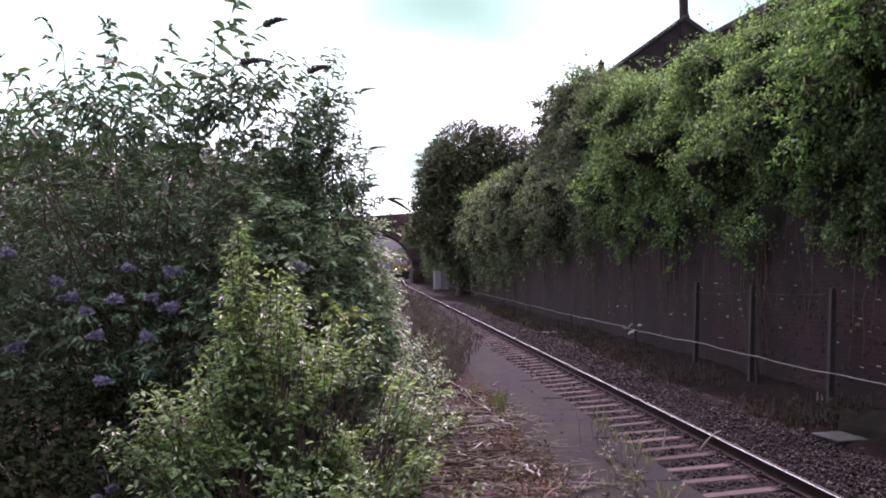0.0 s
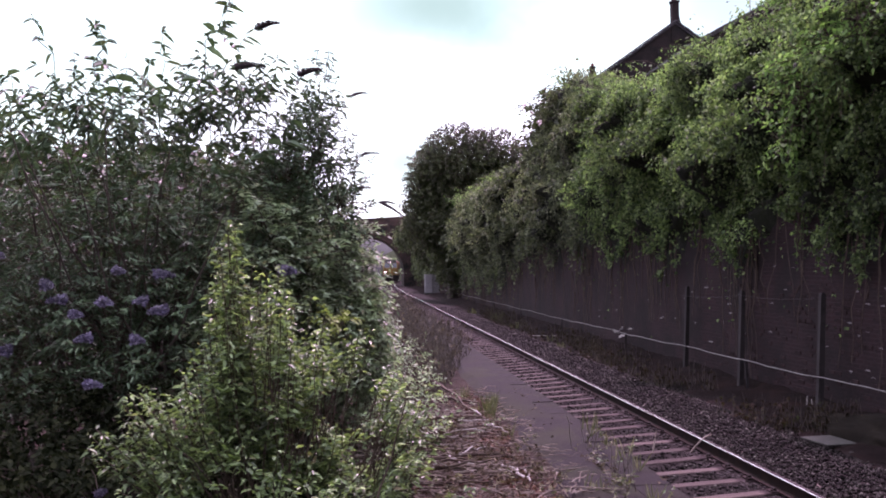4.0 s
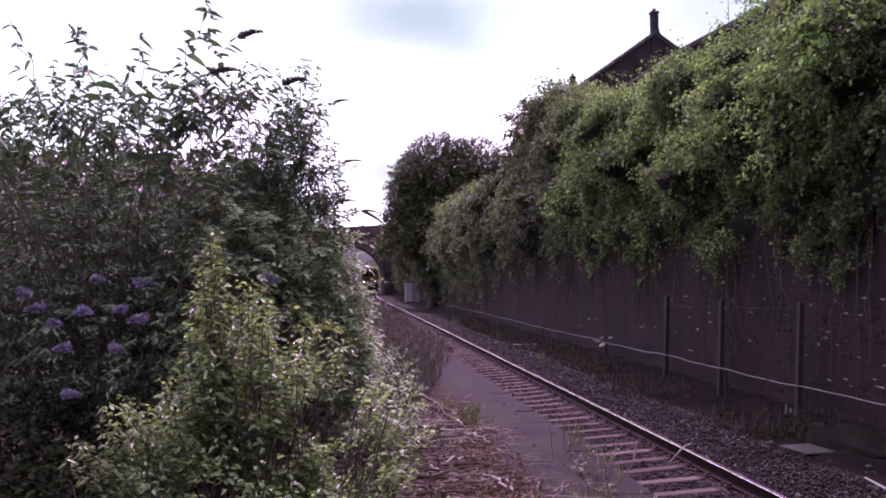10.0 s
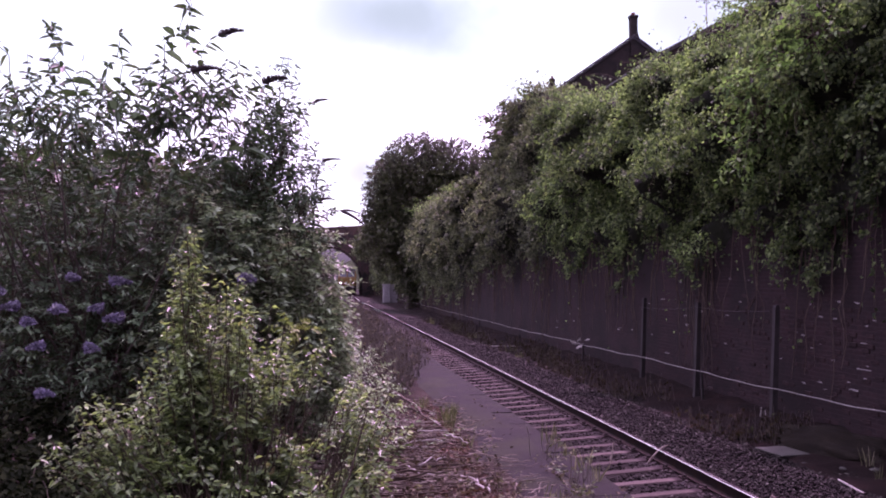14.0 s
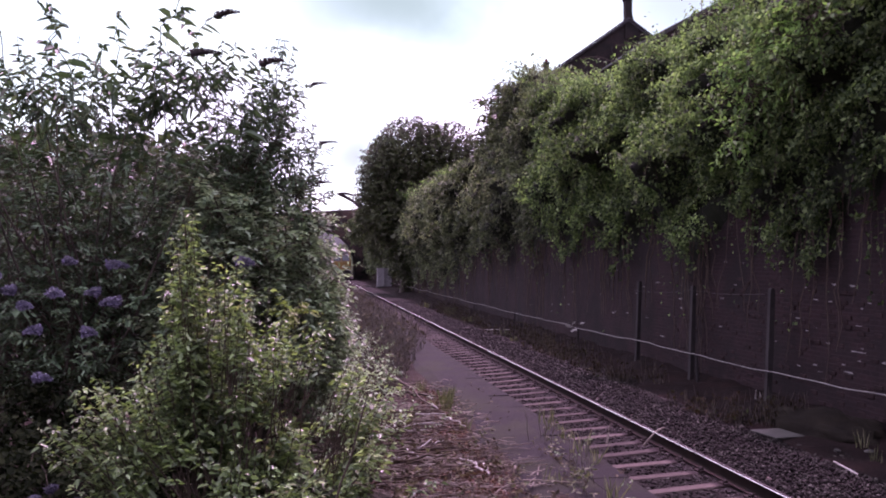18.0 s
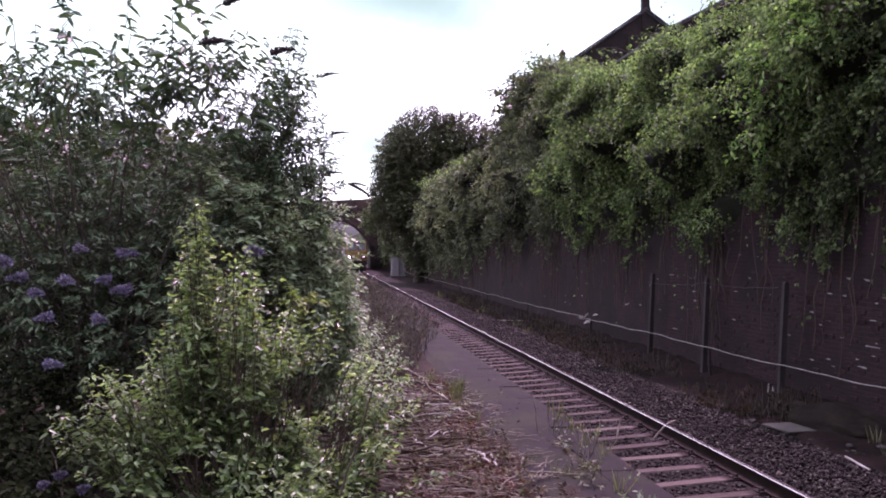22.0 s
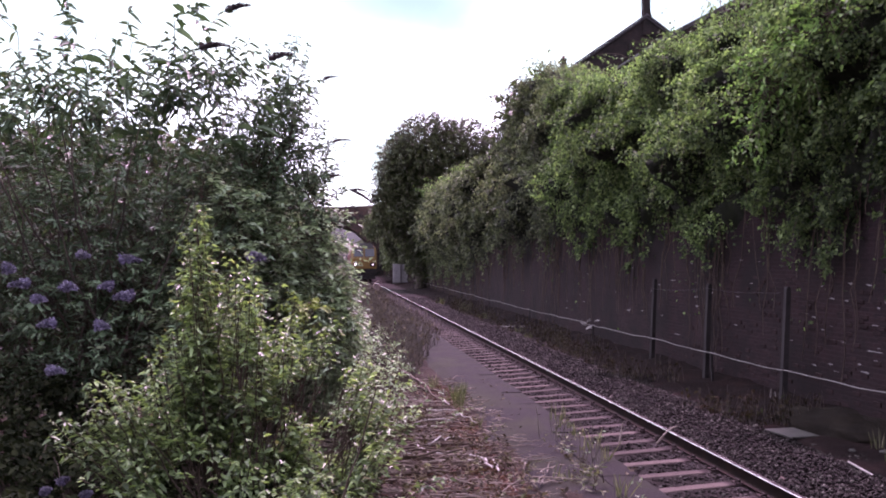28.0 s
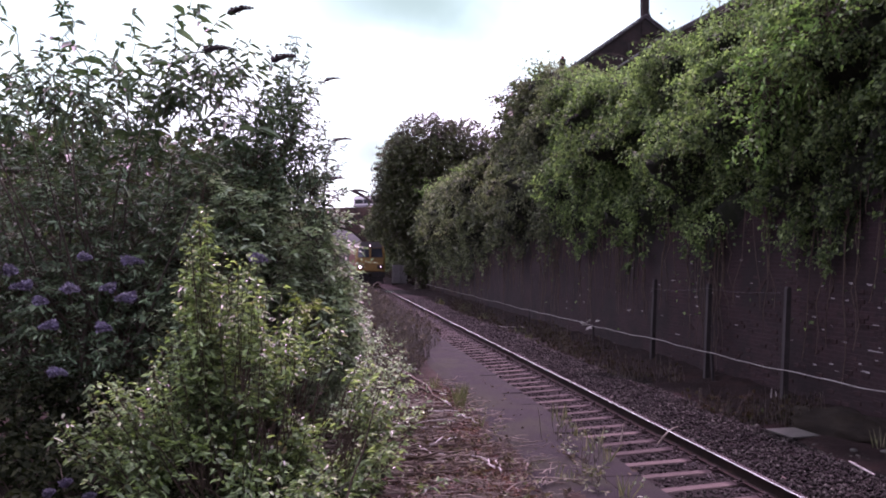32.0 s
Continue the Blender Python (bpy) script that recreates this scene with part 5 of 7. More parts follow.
def build_ivy():
    rng = np.random.default_rng(31)
    spans = ((5.0, 22.0, 190000, 0.080), (22.0, 32.0, 80000, 0.10), (32.0, 43.0, 70000, 0.115), (43.0, 72.0, 80000, 0.16), (72.0, 134.0, 26000, 0.32))
    for y0, y1, n, size in spans:
        ivy = thing("ivy", "thick hanging ivy covering the upper brick wall", "ivy", "ivy on the wall", "stuff")
        y = rng.uniform(y0, y1, n)
        u = rng.random(n)
        foot, top = ivy_foot(y), ivy_top(y)
        z = foot + (top - foot) * u ** 0.85
        # leaves gather in tufts, thinner towards the foot
        thick = tufts_of(y, z)
        keep = thick > 0.05 + 0.45 * np.clip(1 - u / 0.42, 0, 1)
        y, u, z, foot, top, thick = (c[keep] for c in (y, u, z, foot, top, thick))
        n = len(y)
        stray = rng.random(n) < 0.0012
        z = np.where(stray, foot - rng.exponential(0.5, n), z)
        z = np.maximum(z, -0.8)
        dep = ivy_depth(y, z) + 0.30 * np.clip(thick, 0, 1) * np.clip((z - 2.0) / 2.0, 0.2, 1)
        dz = (ivy_depth(y, z + 0.12) - ivy_depth(y, z)) / 0.12
        dy = (ivy_depth(y + 0.12, z) - ivy_depth(y, z)) / 0.12
        nrm = unit(np.stack([-np.ones(n), -dy, -dz], -1))
        roof = (rng.random(n) < 0.16) & ~stray
        x = WALL_X - dep * (1 - 0.35 * rng.random(n) ** 2) - 0.02
        x = np.where(roof, WALL_X + rng.uniform(-0.6, 1.6, n), x)
        z = np.where(roof, top + 0.28 * ripple(x * 1.3, y * 0.9, 5) + rng.exponential(0.10, n), z)
        nrm = np.where(roof[:, None], unit(np.stack([-0.3 * np.ones(n), 0 * y, np.ones(n)], -1)), nrm)
        P = np.stack([x, y, z], -1) + nrm * (rng.exponential(0.06, n))[:, None]
        # leaves lie along the surface, hanging and turned outwards
        D = np.stack([rng.normal(0, 0.35, n), rng.normal(0, 0.8, n), rng.normal(-0.45, 0.5, n)], -1) + nrm * rng.uniform(0.1, 0.75, n)[:, None]
        L = size * rng.uniform(0.6, 1.35, n)
        D = unit(D)
        S = unit(np.cross(D, nrm + rng.normal(0, 0.5, (n, 3))))
        Wd = (L * 0.34)[:, None]
        mid = P + D * (L * 0.42)[:, None]
        N = np.cross(S, D)
        V = np.stack([P, mid + S * Wd + N * Wd * 0.25, P + D * L[:, None], mid - S * Wd + N * Wd * 0.25], 1).reshape(-1, 3)
        i = np.arange(n, dtype=np.int32)[:, None] * 4
        raw("foliage", V, [np.concatenate([i + [0, 2, 1], i + [0, 3, 2]])], M_IVY if y0 < 30 else M_HAZE_GREY, ivy)
        # dark backing sheet behind the leaves, painted as the shade in their gaps
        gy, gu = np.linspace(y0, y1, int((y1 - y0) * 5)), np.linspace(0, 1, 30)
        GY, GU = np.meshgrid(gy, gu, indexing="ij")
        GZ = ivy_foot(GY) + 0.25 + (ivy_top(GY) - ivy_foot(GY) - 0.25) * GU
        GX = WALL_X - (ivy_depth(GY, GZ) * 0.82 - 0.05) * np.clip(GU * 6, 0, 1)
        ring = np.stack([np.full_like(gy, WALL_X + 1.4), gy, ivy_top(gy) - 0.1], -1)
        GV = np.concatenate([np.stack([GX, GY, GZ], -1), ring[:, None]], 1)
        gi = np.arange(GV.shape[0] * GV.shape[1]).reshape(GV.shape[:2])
        raw("shade_backing", GV.reshape(-1, 3), [np.stack([gi[:-1, :-1], gi[:-1, 1:], gi[1:, 1:], gi[1:, :-1]], -1).reshape(-1, 4)], M_IVY_SHADE, ivy, "", True)
        # bare hanging stems on the wall
        m = int((y1 - y0) * 5)
        sy = rng.uniform(y0, y1, m)
        p = np.stack([np.full(m, WALL_X - 0.05) - rng.random(m) * 0.1, sy, ivy_foot(sy) + 0.8], -1)
        q = p + np.stack([rng.normal(-0.03, 0.04, m), rng.normal(0, 0.35, m), -rng.uniform(0.8, 3.2, m)], -1)
        q[:, 2] = np.maximum(q[:, 2], -0.85)
        tubes("hanging_growth", arcs(p, q, 7, 0, rng, 0.02), np.linspace(0.016, 0.006, 7)[None].repeat(m, 0) * (1 + y0 * 0.01), M_STEM, ivy, 4)
        # hanging sprays that stand clear of the mass
        m = int((y1 - y0) * (40 if y0 < 40 else 22))
        sy, su = rng.uniform(y0, y1, m), rng.random(m) ** 0.8
        sz = ivy_foot(sy) + 0.5 + (ivy_top(sy) - ivy_foot(sy) - 0.5) * su
        full = tufts_of(sy, sz) > 0.12
        sy, sz = sy[full], sz[full]
        m = len(sy)
        p = np.stack([WALL_X - ivy_depth(sy, sz) - 0.1, sy, sz], -1)
        q = p + np.stack([-rng.uniform(0.1, 0.55, m), rng.normal(-0.25, 0.35, m), -rng.uniform(0.0, 0.7, m)], -1)
        way = arcs(p, q, 6, 0.25, rng)
        tubes("spray_growth", way, np.linspace(0.008, 0.003, 6)[None].repeat(m, 0) * (1 + y0 * 0.015), M_STEM, ivy, 3)
        k = 16
        s = np.linspace(0.1, 1.0, k)
        at = np.stack([np.stack([np.interp(s * 5, np.arange(6), w[:, c]) for c in range(3)], -1) for w in way])
        LL = size * rng.uniform(0.7, 1.35, m * k)
        leaves("spray_foliage", at.reshape(-1, 3), rng.normal(0, 0.8, (m * k, 3)) * [1, 1, 0.5] + [-0.3, -0.2, -0.15], LL * 0.33, LL, M_IVY if y0 < 30 else M_HAZE_GREY, ivy, rng, wide=False)
        # long shoots that stand out against the sky
        m = int((y1 - y0) * 5)
        sy = rng.uniform(y0, y1, m)
        p = np.stack([WALL_X + rng.uniform(-0.8, 0.6, m), sy, ivy_top(sy) + 0.05], -1)
        q = p + np.stack([rng.normal(-0.55, 0.4, m), rng.normal(0, 0.4, m), rng.uniform(0.08, 0.5, m)], -1)
        way = arcs(p, q, 5, 0.12, rng)
        tubes("shoot_growth", way, np.linspace(0.008, 0.003, 5)[None].repeat(m, 0) * (1 + y0 * 0.02), M_STEM, ivy, 3)
        k = 14
        s = rng.random((m, k))
        at = p[:, None] + (q - p)[:, None] * s[..., None] + np.array([0, 0, 1.0]) * (np.sin(s * np.pi) * 0.08)[..., None]
        LL = size * rng.uniform(0.6, 1.2, m * k)
        leaves("shoot_foliage", at.reshape(-1, 3), rng.normal(0, 1, (m * k, 3)) + [0, 0, -0.3], LL * 0.35, LL, M_IVY, ivy, rng, wide=False)


def build_trails():
    """Single leafy trails that hang down the bare brick."""
    rng = np.random.default_rng(44)
    for at, count, low, high in ((15.7, 14, 1.2, 2.9), (14.6, 9, 1.3, 2.8), (17.3, 8, 1.8, 3.1), (12.9, 7, 0.9, 2.7), (19.3, 6, 2.0, 3.0), (22.7, 10, 2.1, 3.4), (27.0, 7, 1.9, 3.0), (35.2, 14, 1.7, 3.6)):
        tr = thing("ivy_trail", "thin leafy ivy trails hanging down the sooty wall", "ivy", "ivy trails")
        y = at + rng.normal(0, 0.28, count)
        p = np.stack([np.full(count, WALL_X - 0.10), y, np.full(count, high) + rng.normal(0, 0.15, count)], -1)
        q = p + np.stack([rng.normal(0, 0.03, count), rng.normal(0, 0.15, count), -(high - low) * rng.uniform(0.35, 1.0, count)], -1)
        way = arcs(p, q, 8, 0, rng, 0.015)
        tubes("stem_growth", way, np.linspace(0.009, 0.003, 8)[None].repeat(count, 0), M_STEM, tr, 4)
        k = 18
        s = rng.random((count, k))
        at_ = np.stack([np.stack([np.interp(b * 7, np.arange(8), w[:, c]) for c in range(3)], -1) for w, b in zip(way, s)]).reshape(-1, 3)
        L = rng.uniform(0.05, 0.10, count * k) * (1 + at * 0.01)
        leaves("foliage", at_, rng.normal(0, 0.8, (count * k, 3)) + [-0.6, 0, -0.3], L * 0.34, L, M_IVY, tr, rng, wide=False)


def build_bank_shrubs():
    """Shrubs that crown the wall."""
    spec = [((9.6, 38.0, 7.3), [(0, 0, 1.0, 0.9, 2.2, 1.1, 1), (-0.1, -2.6, 0.5, 0.8, 1.8, 0.8, 1), (0.1, 3.2, 0.9, 0.9, 1.8, 1.0, 1)], 760),
            ((9.7, 31.0, 6.3), [(0, 0, 0.6, 1.0, 2.2, 0.85, 1), (-0.1, -2.4, 0.2, 0.8, 1.8, 0.65, 1)], 480),
            # Last four lobes: brighter leaves added down the ivy as a sunlit ridge.
            ((9.3, 13.5, 6.3), [(0, 1.2, 0.3, 0.9, 1.3, 0.8, 1), (-0.3, -1.0, 0.5, 1.0, 1.6, 1.1, 1), (-0.4, -3.0, 0.6, 1.0, 1.6, 1.3, 1), (0, 4.6, 0.9, 0.6, 1.0, 0.9, 0.9), (-1.75, -0.3, -0.9, 0.35, 0.4, 0.4, 0.8), (-1.8, 0.45, -1.2, 0.35, 0.4, 0.4, 0.9), (-1.85, 1.4, -1.6, 0.35, 0.4, 0.45, 0.9), (-1.85, 1.8, -2.2, 0.3, 0.35, 0.4, 0.6)], 1250)]
    for k, (base, lobes, n) in enumerate(spec):
        sh = thing("shrub", "dense green shrub growing over the wall top", "shrub", "shrubs on the wall", at=pose(*base))
        rng = np.random.default_rng(50 + k)
        p = np.stack([rng.normal(0, 0.2, 9), rng.normal(0, 0.5, 9), np.full(9, -0.4)], -1)
        q, _ = in_lobes(lobes, 9, rng)
        tubes("branch_work", arcs(p, q, 6, 0.1, rng, 0.02), np.linspace(0.05, 0.015, 6)[None].repeat(9, 0), M_BARK, sh, 6)
        if k == 0:
            # flat layered sprays that reach out over the line
            m = 130
            sy = rng.uniform(-2.5, 5.0, m)
            p = np.stack([rng.uniform(-0.7, 0.0, m), sy, rng.uniform(-0.9, 1.9, m)], -1)
            q = p + np.stack([-rng.uniform(0.7, 1.7, m), rng.normal(0.3, 0.3, m), rng.normal(0.10, 0.14, m)], -1)
            way = arcs(p, q, 6, 0.10, rng)
            tubes("spray_work", way, np.linspace(0.016, 0.006, 6)[None].repeat(m, 0), M_BARK, sh, 4)
            at = (p[:, None] + (q - p)[:, None] * rng.random((m, 26))[..., None]).reshape(-1, 3) + rng.normal(0, 0.05, (m * 26, 3))
            L = rng.uniform(0.16, 0.30, m * 26)
            leaves("spray_foliage", at, rng.normal(0, 1, (m * 26, 3)) * [1, 1, 0.25] + [-0.5, 0, 0], L * 0.3, L, M_TREE, sh, rng, wide=False)
        foliage("leaves", lobes, n, 12, 0.8, 0.12 if k == 2 else 0.14, 0.26, M_ELDER if k == 2 else M_IVY, sh, 60 + k, floor=-3.0 if k == 2 else -1.0, twig_r=0.008, rise=0.25)


def build_tree(name, base, lobes, trunk_h, trunk_r, twigs, leaf, seed, label, mat=None, twig_len=1.0, group=""):
    tr = thing(name, label, "tree", group, at=pose(*base))
    rng = np.random.default_rng(seed)
    z = np.linspace(-0.2, trunk_h, 8)
    way = np.stack([0.12 * np.sin(z * 0.7), 0.1 * np.cos(z * 0.9), z], -1)
    tubes("trunk", way[None], (trunk_r * np.linspace(1.15, 0.45, 8))[None], M_BARK, tr, 10)
    n = 26
    p = way[rng.integers(3, 8, n)]
    q, _ = in_lobes(lobes, n, rng, 2.0)
    tubes("limb_work", arcs(p, q, 7, 0.08, rng, 0.02), np.linspace(trunk_r * 0.35, 0.02, 7)[None].repeat(n, 0), M_BARK, tr, 6)
    foliage("crown", lobes, twigs, 9, twig_len, leaf, 0.34, mat or M_TREE, tr, seed + 1, floor=-0.2, wide=False, twig_r=0.012, rise=0.3)
    return tr


def build_trees():
    # the big dark tree by the line before the bridge
    build_tree("tree", (8.1, 78.0, -1.0), [(0.6, 0, 11.4, 3.2, 3.2, 3.4, 1), (3.4, -0.5, 11.2, 3.4, 3, 3.2, 1), (-1.4, 0, 9.8, 2.3, 2.4, 3.2, 1), (-2.0, 0, 7.4, 2.0, 2, 2.8, 1), (5.6, 0, 9.4, 3.0, 3, 3.0, 1),
                                           (0.2, -0.8, 6.5, 2.9, 2.6, 3.4, 1.3), (0.9, -0.4, 3.2, 1.9, 2, 2.6, 1.2), (2.4, -1.2, 3.5, 2.2, 2, 3.0, 1)], 9.0, 0.42, 11500, 0.25, 70,
               "large dark broad-crowned tree overgrowing the trackside", twig_len=0.8)
    build_tree("tree", (8.3, 102.0, -1.0), [(-1.7, 0, 7.2, 1.3, 1.6, 1.6, 1), (-2.7, 0, 6.2, 1.2, 1.4, 1.2, 1), (-0.3, 0, 5.4, 1.4, 1.6, 2.0, 1)], 5.0, 0.16, 900, 0.34, 75,
               "small grey-green tree leaning beside the bridge", M_HAZE_GREY, 0.8)
    # growth behind the platform
    for k, (x, y, s) in enumerate(((-10.3, 25.0, 1.05), (-14.5, 29.0, 1.15), (-6.4, 17.0, 0.72), (-4.4, 15.0, 0.67), (-3.2, 17.0, 0.71), (-2.3, 16.0, 0.67), (-7.5, 14.0, 0.74))):
        build_tree("tree", (x, y, 0.0), [(0, 0, 3.4 * s, 2.2 * s, 2 * s, 2.1 * s, 1), (1.5 * s, 0, 2.4 * s, 1.7 * s, 1.7 * s, 2 * s, 1), (-1.5 * s, 0.3, 2.4 * s, 1.7 * s, 1.7 * s, 2 * s, 1)],
                   3.2 * s, 0.16, 2000, 0.20, 80 + 3 * k, "dark bushy tree behind the platform", twig_len=0.6, group="trees behind the platform")


# ---- the shrubs on the platform ----
def spike(parent, at, way, length, fat, mat, name, label, seed):
    """A tapering flower head of many small florets."""
    rng = np.random.default_rng(seed)
    n = 230
    s = rng.random(n) ** 0.8
    way = unit(np.array(way, float))
    a = unit(np.cross(way, [0.13, 0.2, 1.0]))
    b = np.cross(way, a)
    th = rng.uniform(0, 6.28, n)
    rad = fat * (1 - s) ** 0.65 * np.minimum(1, s * 9 + 0.45)
    out = a * np.cos(th)[:, None] + b * np.sin(th)[:, None]
    bend = np.array([0, 0, -1.0]) * (s ** 2 * length * 0.3)[:, None]
    P = np.array(at) + way * (s * length)[:, None] + out * (rad * 0.55)[:, None] + bend
    D = out + way * 0.5 + rng.normal(0, 0.3, (n, 3))
    L = fat * 0.62 * rng.uniform(0.7, 1.3, n) * (1 - 0.5 * s)
    V, F = leaf_verts(P, D, L * 0.42, L, rng, wide=False, droop=0.0)
    core = arcs(np.array([at], float), np.array([np.array(at) + way * length + np.array([0, 0, -0.3 * length])]), 5, 0.07, rng)
    cv, cf = tube_verts(core, np.array([[0.5, 0.62, 0.45, 0.28, 0.06]]) * fat, 7)
    return raw(name, np.concatenate([V, cv]), [F, cf + len(V)], mat, parent, label)


SWAYING = []


def shoot(parent, base, tip, seed, leaf=0.15, pairs=9, flower=True, bow=0.12, thick=0.007, sway=True, head=(0.24, 0.036)):
    """A long arching buddleia shoot: paired drooping leaves, and a spent flower head at its tip. Its origin is its foot."""
    rng = np.random.default_rng(seed)
    foot, tip = Vector(base), np.array(tip, float) - np.array(base, float)
    way = arcs(np.zeros((1, 3)), tip[None], 9, bow, rng, 0.04)
    tip = way[0, -1]
    V, F = tube_verts(way, np.linspace(thick, thick * 0.35, 9)[None], 5)
    s = np.sort(np.clip(np.linspace(0.12, 0.97, pairs) + rng.normal(0, 0.03, pairs), 0.05, 0.98))
    pts = np.stack([np.interp(s * 8, np.arange(9), way[0, :, k]) for k in range(3)], -1)
    d = unit(tip)
    a = unit(np.cross(d, [0.2, 1.0, 0.1]))
    b = np.cross(d, a)
    P, D, L = [], [], []
    for k, pt in enumerate(pts):
        th = k * 1.57 + rng.normal(0, 0.4)
        for sg in (1, -1):
            if rng.random() < 0.28:
                continue
            P.append(pt)
            D.append(sg * (a * math.cos(th) + b * math.sin(th)) + d * 0.3 + np.array([0.12, 0, rng.uniform(0.0, 0.55)]) + rng.normal(0, 0.35, 3))
            L.append(leaf * (1.0 - 0.55 * s[k]) * rng.uniform(0.5, 1.15))
            if rng.random() < 0.5:
                P.append(pt)
                D.append(rng.normal(0, 1, 3) + d)
                L.append(leaf * 0.45)
    P, D, L = np.array(P), np.array(D), np.array(L)
    lv, lf = leaf_verts(P, D, L * 0.155, L, rng, wide=True, droop=0.55)
    ob = raw("shoot", np.concatenate([lv, V]), [lf, F + len(lv)], M_BUDD, parent)
    ob.location = foot
    if flower:
        end = way[0, -1] - way[0, -2]
        spike(ob, tip, np.array([1.0, rng.normal(0, 0.2), rng.uniform(0.3, 0.6)]) + 0.15 * end / np.linalg.norm(end), head[0] * rng.uniform(0.9, 1.15), head[1], M_SPENT, "seed_head", "dark spent flower head", seed + 1)
    if sway:
        SWAYING.append((ob, seed))
    return ob


def build_buddleia():
    bush = thing("buddleia_bush", "tall dark buddleia with lilac flower heads and arching shoots", "bush")
    lobes = [(-2.5, 9.2, 2.00, 1.1, 1.1, 0.90, 1), (-1.5, 9.1, 2.04, 1.0, 1.0, 0.90, 1), (-1.0, 9.1, 1.95, 0.6, 0.8, 0.85, 1),
             (-2.7, 9.0, 1.0, 1.2, 1.0, 0.85, 0.75), (-1.75, 8.9, 1.15, 0.95, 0.95, 0.9, 0.75), (-3.9, 9.4, 1.85, 1.0, 1.1, 1.0, 0.9), (-3.8, 8.9, 0.9, 1.0, 0.9, 0.8, 0.6)]
    rng = np.random.default_rng(91)
    n = 46
    p = np.stack([rng.uniform(-3.2, -0.8, n), 9.1 + rng.normal(0, 0.35, n), np.full(n, -0.05)], -1)
    q, _ = in_lobes(lobes[:3] + lobes[5:6], n, rng, 2.5)
    q[:, 0] = 0.55 * q[:, 0] + 0.45 * p[:, 0]
    for way in arcs(p, q, 8, 0.06, rng, 0.015):
        tubes("stem", way[None], np.linspace(0.030, 0.008, 8)[None], M_BARK, bush, 6)
    # bare forked stems that show in front of the leaves
    for k in range(11):
        a = np.array([-2.0 + rng.normal(0, 0.12), 9.0 + rng.normal(0, 0.08), 0.3 + rng.uniform(-0.2, 0.3)])
        b = np.array([-2.0 + (k - 5) * 0.17 + rng.normal(0, 0.08), 8.05 + rng.normal(0, 0.12), 2.6 + rng.uniform(-0.35, 0.4)])
        tubes("stem", arcs(a[None], b[None], 8, -0.06, rng, 0.02), np.linspace(0.017, 0.005, 8)[None], M_BARK, bush, 6)
    foliage("leaves", lobes, 3700, 11, 0.34, 0.088, 0.15, M_BUDD, bush, 92, droop=0.28, rise=0.4, shell=2.6, flat=0.5)
    top = [(-3.4, 8.9, 2.95, 0.7, 0.5, 0.35, 1), (-2.6, 8.8, 3.05, 0.6, 0.5, 0.38, 1), (-1.9, 8.8, 3.1, 0.6, 0.5, 0.32, 1), (-1.2, 8.8, 3.2, 0.5, 0.5, 0.35, 1), (-0.8, 8.8, 3.3, 0.35, 0.4, 0.3, 1)]
    foliage("leaves", top, 230, 9, 0.42, 0.125, 0.14, M_BUDD, bush, 93, droop=0.8, rise=0.9, shell=2.0)
    # long shoots above the crown
    tips = ((-2.78, 4.02, -0.35, 0), (-2.29, 3.99, -0.22, 0), (-2.11, 3.88, 0.12, 0), (-2.02, 3.78, 0.15, 0), (-1.79, 3.68, 0.28, 0), (-2.51, 3.76, -0.22, 0), (-3.05, 3.63, -0.42, 0), (-2.88, 3.70, -0.38, 0),
            (-1.59, 3.78, 0.05, 0), (-1.47, 3.72, 0.12, 0), (-1.13, 4.24, 0.10, 0), (-1.00, 4.12, 0.18, 0), (-0.87, 4.02, 0.32, 1), (-1.06, 3.60, 0.22, 1), (-0.46, 3.52, 0.15, 1), (-1.22, 3.84, 0.08, 0))
    # shorter ones between them
    low = [(x + rng.normal(0, 0.05), 3.36 + rng.uniform(-0.12, 0.24), rng.choice([-0.35, 0.3]), 0) for x in np.linspace(-3.6, -0.7, 19)]
    for k, (x, z, lean, head) in enumerate(list(tips) + low):
        y = 8.5 + rng.normal(0, 0.25)
        lean += rng.normal(0, 0.05)
        base = (x - lean, y + 0.25, z - rng.uniform(0.7, 0.95))
        shoot(bush, base, (x, y, z), 200 + 3 * k, leaf=rng.uniform(0.22, 0.29), pairs=int(rng.integers(8, 12)), flower=head == 1, bow=0.05 + 0.25 * abs(lean), head=(0.26, 0.042))
    # heads low down on the near side
    for k, at in enumerate(((-1.69, 6.0, 0.29), (-1.59, 6.0, 0.35), (-1.45, 6.0, 0.26))):
        spike(bush, at, (0.5, -0.2, 0.5), 0.10, 0.034, M_FLOWER, "flower_head", "lilac flower head", 330 + k)
    # lilac flower heads on the shaded side
    heads = ((-2.76, 1.89), (-2.38, 1.65), (-2.34, 1.53), (-2.17, 1.41), (-2.77, 1.13), (-1.83, 1.76), (-1.51, 1.72), (-1.94, 1.51), (-1.71, 1.51), (-1.55, 1.43), (-1.69, 1.20), (-2.06, 0.85), (-0.51, 1.74), (-2.15, 1.22))
    for k, (x, z) in enumerate(heads):
        sx = 1 if rng.random() < 0.6 else -1
        spike(bush, (x - 0.08 * sx, 7.68, z), (sx, rng.normal(-0.35, 0.3), 0.28), rng.uniform(0.12, 0.19), rng.uniform(0.045, 0.060), M_FLOWER, "flower_head", "lilac flower head", 300 + k)


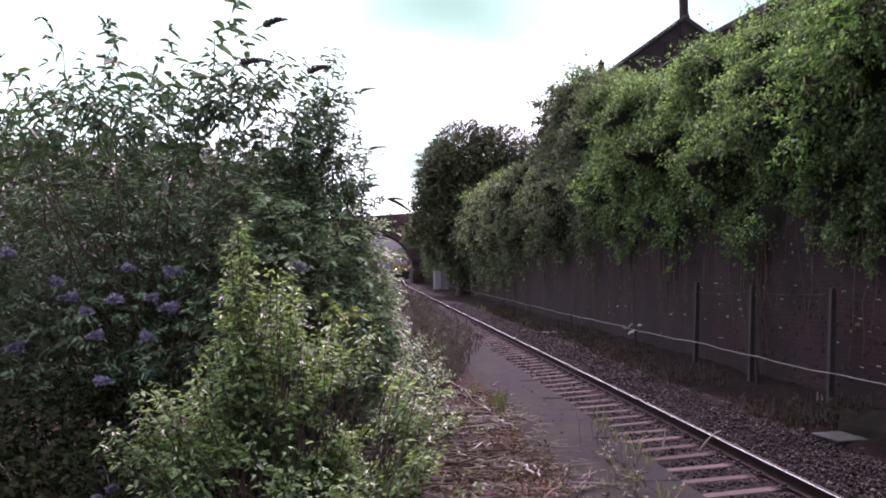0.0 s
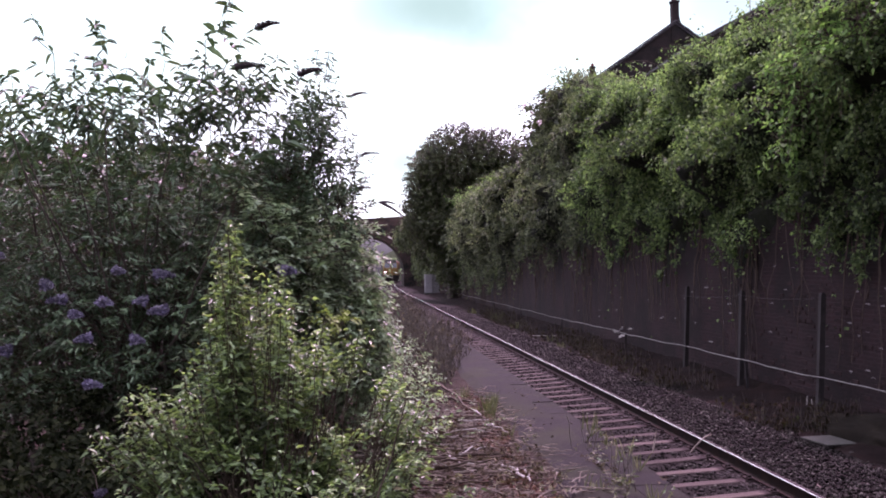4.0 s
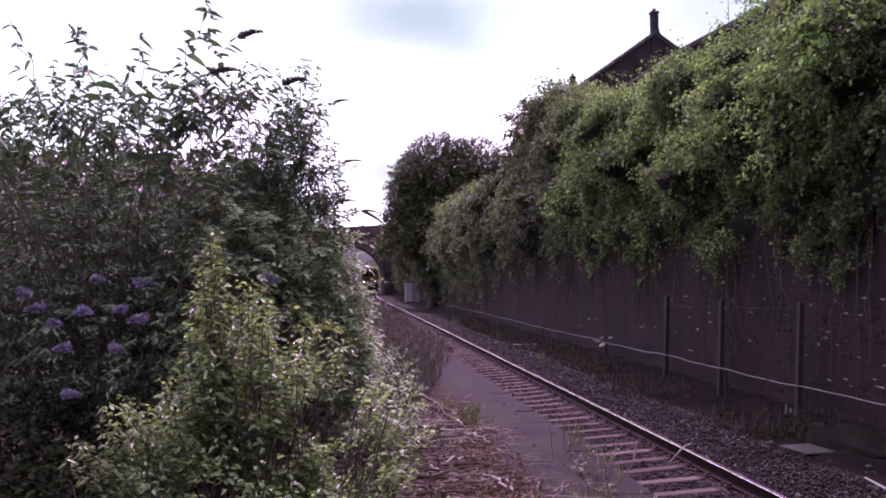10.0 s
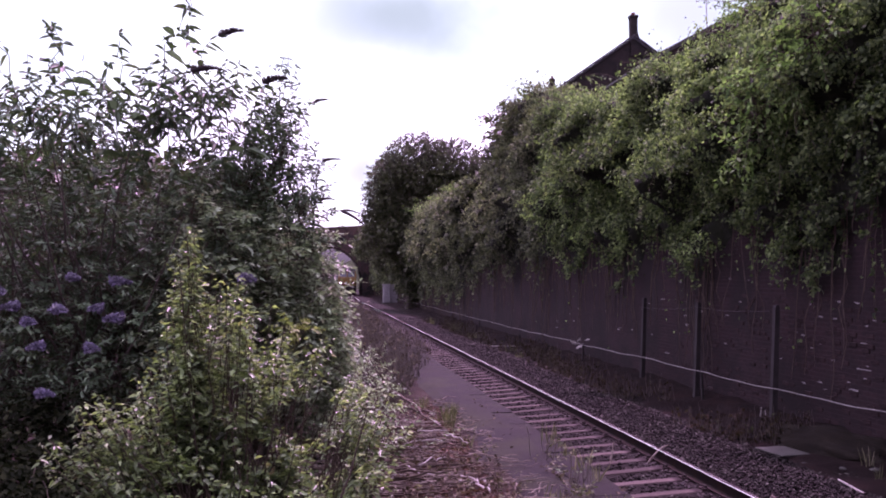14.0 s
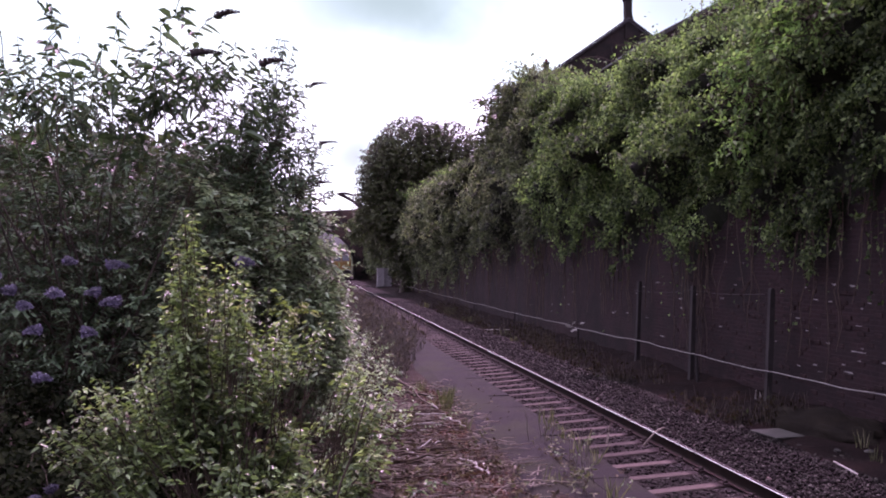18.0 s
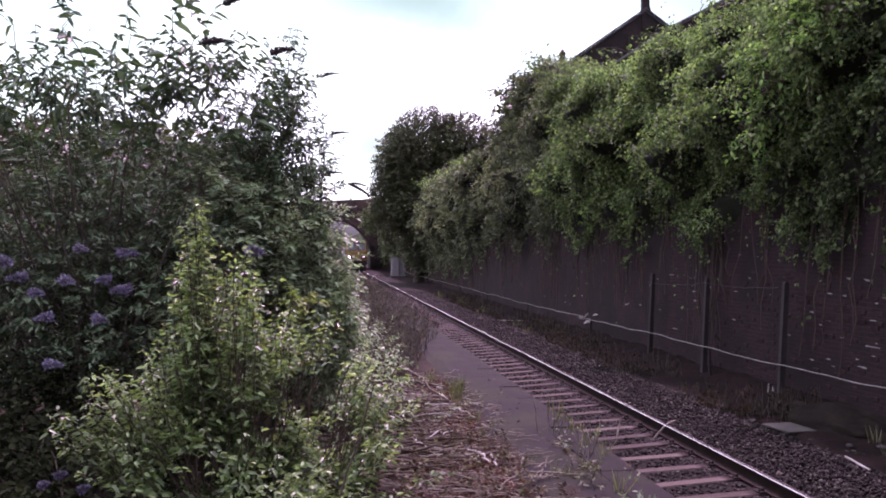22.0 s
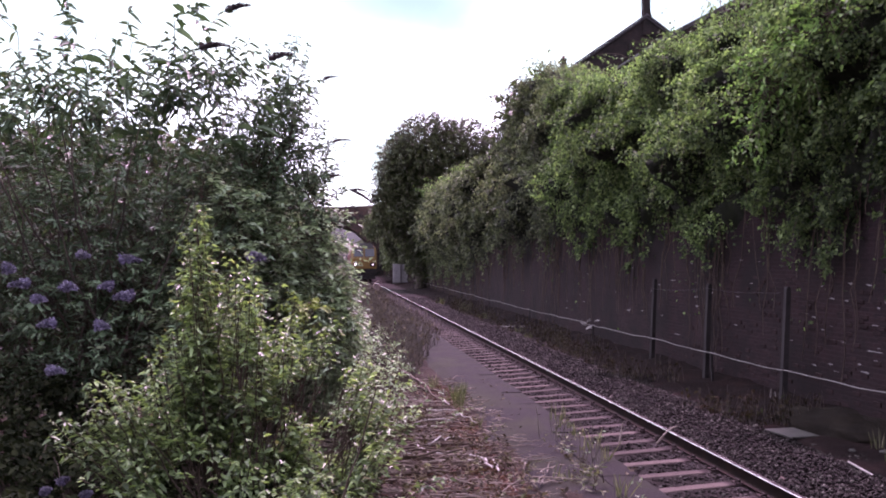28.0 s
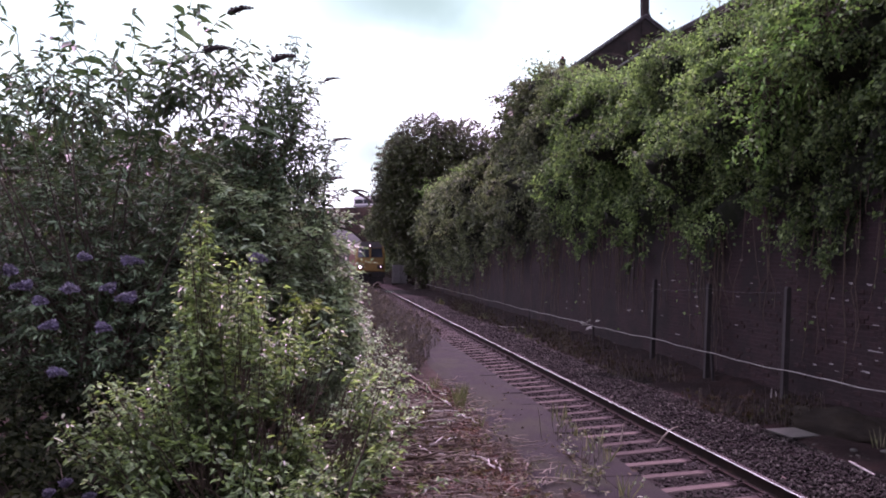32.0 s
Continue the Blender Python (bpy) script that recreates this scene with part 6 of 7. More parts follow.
def build_sallow():
    """The finer-leaved shrub that leans towards the line."""
    bush = thing("sallow_bush", "fine-leaved grey-green bush leaning towards the railway line", "bush")
    lobes = [(-0.30, 9.2, 1.75, 0.50, 0.8, 0.8, 1.2), (-0.75, 9.0, 1.5, 0.6, 0.8, 0.9, 1), (-0.10, 9.3, 1.45, 0.33, 0.7, 0.60, 1.6), (-0.02, 9.2, 1.0, 0.35, 0.7, 0.5, 1.2), (-0.05, 9.2, 1.0, 0.36, 0.7, 0.6, 1), (-0.2, 9.4, 0.8, 0.55, 0.9, 0.7, 1), (0.05, 10.0, 0.9, 0.33, 0.9, 0.6, 0.8), (0.0, 9.0, 1.5, 0.26, 0.4, 0.4, 1.1), (0.06, 9.0, 1.1, 0.25, 0.4, 0.35, 0.8), (-0.95, 8.6, 1.2, 0.5, 0.5, 0.6, 1.0), (-0.9, 8.6, 1.9, 0.4, 0.5, 0.6, 0.8)]
    rng = np.random.default_rng(101)
    n = 24
    p = np.stack([rng.uniform(-0.7, -0.1, n), 9.4 + rng.normal(0, 0.3, n), np.full(n, -0.05)], -1)
    q, _ = in_lobes(lobes, n, rng, 2.5)
    for way in arcs(p, q, 8, 0.04, rng, 0.015):
        tubes("stem", way[None], np.linspace(0.022, 0.006, 8)[None], M_BARK, bush, 6)
    foliage("leaves", lobes, 2300, 11, 0.30, 0.090, 0.19, M_FINE, bush, 102, droop=0.22, rise=0.35, shell=2.6, flat=0.45)
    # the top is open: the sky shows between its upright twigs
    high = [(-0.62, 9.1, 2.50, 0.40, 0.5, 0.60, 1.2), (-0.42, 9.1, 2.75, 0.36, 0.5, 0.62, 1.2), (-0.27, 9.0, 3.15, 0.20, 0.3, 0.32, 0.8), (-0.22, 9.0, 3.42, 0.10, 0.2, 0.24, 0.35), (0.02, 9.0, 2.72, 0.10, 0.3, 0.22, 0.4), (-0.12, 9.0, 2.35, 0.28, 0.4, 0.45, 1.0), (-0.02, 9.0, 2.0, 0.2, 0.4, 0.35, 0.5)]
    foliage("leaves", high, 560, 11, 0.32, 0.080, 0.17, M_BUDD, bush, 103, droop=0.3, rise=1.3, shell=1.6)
    for k, (x, z) in enumerate(((-0.40, 3.62), (-0.27, 3.80), (-0.21, 3.84), (-0.14, 3.76), (-0.10, 3.66), (-0.52, 3.48), (-0.70, 3.40), (-0.85, 3.30), (0.02, 3.05), (0.08, 2.78))):
        y = 9.0 + rng.normal(0, 0.2)
        shoot(bush, (x - rng.uniform(0.05, 0.25), y + 0.1, z - 0.75), (x, y, z), 400 + 3 * k, leaf=0.15, pairs=15, flower=False, bow=0.04, thick=0.009)
    # side shoots with small spent heads that point over the line
    for k, (x, z) in enumerate(((0.02, 3.42), (0.10, 2.86), (0.06, 2.50))):
        shoot(bush, (x - 0.45, 9.0, z - 0.22), (x, 8.9, z), 460 + 3 * k, leaf=0.11, pairs=9, flower=True, bow=0.05, thick=0.006, head=(0.17, 0.020))
    # a twig with a forked withered head that reaches over the line
    A, B, C, D, E, H = (np.array(v) for v in ((-0.04, 8.6, 2.36), (0.19, 8.6, 2.37), (0.25, 8.6, 2.37), (0.43, 8.6, 2.35), (0.48, 8.6, 2.24), (0.14, 8.6, 2.36)))
    tubes("twig", arcs(A[None], C[None], 8, 0.02, rng), np.linspace(0.004, 0.003, 8)[None], M_STEM, bush, 5)
    for p, q, fat in ((C, D, 0.012), (C, E, 0.016)):
        tubes("seed_head", arcs(p[None], q[None], 8, 0.08, rng, 0.01), np.array([[0.3, 0.7, 1.0, 0.9, 0.9, 0.8, 0.6, 0.2]]) * fat, M_SPENT, bush, 7, "dark withered seed head")
    L = np.array([0.10, 0.08, 0.07])
    leaves("twig_foliage", np.stack([H, H, B]), np.array([[0.1, 0, -1.0], [0.6, 0, 0.5], [0.5, 0.1, 0.6]]), L * 0.18, L, M_BUDD, bush, rng)


def build_lime_bush():
    """Many upright leafy shoots from one root; the tallest stand in the middle, the outer ones lean away."""
    bush = thing("yellow_green_bush", "yellow-green leafy young bush on the platform", "bush")
    rng = np.random.default_rng(111)
    # groups of shoots: foot, spread of the tips, height, number
    sets = (((-0.72, 6.6), (-0.84, 6.55), 0.07, 1.94, 22), ((-0.72, 6.6), (-0.66, 6.5), 0.17, 1.62, 26), ((-0.5, 6.6), (-0.40, 6.55), 0.20, 1.48, 28), ((-0.3, 6.7), (-0.10, 6.6), 0.20, 1.28, 26),
            ((-0.8, 6.5), (-1.0, 6.4), 0.13, 1.22, 19), ((-0.85, 6.4), (-1.28, 6.2), 0.13, 0.92, 24), ((-0.85, 6.3), (-1.50, 6.1), 0.12, 0.74, 20), ((-0.05, 6.8), (0.26, 6.7), 0.16, 1.02, 20),
            ((0.1, 6.8), (0.47, 6.75), 0.13, 0.86, 14), ((0.1, 6.5), (0.36, 6.3), 0.16, 0.55, 14), ((-0.6, 6.3), (-0.75, 6.0), 0.22, 0.72, 6), ((-0.7, 6.2), (-1.15, 5.9), 0.20, 0.45, 3), ((-0.3, 6.2), (-0.1, 5.9), 0.25, 0.42, 10),
            ((-0.4, 6.1), (-0.5, 5.7), 0.25, 0.36, 4), ((0.0, 6.1), (0.15, 5.7), 0.22, 0.34, 14))
    P, D, L, ways = [], [], [], []
    for foot, tip, spread, high, count in sets:
        for k in range(count):
            a = np.array([foot[0] + rng.normal(0, 0.09), foot[1] + rng.normal(0, 0.09), 0.0])
            b = np.array([tip[0] + rng.normal(0, spread), tip[1] + rng.normal(0, spread), high * rng.uniform(0.72, 1.12)])
            way = arcs(a[None], b[None], 8, -0.05, rng, 0.015)[0]
            ways.append(way)
            m = int(36 + 44 * high)
            s = np.where(rng.random(m) < 0.28, rng.uniform(0.06, 0.42, m), rng.uniform(0.25, 1.0, m) ** 0.75)
            pt = np.stack([np.interp(s * 7, np.arange(8), way[:, i]) for i in range(3)], -1)
            th = rng.uniform(0, 6.28, m)
            out = np.stack([np.cos(th), np.sin(th), rng.uniform(0.0, 0.7, m)], -1)
            # short side twigs carry most of the leaves
            reach = rng.uniform(0.0, 0.16, m) * (1.15 - s)
            P.append(pt + out * reach[:, None])
            D.append(out + rng.normal(0, 0.25, (m, 3)))
            L.append(0.075 * rng.uniform(0.55, 1.2, m) * (1.15 - 0.45 * s))
    P, D, L = np.concatenate(P), np.concatenate(D), np.concatenate(L)
    # two hollows where the dark inside shows
    hole = np.zeros(len(P), bool)
    for cx, cz, rx, rz in ((-0.02, 0.76, 0.26, 0.19), (0.14, 0.44, 0.17, 0.15), (-0.80, 0.28, 0.22, 0.14), (-0.35, 0.55, 0.12, 0.12), (-0.52, 0.95, 0.10, 0.10)):
        hole |= ((P[:, 0] - cx) / rx) ** 2 + ((P[:, 2] - cz) / rz) ** 2 < rng.uniform(0.6, 1.2, len(P))
    P, D, L = P[~hole], D[~hole], L[~hole]
    leaves("foliage", P, D, L * 0.2, L, M_LIME, bush, rng, wide=True, droop=0.45)
    for way in ways:
        tubes("stem", way[None], np.linspace(0.006, 0.002, 8)[None], M_STEM, bush, 4)
    # one sprig has turned yellow
    foliage("sprig", [(-0.12, 7.6, 1.32, 0.10, 0.10, 0.10, 1.0)], 14, 9, 0.14, 0.07, 0.2, M_YELLEAF, bush, 118, flat=0.6)
    # a bare leaning stem at its edge
    way = arcs(np.array([[-0.02, 5.45, 0.0]]), np.array([[0.33, 5.45, 0.98]]), 8, -0.10, rng, 0.012)
    tubes("bare_stem", way, np.linspace(0.011, 0.004, 8)[None], M_STEM, bush, 6, "bare reddish stem")


def build_shade_cover():
    # Added leaf cover: deep shade below the buddleia is put into its colour.
    bush = thing("bramble", "added low dark leaves that stand in for deep shade under the buddleia", "bramble")
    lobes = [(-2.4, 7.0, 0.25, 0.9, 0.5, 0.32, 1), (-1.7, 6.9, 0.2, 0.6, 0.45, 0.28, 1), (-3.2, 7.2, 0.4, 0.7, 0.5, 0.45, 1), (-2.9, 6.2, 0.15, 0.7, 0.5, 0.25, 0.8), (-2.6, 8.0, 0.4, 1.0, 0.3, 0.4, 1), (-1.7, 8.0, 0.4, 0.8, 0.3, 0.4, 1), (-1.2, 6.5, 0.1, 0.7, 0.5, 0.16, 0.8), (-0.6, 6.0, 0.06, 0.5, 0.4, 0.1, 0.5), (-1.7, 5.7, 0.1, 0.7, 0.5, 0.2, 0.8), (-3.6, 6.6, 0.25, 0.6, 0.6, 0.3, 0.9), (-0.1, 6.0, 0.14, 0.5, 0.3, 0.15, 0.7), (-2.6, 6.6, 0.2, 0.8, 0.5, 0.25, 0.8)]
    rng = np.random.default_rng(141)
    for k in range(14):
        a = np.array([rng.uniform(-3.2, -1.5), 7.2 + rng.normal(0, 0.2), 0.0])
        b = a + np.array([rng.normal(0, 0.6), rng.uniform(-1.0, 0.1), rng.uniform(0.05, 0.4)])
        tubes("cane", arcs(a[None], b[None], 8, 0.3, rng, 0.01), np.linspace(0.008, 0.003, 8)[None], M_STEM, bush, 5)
    foliage("foliage", lobes, 1500, 9, 0.26, 0.07, 0.3, M_SHADE_LEAF, bush, 142, droop=0.3, rise=0.4, stems=False)


def build_weeds():
    rng = np.random.default_rng(121)
    # dead stalks along the platform edge
    n = 2600
    y = 12.2 + 38 * rng.random(n) ** 1.6
    lo, hi = 0.25 + 0 * y, np.minimum(2.45, 1.1 + (y - 12.2) * 0.19)
    x = lo + (hi - lo) * rng.random(n)
    h = rng.uniform(0.25, 0.85, n) * np.where(x < 1.5, 1, 0.75)
    p = np.stack([x, y, np.full(n, -0.03)], -1)
    q = p + np.stack([rng.normal(0, 0.07, n), rng.normal(0, 0.07, n), h], -1)
    weed = thing("dead_weeds", "tangle of dry brown weed stalks along the platform", "weeds", kind="stuff")
    tubes("stalk_growth", arcs(p, q, 5, 0.0, rng, 0.03), np.linspace(0.005, 0.0018, 5)[None].repeat(n, 0) * (1 + y * 0.02)[:, None], M_DRY, weed, 3)
    m = 7000
    k = rng.integers(0, n, m)
    s = rng.random(m)[:, None] ** 0.7
    P = p[k] + (q - p)[k] * s
    L = rng.uniform(0.025, 0.07, m) * (1 + y[k] * 0.015)
    leaves("dry_foliage", P, rng.normal(0, 1, (m, 3)) + [0, 0, 0.3], L * 0.25, L, M_DEADLEAF, weed, rng, wide=False)
    g = thing("green_weeds", "low green weeds among dry stalks beside the bush", "weeds", kind="stuff")
    foliage("weeds", [(0.45, 9.6, 0.35, 0.45, 1.6, 0.4, 1), (0.6, 13, 0.3, 0.5, 2.5, 0.5, 1), (2.3, 8.3, -0.08, 0.2, 0.9, 0.08, 0.35), (2.2, 6.6, -0.05, 0.25, 0.7, 0.08, 0.3), (0.35, 7.9, 0.25, 0.3, 0.7, 0.3, 0.7), (0.4, 18, 0.4, 0.6, 4, 0.6, 0.7), (1.0, 9.9, 0.1, 0.5, 0.6, 0.15, 0.3)], 620, 8, 0.3, 0.06, 0.2, M_FINE, g, 122, rise=0.9, floor=-0.12)
    # yellowing weeds with tall bare stalks in the cracks of the edge stones
    edge = thing("edge_weeds", "yellowing weeds with bare stalks in the platform edge", "weeds", kind="stuff")
    foliage("foliage", [(2.27, 8.45, 0.10, 0.10, 0.40, 0.16, 1), (2.10, 7.5, 0.05, 0.12, 0.40, 0.10, 1), (2.05, 6.9, 0.03, 0.14, 0.35, 0.08, 1), (1.72, 7.2, 0.02, 0.12, 0.3, 0.05, 0.5)], 40, 6, 0.13, 0.05, 0.2, M_GRASS, edge, 125, rise=0.9, floor=-0.05, flat=0.7)
    n = 16
    p = np.stack([rng.normal(2.22, 0.07, n), rng.uniform(7.0, 9.0, n), np.full(n, -0.02)], -1)
    q = p + np.stack([rng.normal(0.03, 0.05, n), rng.normal(0, 0.05, n), rng.uniform(0.14, 0.42, n)], -1)
    tubes("stalk_growth", arcs(p, q, 6, 0.03, rng, 0.02), np.linspace(0.006, 0.003, 6)[None].repeat(n, 0), M_DRY, edge, 5)
    # fallen twigs and leaf litter on the earth
    lit = thing("twig_litter", "bleached fallen twigs strewn over bare earth", "twigs", kind="stuff")
    n = 950
    x, y = rng.uniform(-0.3, 1.95, n), 4.6 + 8.5 * rng.random(n)
    ln = rng.uniform(0.03, 0.2, n) + 0.28 * rng.random(n) ** 4
    th = rng.normal(0, 0.7, n)
    half = np.stack([np.cos(th), np.sin(th), rng.normal(0, 0.08, n)], -1) * (ln / 2)[:, None]
    c = np.stack([x, y, np.full(n, 0.025) + rng.exponential(0.012, n)], -1)
    tubes("twig_layer", arcs(c - half, c + half, 5, 0.0, rng, 0.04), np.linspace(0.0065, 0.003, 5)[None].repeat(n, 0) * rng.uniform(0.5, 1.3, n)[:, None], M_TWIG, lit, 5)
    n = 260
    x, y = rng.uniform(-0.2, 1.45, n), 4.8 + 6.4 * rng.random(n)
    ln = rng.uniform(0.3, 0.8, n)
    th = rng.normal(0.02, 0.2, n)
    half = np.stack([np.cos(th), np.sin(th), rng.normal(0.02, 0.05, n)], -1) * (ln / 2)[:, None]
    c = np.stack([x, y, np.full(n, 0.04) + rng.exponential(0.02, n)], -1)
    tubes("stick_layer", arcs(c - half, c + half, 7, 0.0, rng, 0.035), np.linspace(0.007, 0.003, 7)[None].repeat(n, 0) * rng.uniform(0.6, 1.3, n)[:, None], M_TWIG, lit, 5)
    # long dark fallen stems, all much the same way
    n = 60
    x, y = rng.uniform(0.25, 1.15, n), 7.2 + 3.2 * rng.random(n)
    ln = rng.uniform(0.4, 1.0, n)
    th = rng.normal(0.0, 0.10, n)
    half = np.stack([np.cos(th), np.sin(th), rng.normal(0.0, 0.02, n)], -1) * (ln / 2)[:, None]
    c = np.stack([x, y, 0.055 + rng.exponential(0.02, n)], -1)
    tubes("stalk_layer", arcs(c - half, c + half, 7, 0.0, rng, 0.02), np.linspace(0.013, 0.006, 7)[None].repeat(n, 0) * rng.uniform(0.6, 1.2, n)[:, None], M_STEM, lit, 5)
    m = 9000
    P = np.stack([rng.uniform(-2.5, 2.4, m), 4.2 + 9 * rng.random(m), np.full(m, 0.015)], -1)
    on_strip = P[:, 0] > 1.5 + 0.1 * np.clip(P[:, 1] - 7.3, 0, 3.5)
    P = P[~on_strip | (rng.random(m) < 0.1)]
    m = len(P)
    P[:, 2] = np.where(P[:, 0] > 1.5, np.where(P[:, 1] > 9.1, 0.033, -0.005), P[:, 2])
    L = rng.uniform(0.02, 0.06, m)
    leaves("leaf_litter", P, np.stack([rng.normal(0, 1, m), rng.normal(0, 1, m), rng.normal(0.1, 0.2, m)], -1), L * 0.3, L, M_DEADLEAF, lit, rng, wide=False)
    # drifts of russet dead leaves along the worn strip
    m = 5200
    y = 5.2 + 7.5 * rng.random(m)
    x = 1.45 + 0.05 * np.clip(y - 7.3, 0, 3.5) - rng.exponential(0.22, m) + 0.12 * ripple(y * 2.1, y * 0.7, 2.0)
    low = rng.random(m) < 0.3
    x, y = np.where(low, rng.uniform(-0.2, 1.6, m), x), np.where(low, 5.0 + 2.6 * rng.random(m), y)
    L = rng.uniform(0.02, 0.055, m)
    leaves("russet_litter", np.stack([x, y, 0.02 + rng.exponential(0.012, m)], -1), rng.normal(0, 1, (m, 3)) * [1, 1, 0.3], L * 0.32, L, M_REDLEAF, lit, rng, wide=False)
    # dead fronds and small green sprouts among the litter
    foliage("dead_fronds", [(0.9, 7.6, 0.05, 0.9, 1.8, 0.06, 1), (1.5, 6.0, 0.04, 0.5, 1.0, 0.05, 0.6), (0.5, 9.4, 0.08, 0.6, 1.0, 0.1, 0.7), (2.2, 7.4, -0.06, 0.25, 1.2, 0.05, 0.4)], 520, 8, 0.2, 0.055, 0.24, M_DEADLEAF, lit, 123, rise=0.25, floor=-0.12, twig_r=0.003)
    foliage("sprouts", [(0.9, 7.2, 0.03, 0.9, 2.0, 0.04, 1), (2.2, 7.6, -0.07, 0.25, 1.4, 0.05, 0.7), (1.6, 9.5, 0.02, 0.3, 1.2, 0.05, 0.4)], 150, 6, 0.13, 0.04, 0.25, M_GRASS, lit, 124, rise=0.9, floor=-0.12, twig_r=0.002)
    # the longer fallen branch and two pale sticks
    br = thing("fallen_branch", "bare fallen branch lying among weeds", "branch")
    way = arcs(np.array([[0.95, 12.3, 0.33], [1.10, 11.4, 0.16], [1.25, 11.0, 0.08]]), np.array([[1.47, 10.45, 0.05], [1.48, 10.9, 0.16], [1.15, 10.7, 0.02]]), 8, 0.0, rng, 0.015)
    tubes("bough", way, np.linspace(0.022, 0.009, 8)[None].repeat(3, 0), M_STEM, br, 6)
    for x, y, ln, rz in ((1.47, 9.56, 0.66, 166), (0.88, 8.05, 0.46, 171), (0.57, 7.69, 0.45, 86), (1.12, 8.44, 0.42, 52), (1.40, 7.4, 0.38, 3), (1.31, 7.56, 0.52, 168), (1.25, 10.05, 0.44, 88), (0.97, 9.13, 0.34, 88), (1.40, 10.7, 0.55, 172), (1.04, 9.38, 0.58, 91), (0.82, 7.84, 0.42, 89), (1.28, 7.46, 0.42, 160)):
        a = radians(rz)
        hv = np.array([math.sin(a), math.cos(a), 0.03]) * ln / 2
        cc = np.array([x, y, 0.085])
        ob = tubes("pale_twig", arcs((cc - hv)[None], (cc + hv)[None], 7, 0.03, rng, 0.03), np.linspace(0.0085, 0.004, 7)[None], M_PALE, None, 6)
        tagged(ob, "bleached bare stick lying on the earth", "stick", "sticks on the platform")


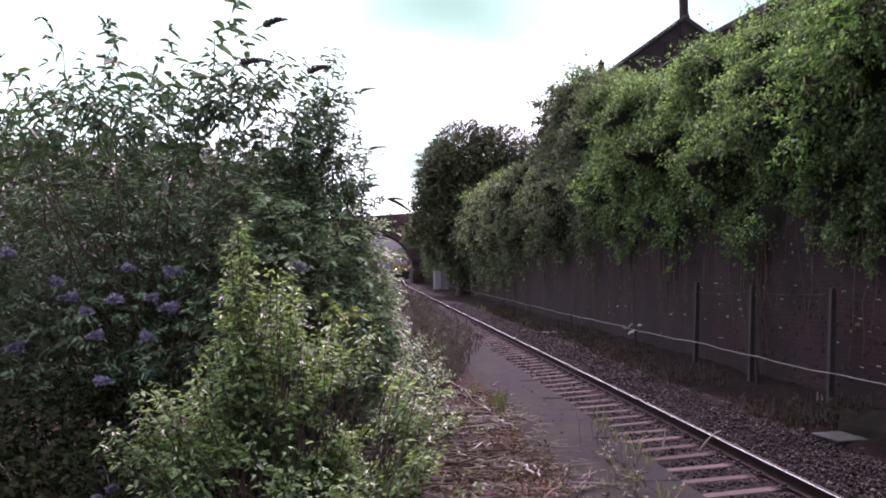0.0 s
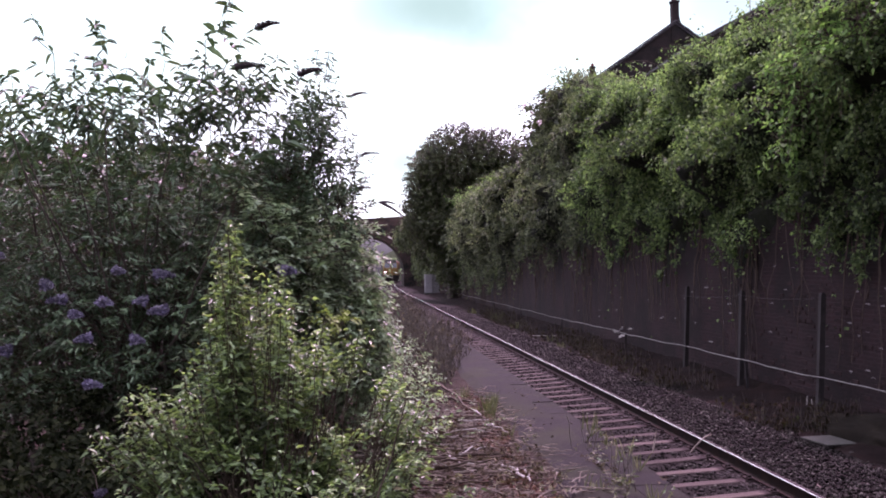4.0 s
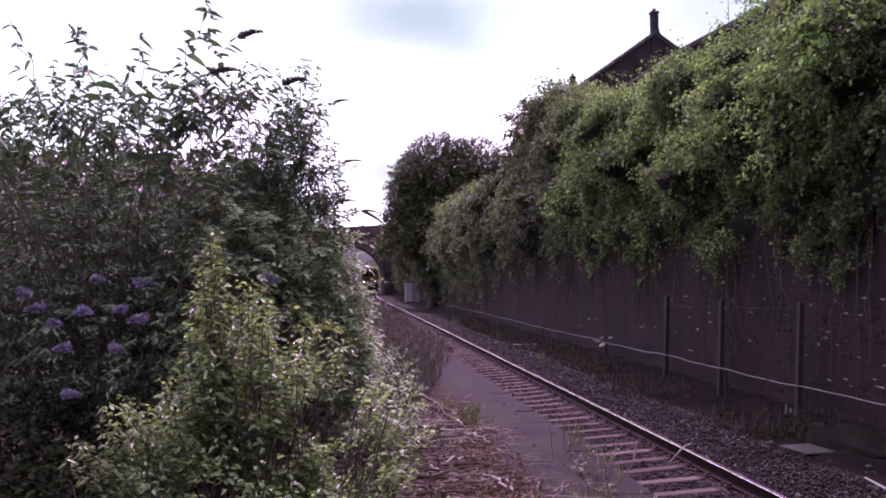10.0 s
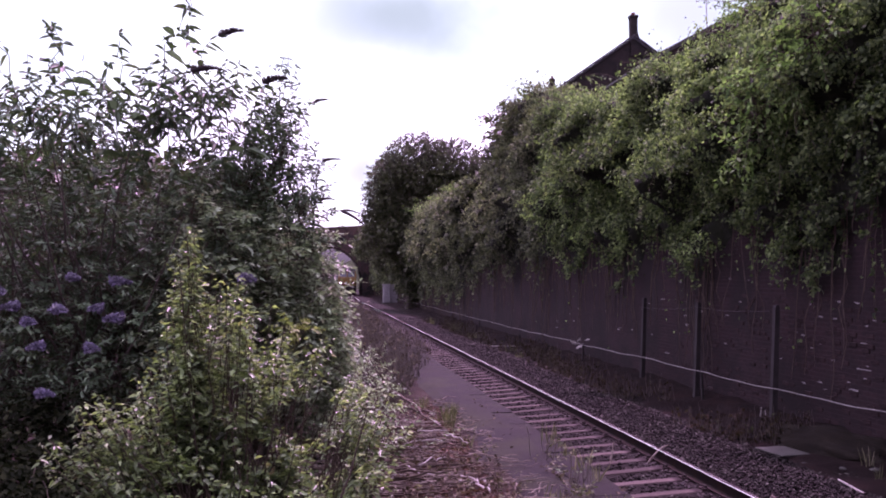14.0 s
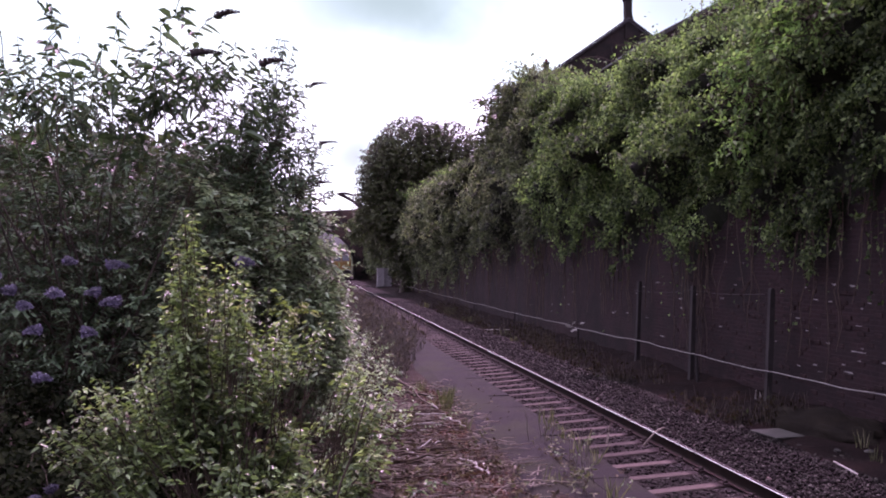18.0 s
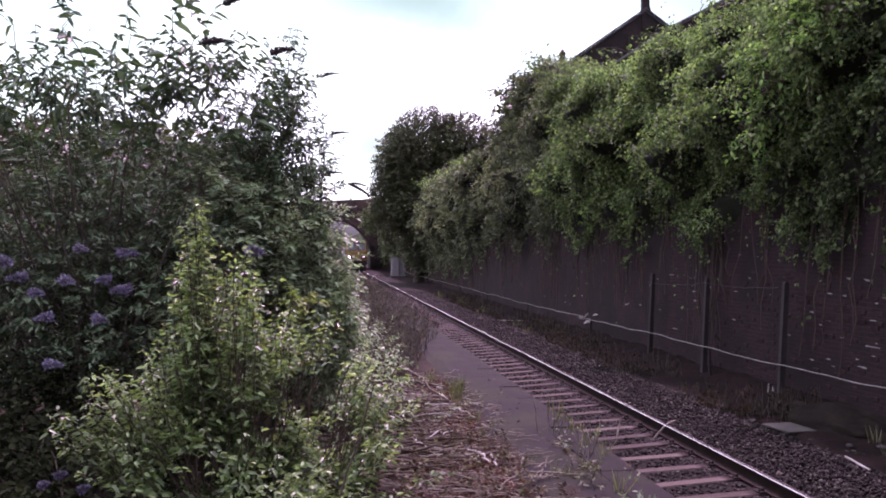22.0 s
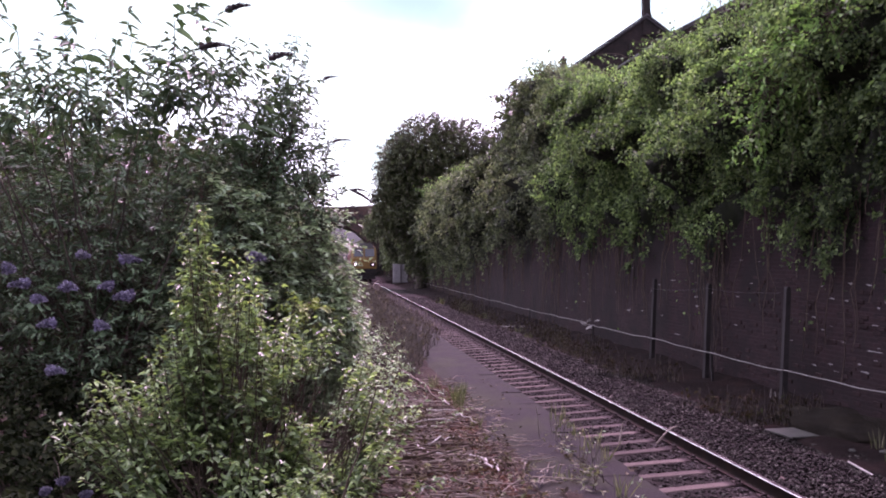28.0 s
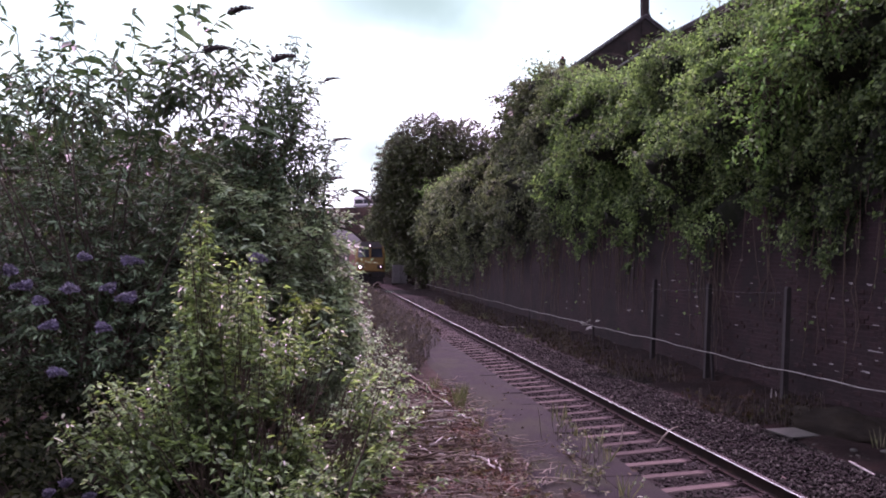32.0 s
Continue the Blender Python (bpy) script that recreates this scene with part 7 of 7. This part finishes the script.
def build_grass():
    rng = np.random.default_rng(131)
    tufts = [(2.48, 9.65, 16, 0.30), (2.45, 9.3, 9, 0.22), (2.46, 8.9, 9, 0.24), (2.42, 8.2, 14, 0.30), (2.4, 7.7, 10, 0.26), (1.57, 10.7, 46, 0.36), (1.60, 10.9, 40, 0.38), (1.44, 12.3, 16, 0.30), (1.60, 9.4, 14, 0.22), (2.2, 6.6, 16, 0.24), (1.9, 7.2, 12, 0.2),
             (5.6, 24, 10, 0.2), (6.7, 30, 14, 0.3), (7.1, 33, 16, 0.35), (7.7, 12.2, 14, 0.36), (7.4, 11.4, 10, 0.3), (6.9, 40, 24, 0.45), (7.0, 46, 30, 0.6), (6.6, 52, 30, 0.6)]
    g = thing("grass", "tufts of thin yellowing grass beside the line and platform", "grass", kind="stuff")
    for k, (x, y, n, h) in enumerate(tufts):
        zb = 0.0 if x < 2.6 else -0.93
        p = np.stack([x + rng.normal(0, 0.025 + 0.002 * y, n), y + rng.normal(0, 0.03 + 0.002 * y, n), np.full(n, zb - 0.02)], -1)
        D = np.stack([rng.normal(0, 0.2, n), rng.normal(0, 0.2, n), np.ones(n)], -1)
        L = h * rng.uniform(0.5, 1.15, n)
        leaves("grass_tuft", p, D, np.full(n, 0.0028 + 0.00022 * y), L, M_GRASS, g, rng, wide=True, droop=0.15)
    # russet weeds on the far side of the line
    w = thing("lineside_weeds", "russet dying weeds on the cess", "weeds", kind="stuff")
    n = 2400
    y = 14 + 40 * rng.random(n) ** 1.3
    x = 6.3 + rng.random(n) * 1.7
    clump = ripple(x * 1.2, y * 0.5, 3.0) > 0.1
    x, y = x[clump], y[clump]
    n = len(x)
    p = np.stack([x, y, np.full(n, -0.97)], -1)
    q = p + np.stack([rng.normal(0, 0.08, n), rng.normal(0, 0.08, n), rng.uniform(0.1, 0.6, n)], -1)
    tubes("stalk_growth", arcs(p, q, 4, 0.0, rng, 0.03), np.linspace(0.006, 0.002, 4)[None].repeat(n, 0) * (1 + y * 0.02)[:, None], M_DRY, w, 3)
    m = n * 8
    k = rng.integers(0, n, m)
    P = p[k] + (q - p)[k] * rng.random(m)[:, None]
    L = rng.uniform(0.03, 0.08, m) * (1 + y[k] * 0.012)
    leaves("weed_foliage", P, rng.normal(0, 1, (m, 3)), L * 0.28, L, M_RUSSET, w, rng, wide=False)
    # a pale stem arching over the far rail
    for a, b, c in (((4.72, 12.75, -0.88), (5.02, 12.75, -0.64), 0.12), ((4.22, 12.9, -0.88), (4.30, 13.0, -0.62), 0.05), ((2.30, 46.0, 0.0), (2.85, 46.0, 0.5), 0.35), ((2.35, 46.5, 0.0), (2.2, 46.2, 0.62), 0.05)):
        ob = tubes("dry_weed", arcs(np.array([a]), np.array([b]), 8, c, rng, 0.01), np.linspace(0.012, 0.007, 8)[None] * (1 + a[1] * 0.02), M_TWIG, None, 6)
        tagged(ob, "bleached dry weed growing between the sleepers", "weed", "dry weeds in the track")


build_ivy()
build_trails()
build_bank_shrubs()
build_trees()
build_buddleia()
build_sallow()
build_lime_bush()
build_shade_cover()
build_weeds()
build_grass()


# ---- what moves ----
def motions():
    # the locomotive draws slowly nearer: seconds and metres from the platform's viewpoint
    way = [(0, 168), (3, 161), (6, 153.5), (9, 146), (13, 136), (17, 128.5), (20, 122), (22, 116.5), (24, 109.5), (25.5, 105), (28, 96), (30, 89.5), (31, 86), (32, 82)]
    ts = [0.5 * k for k in range(65)]
    ds = np.interp(ts, [a for a, _ in way], [b for _, b in way])
    walk(LOCO, [(t, pose(LINE_X + bend(d), d, RAIL_Z, 0, 0, -math.degrees(math.atan2(bend(d + 12) - bend(d), 12)))) for t, d in zip(ts, ds)])
    ts = [0.2 * k for k in range(161)]
    ds = np.interp(ts, [a for a, _ in way], [b for _, b in way])
    for w in WHEELS:
        x, y, z = w.location
        walk(w, [(t, pose(x, y, z, math.degrees((168 - d) / 0.53))) for t, d in zip(ts, ds)])
    # the long shoots nod in a light wind
    for ob, seed in SWAYING:
        rng = np.random.default_rng(seed)
        f, g, a = rng.uniform(0.22, 0.34), rng.uniform(0.5, 0.8), rng.uniform(0.8, 1.7)
        p, q = rng.uniform(0, 6.28, 2)
        x, y, z = ob.location
        rows = []
        for k in range(81):
            t = 0.4 * k
            s = a * (math.sin(6.28 * f * t + p) + 0.5 * math.sin(6.28 * g * t + q))
            rows.append((t, pose(x, y, z, 0.6 * s, s, 0.3 * s)))
        walk(ob, rows)
    # the bus crosses the bridge near the end
    rows = []
    for t, x in ((0, -87.3), (16, -38.5), (32, 10.3)):
        rows.append((t, pose(x, 138.5, crown(x) - 0.75, 0, -2.98, 0)))
    walk(BUS, rows)


motions()
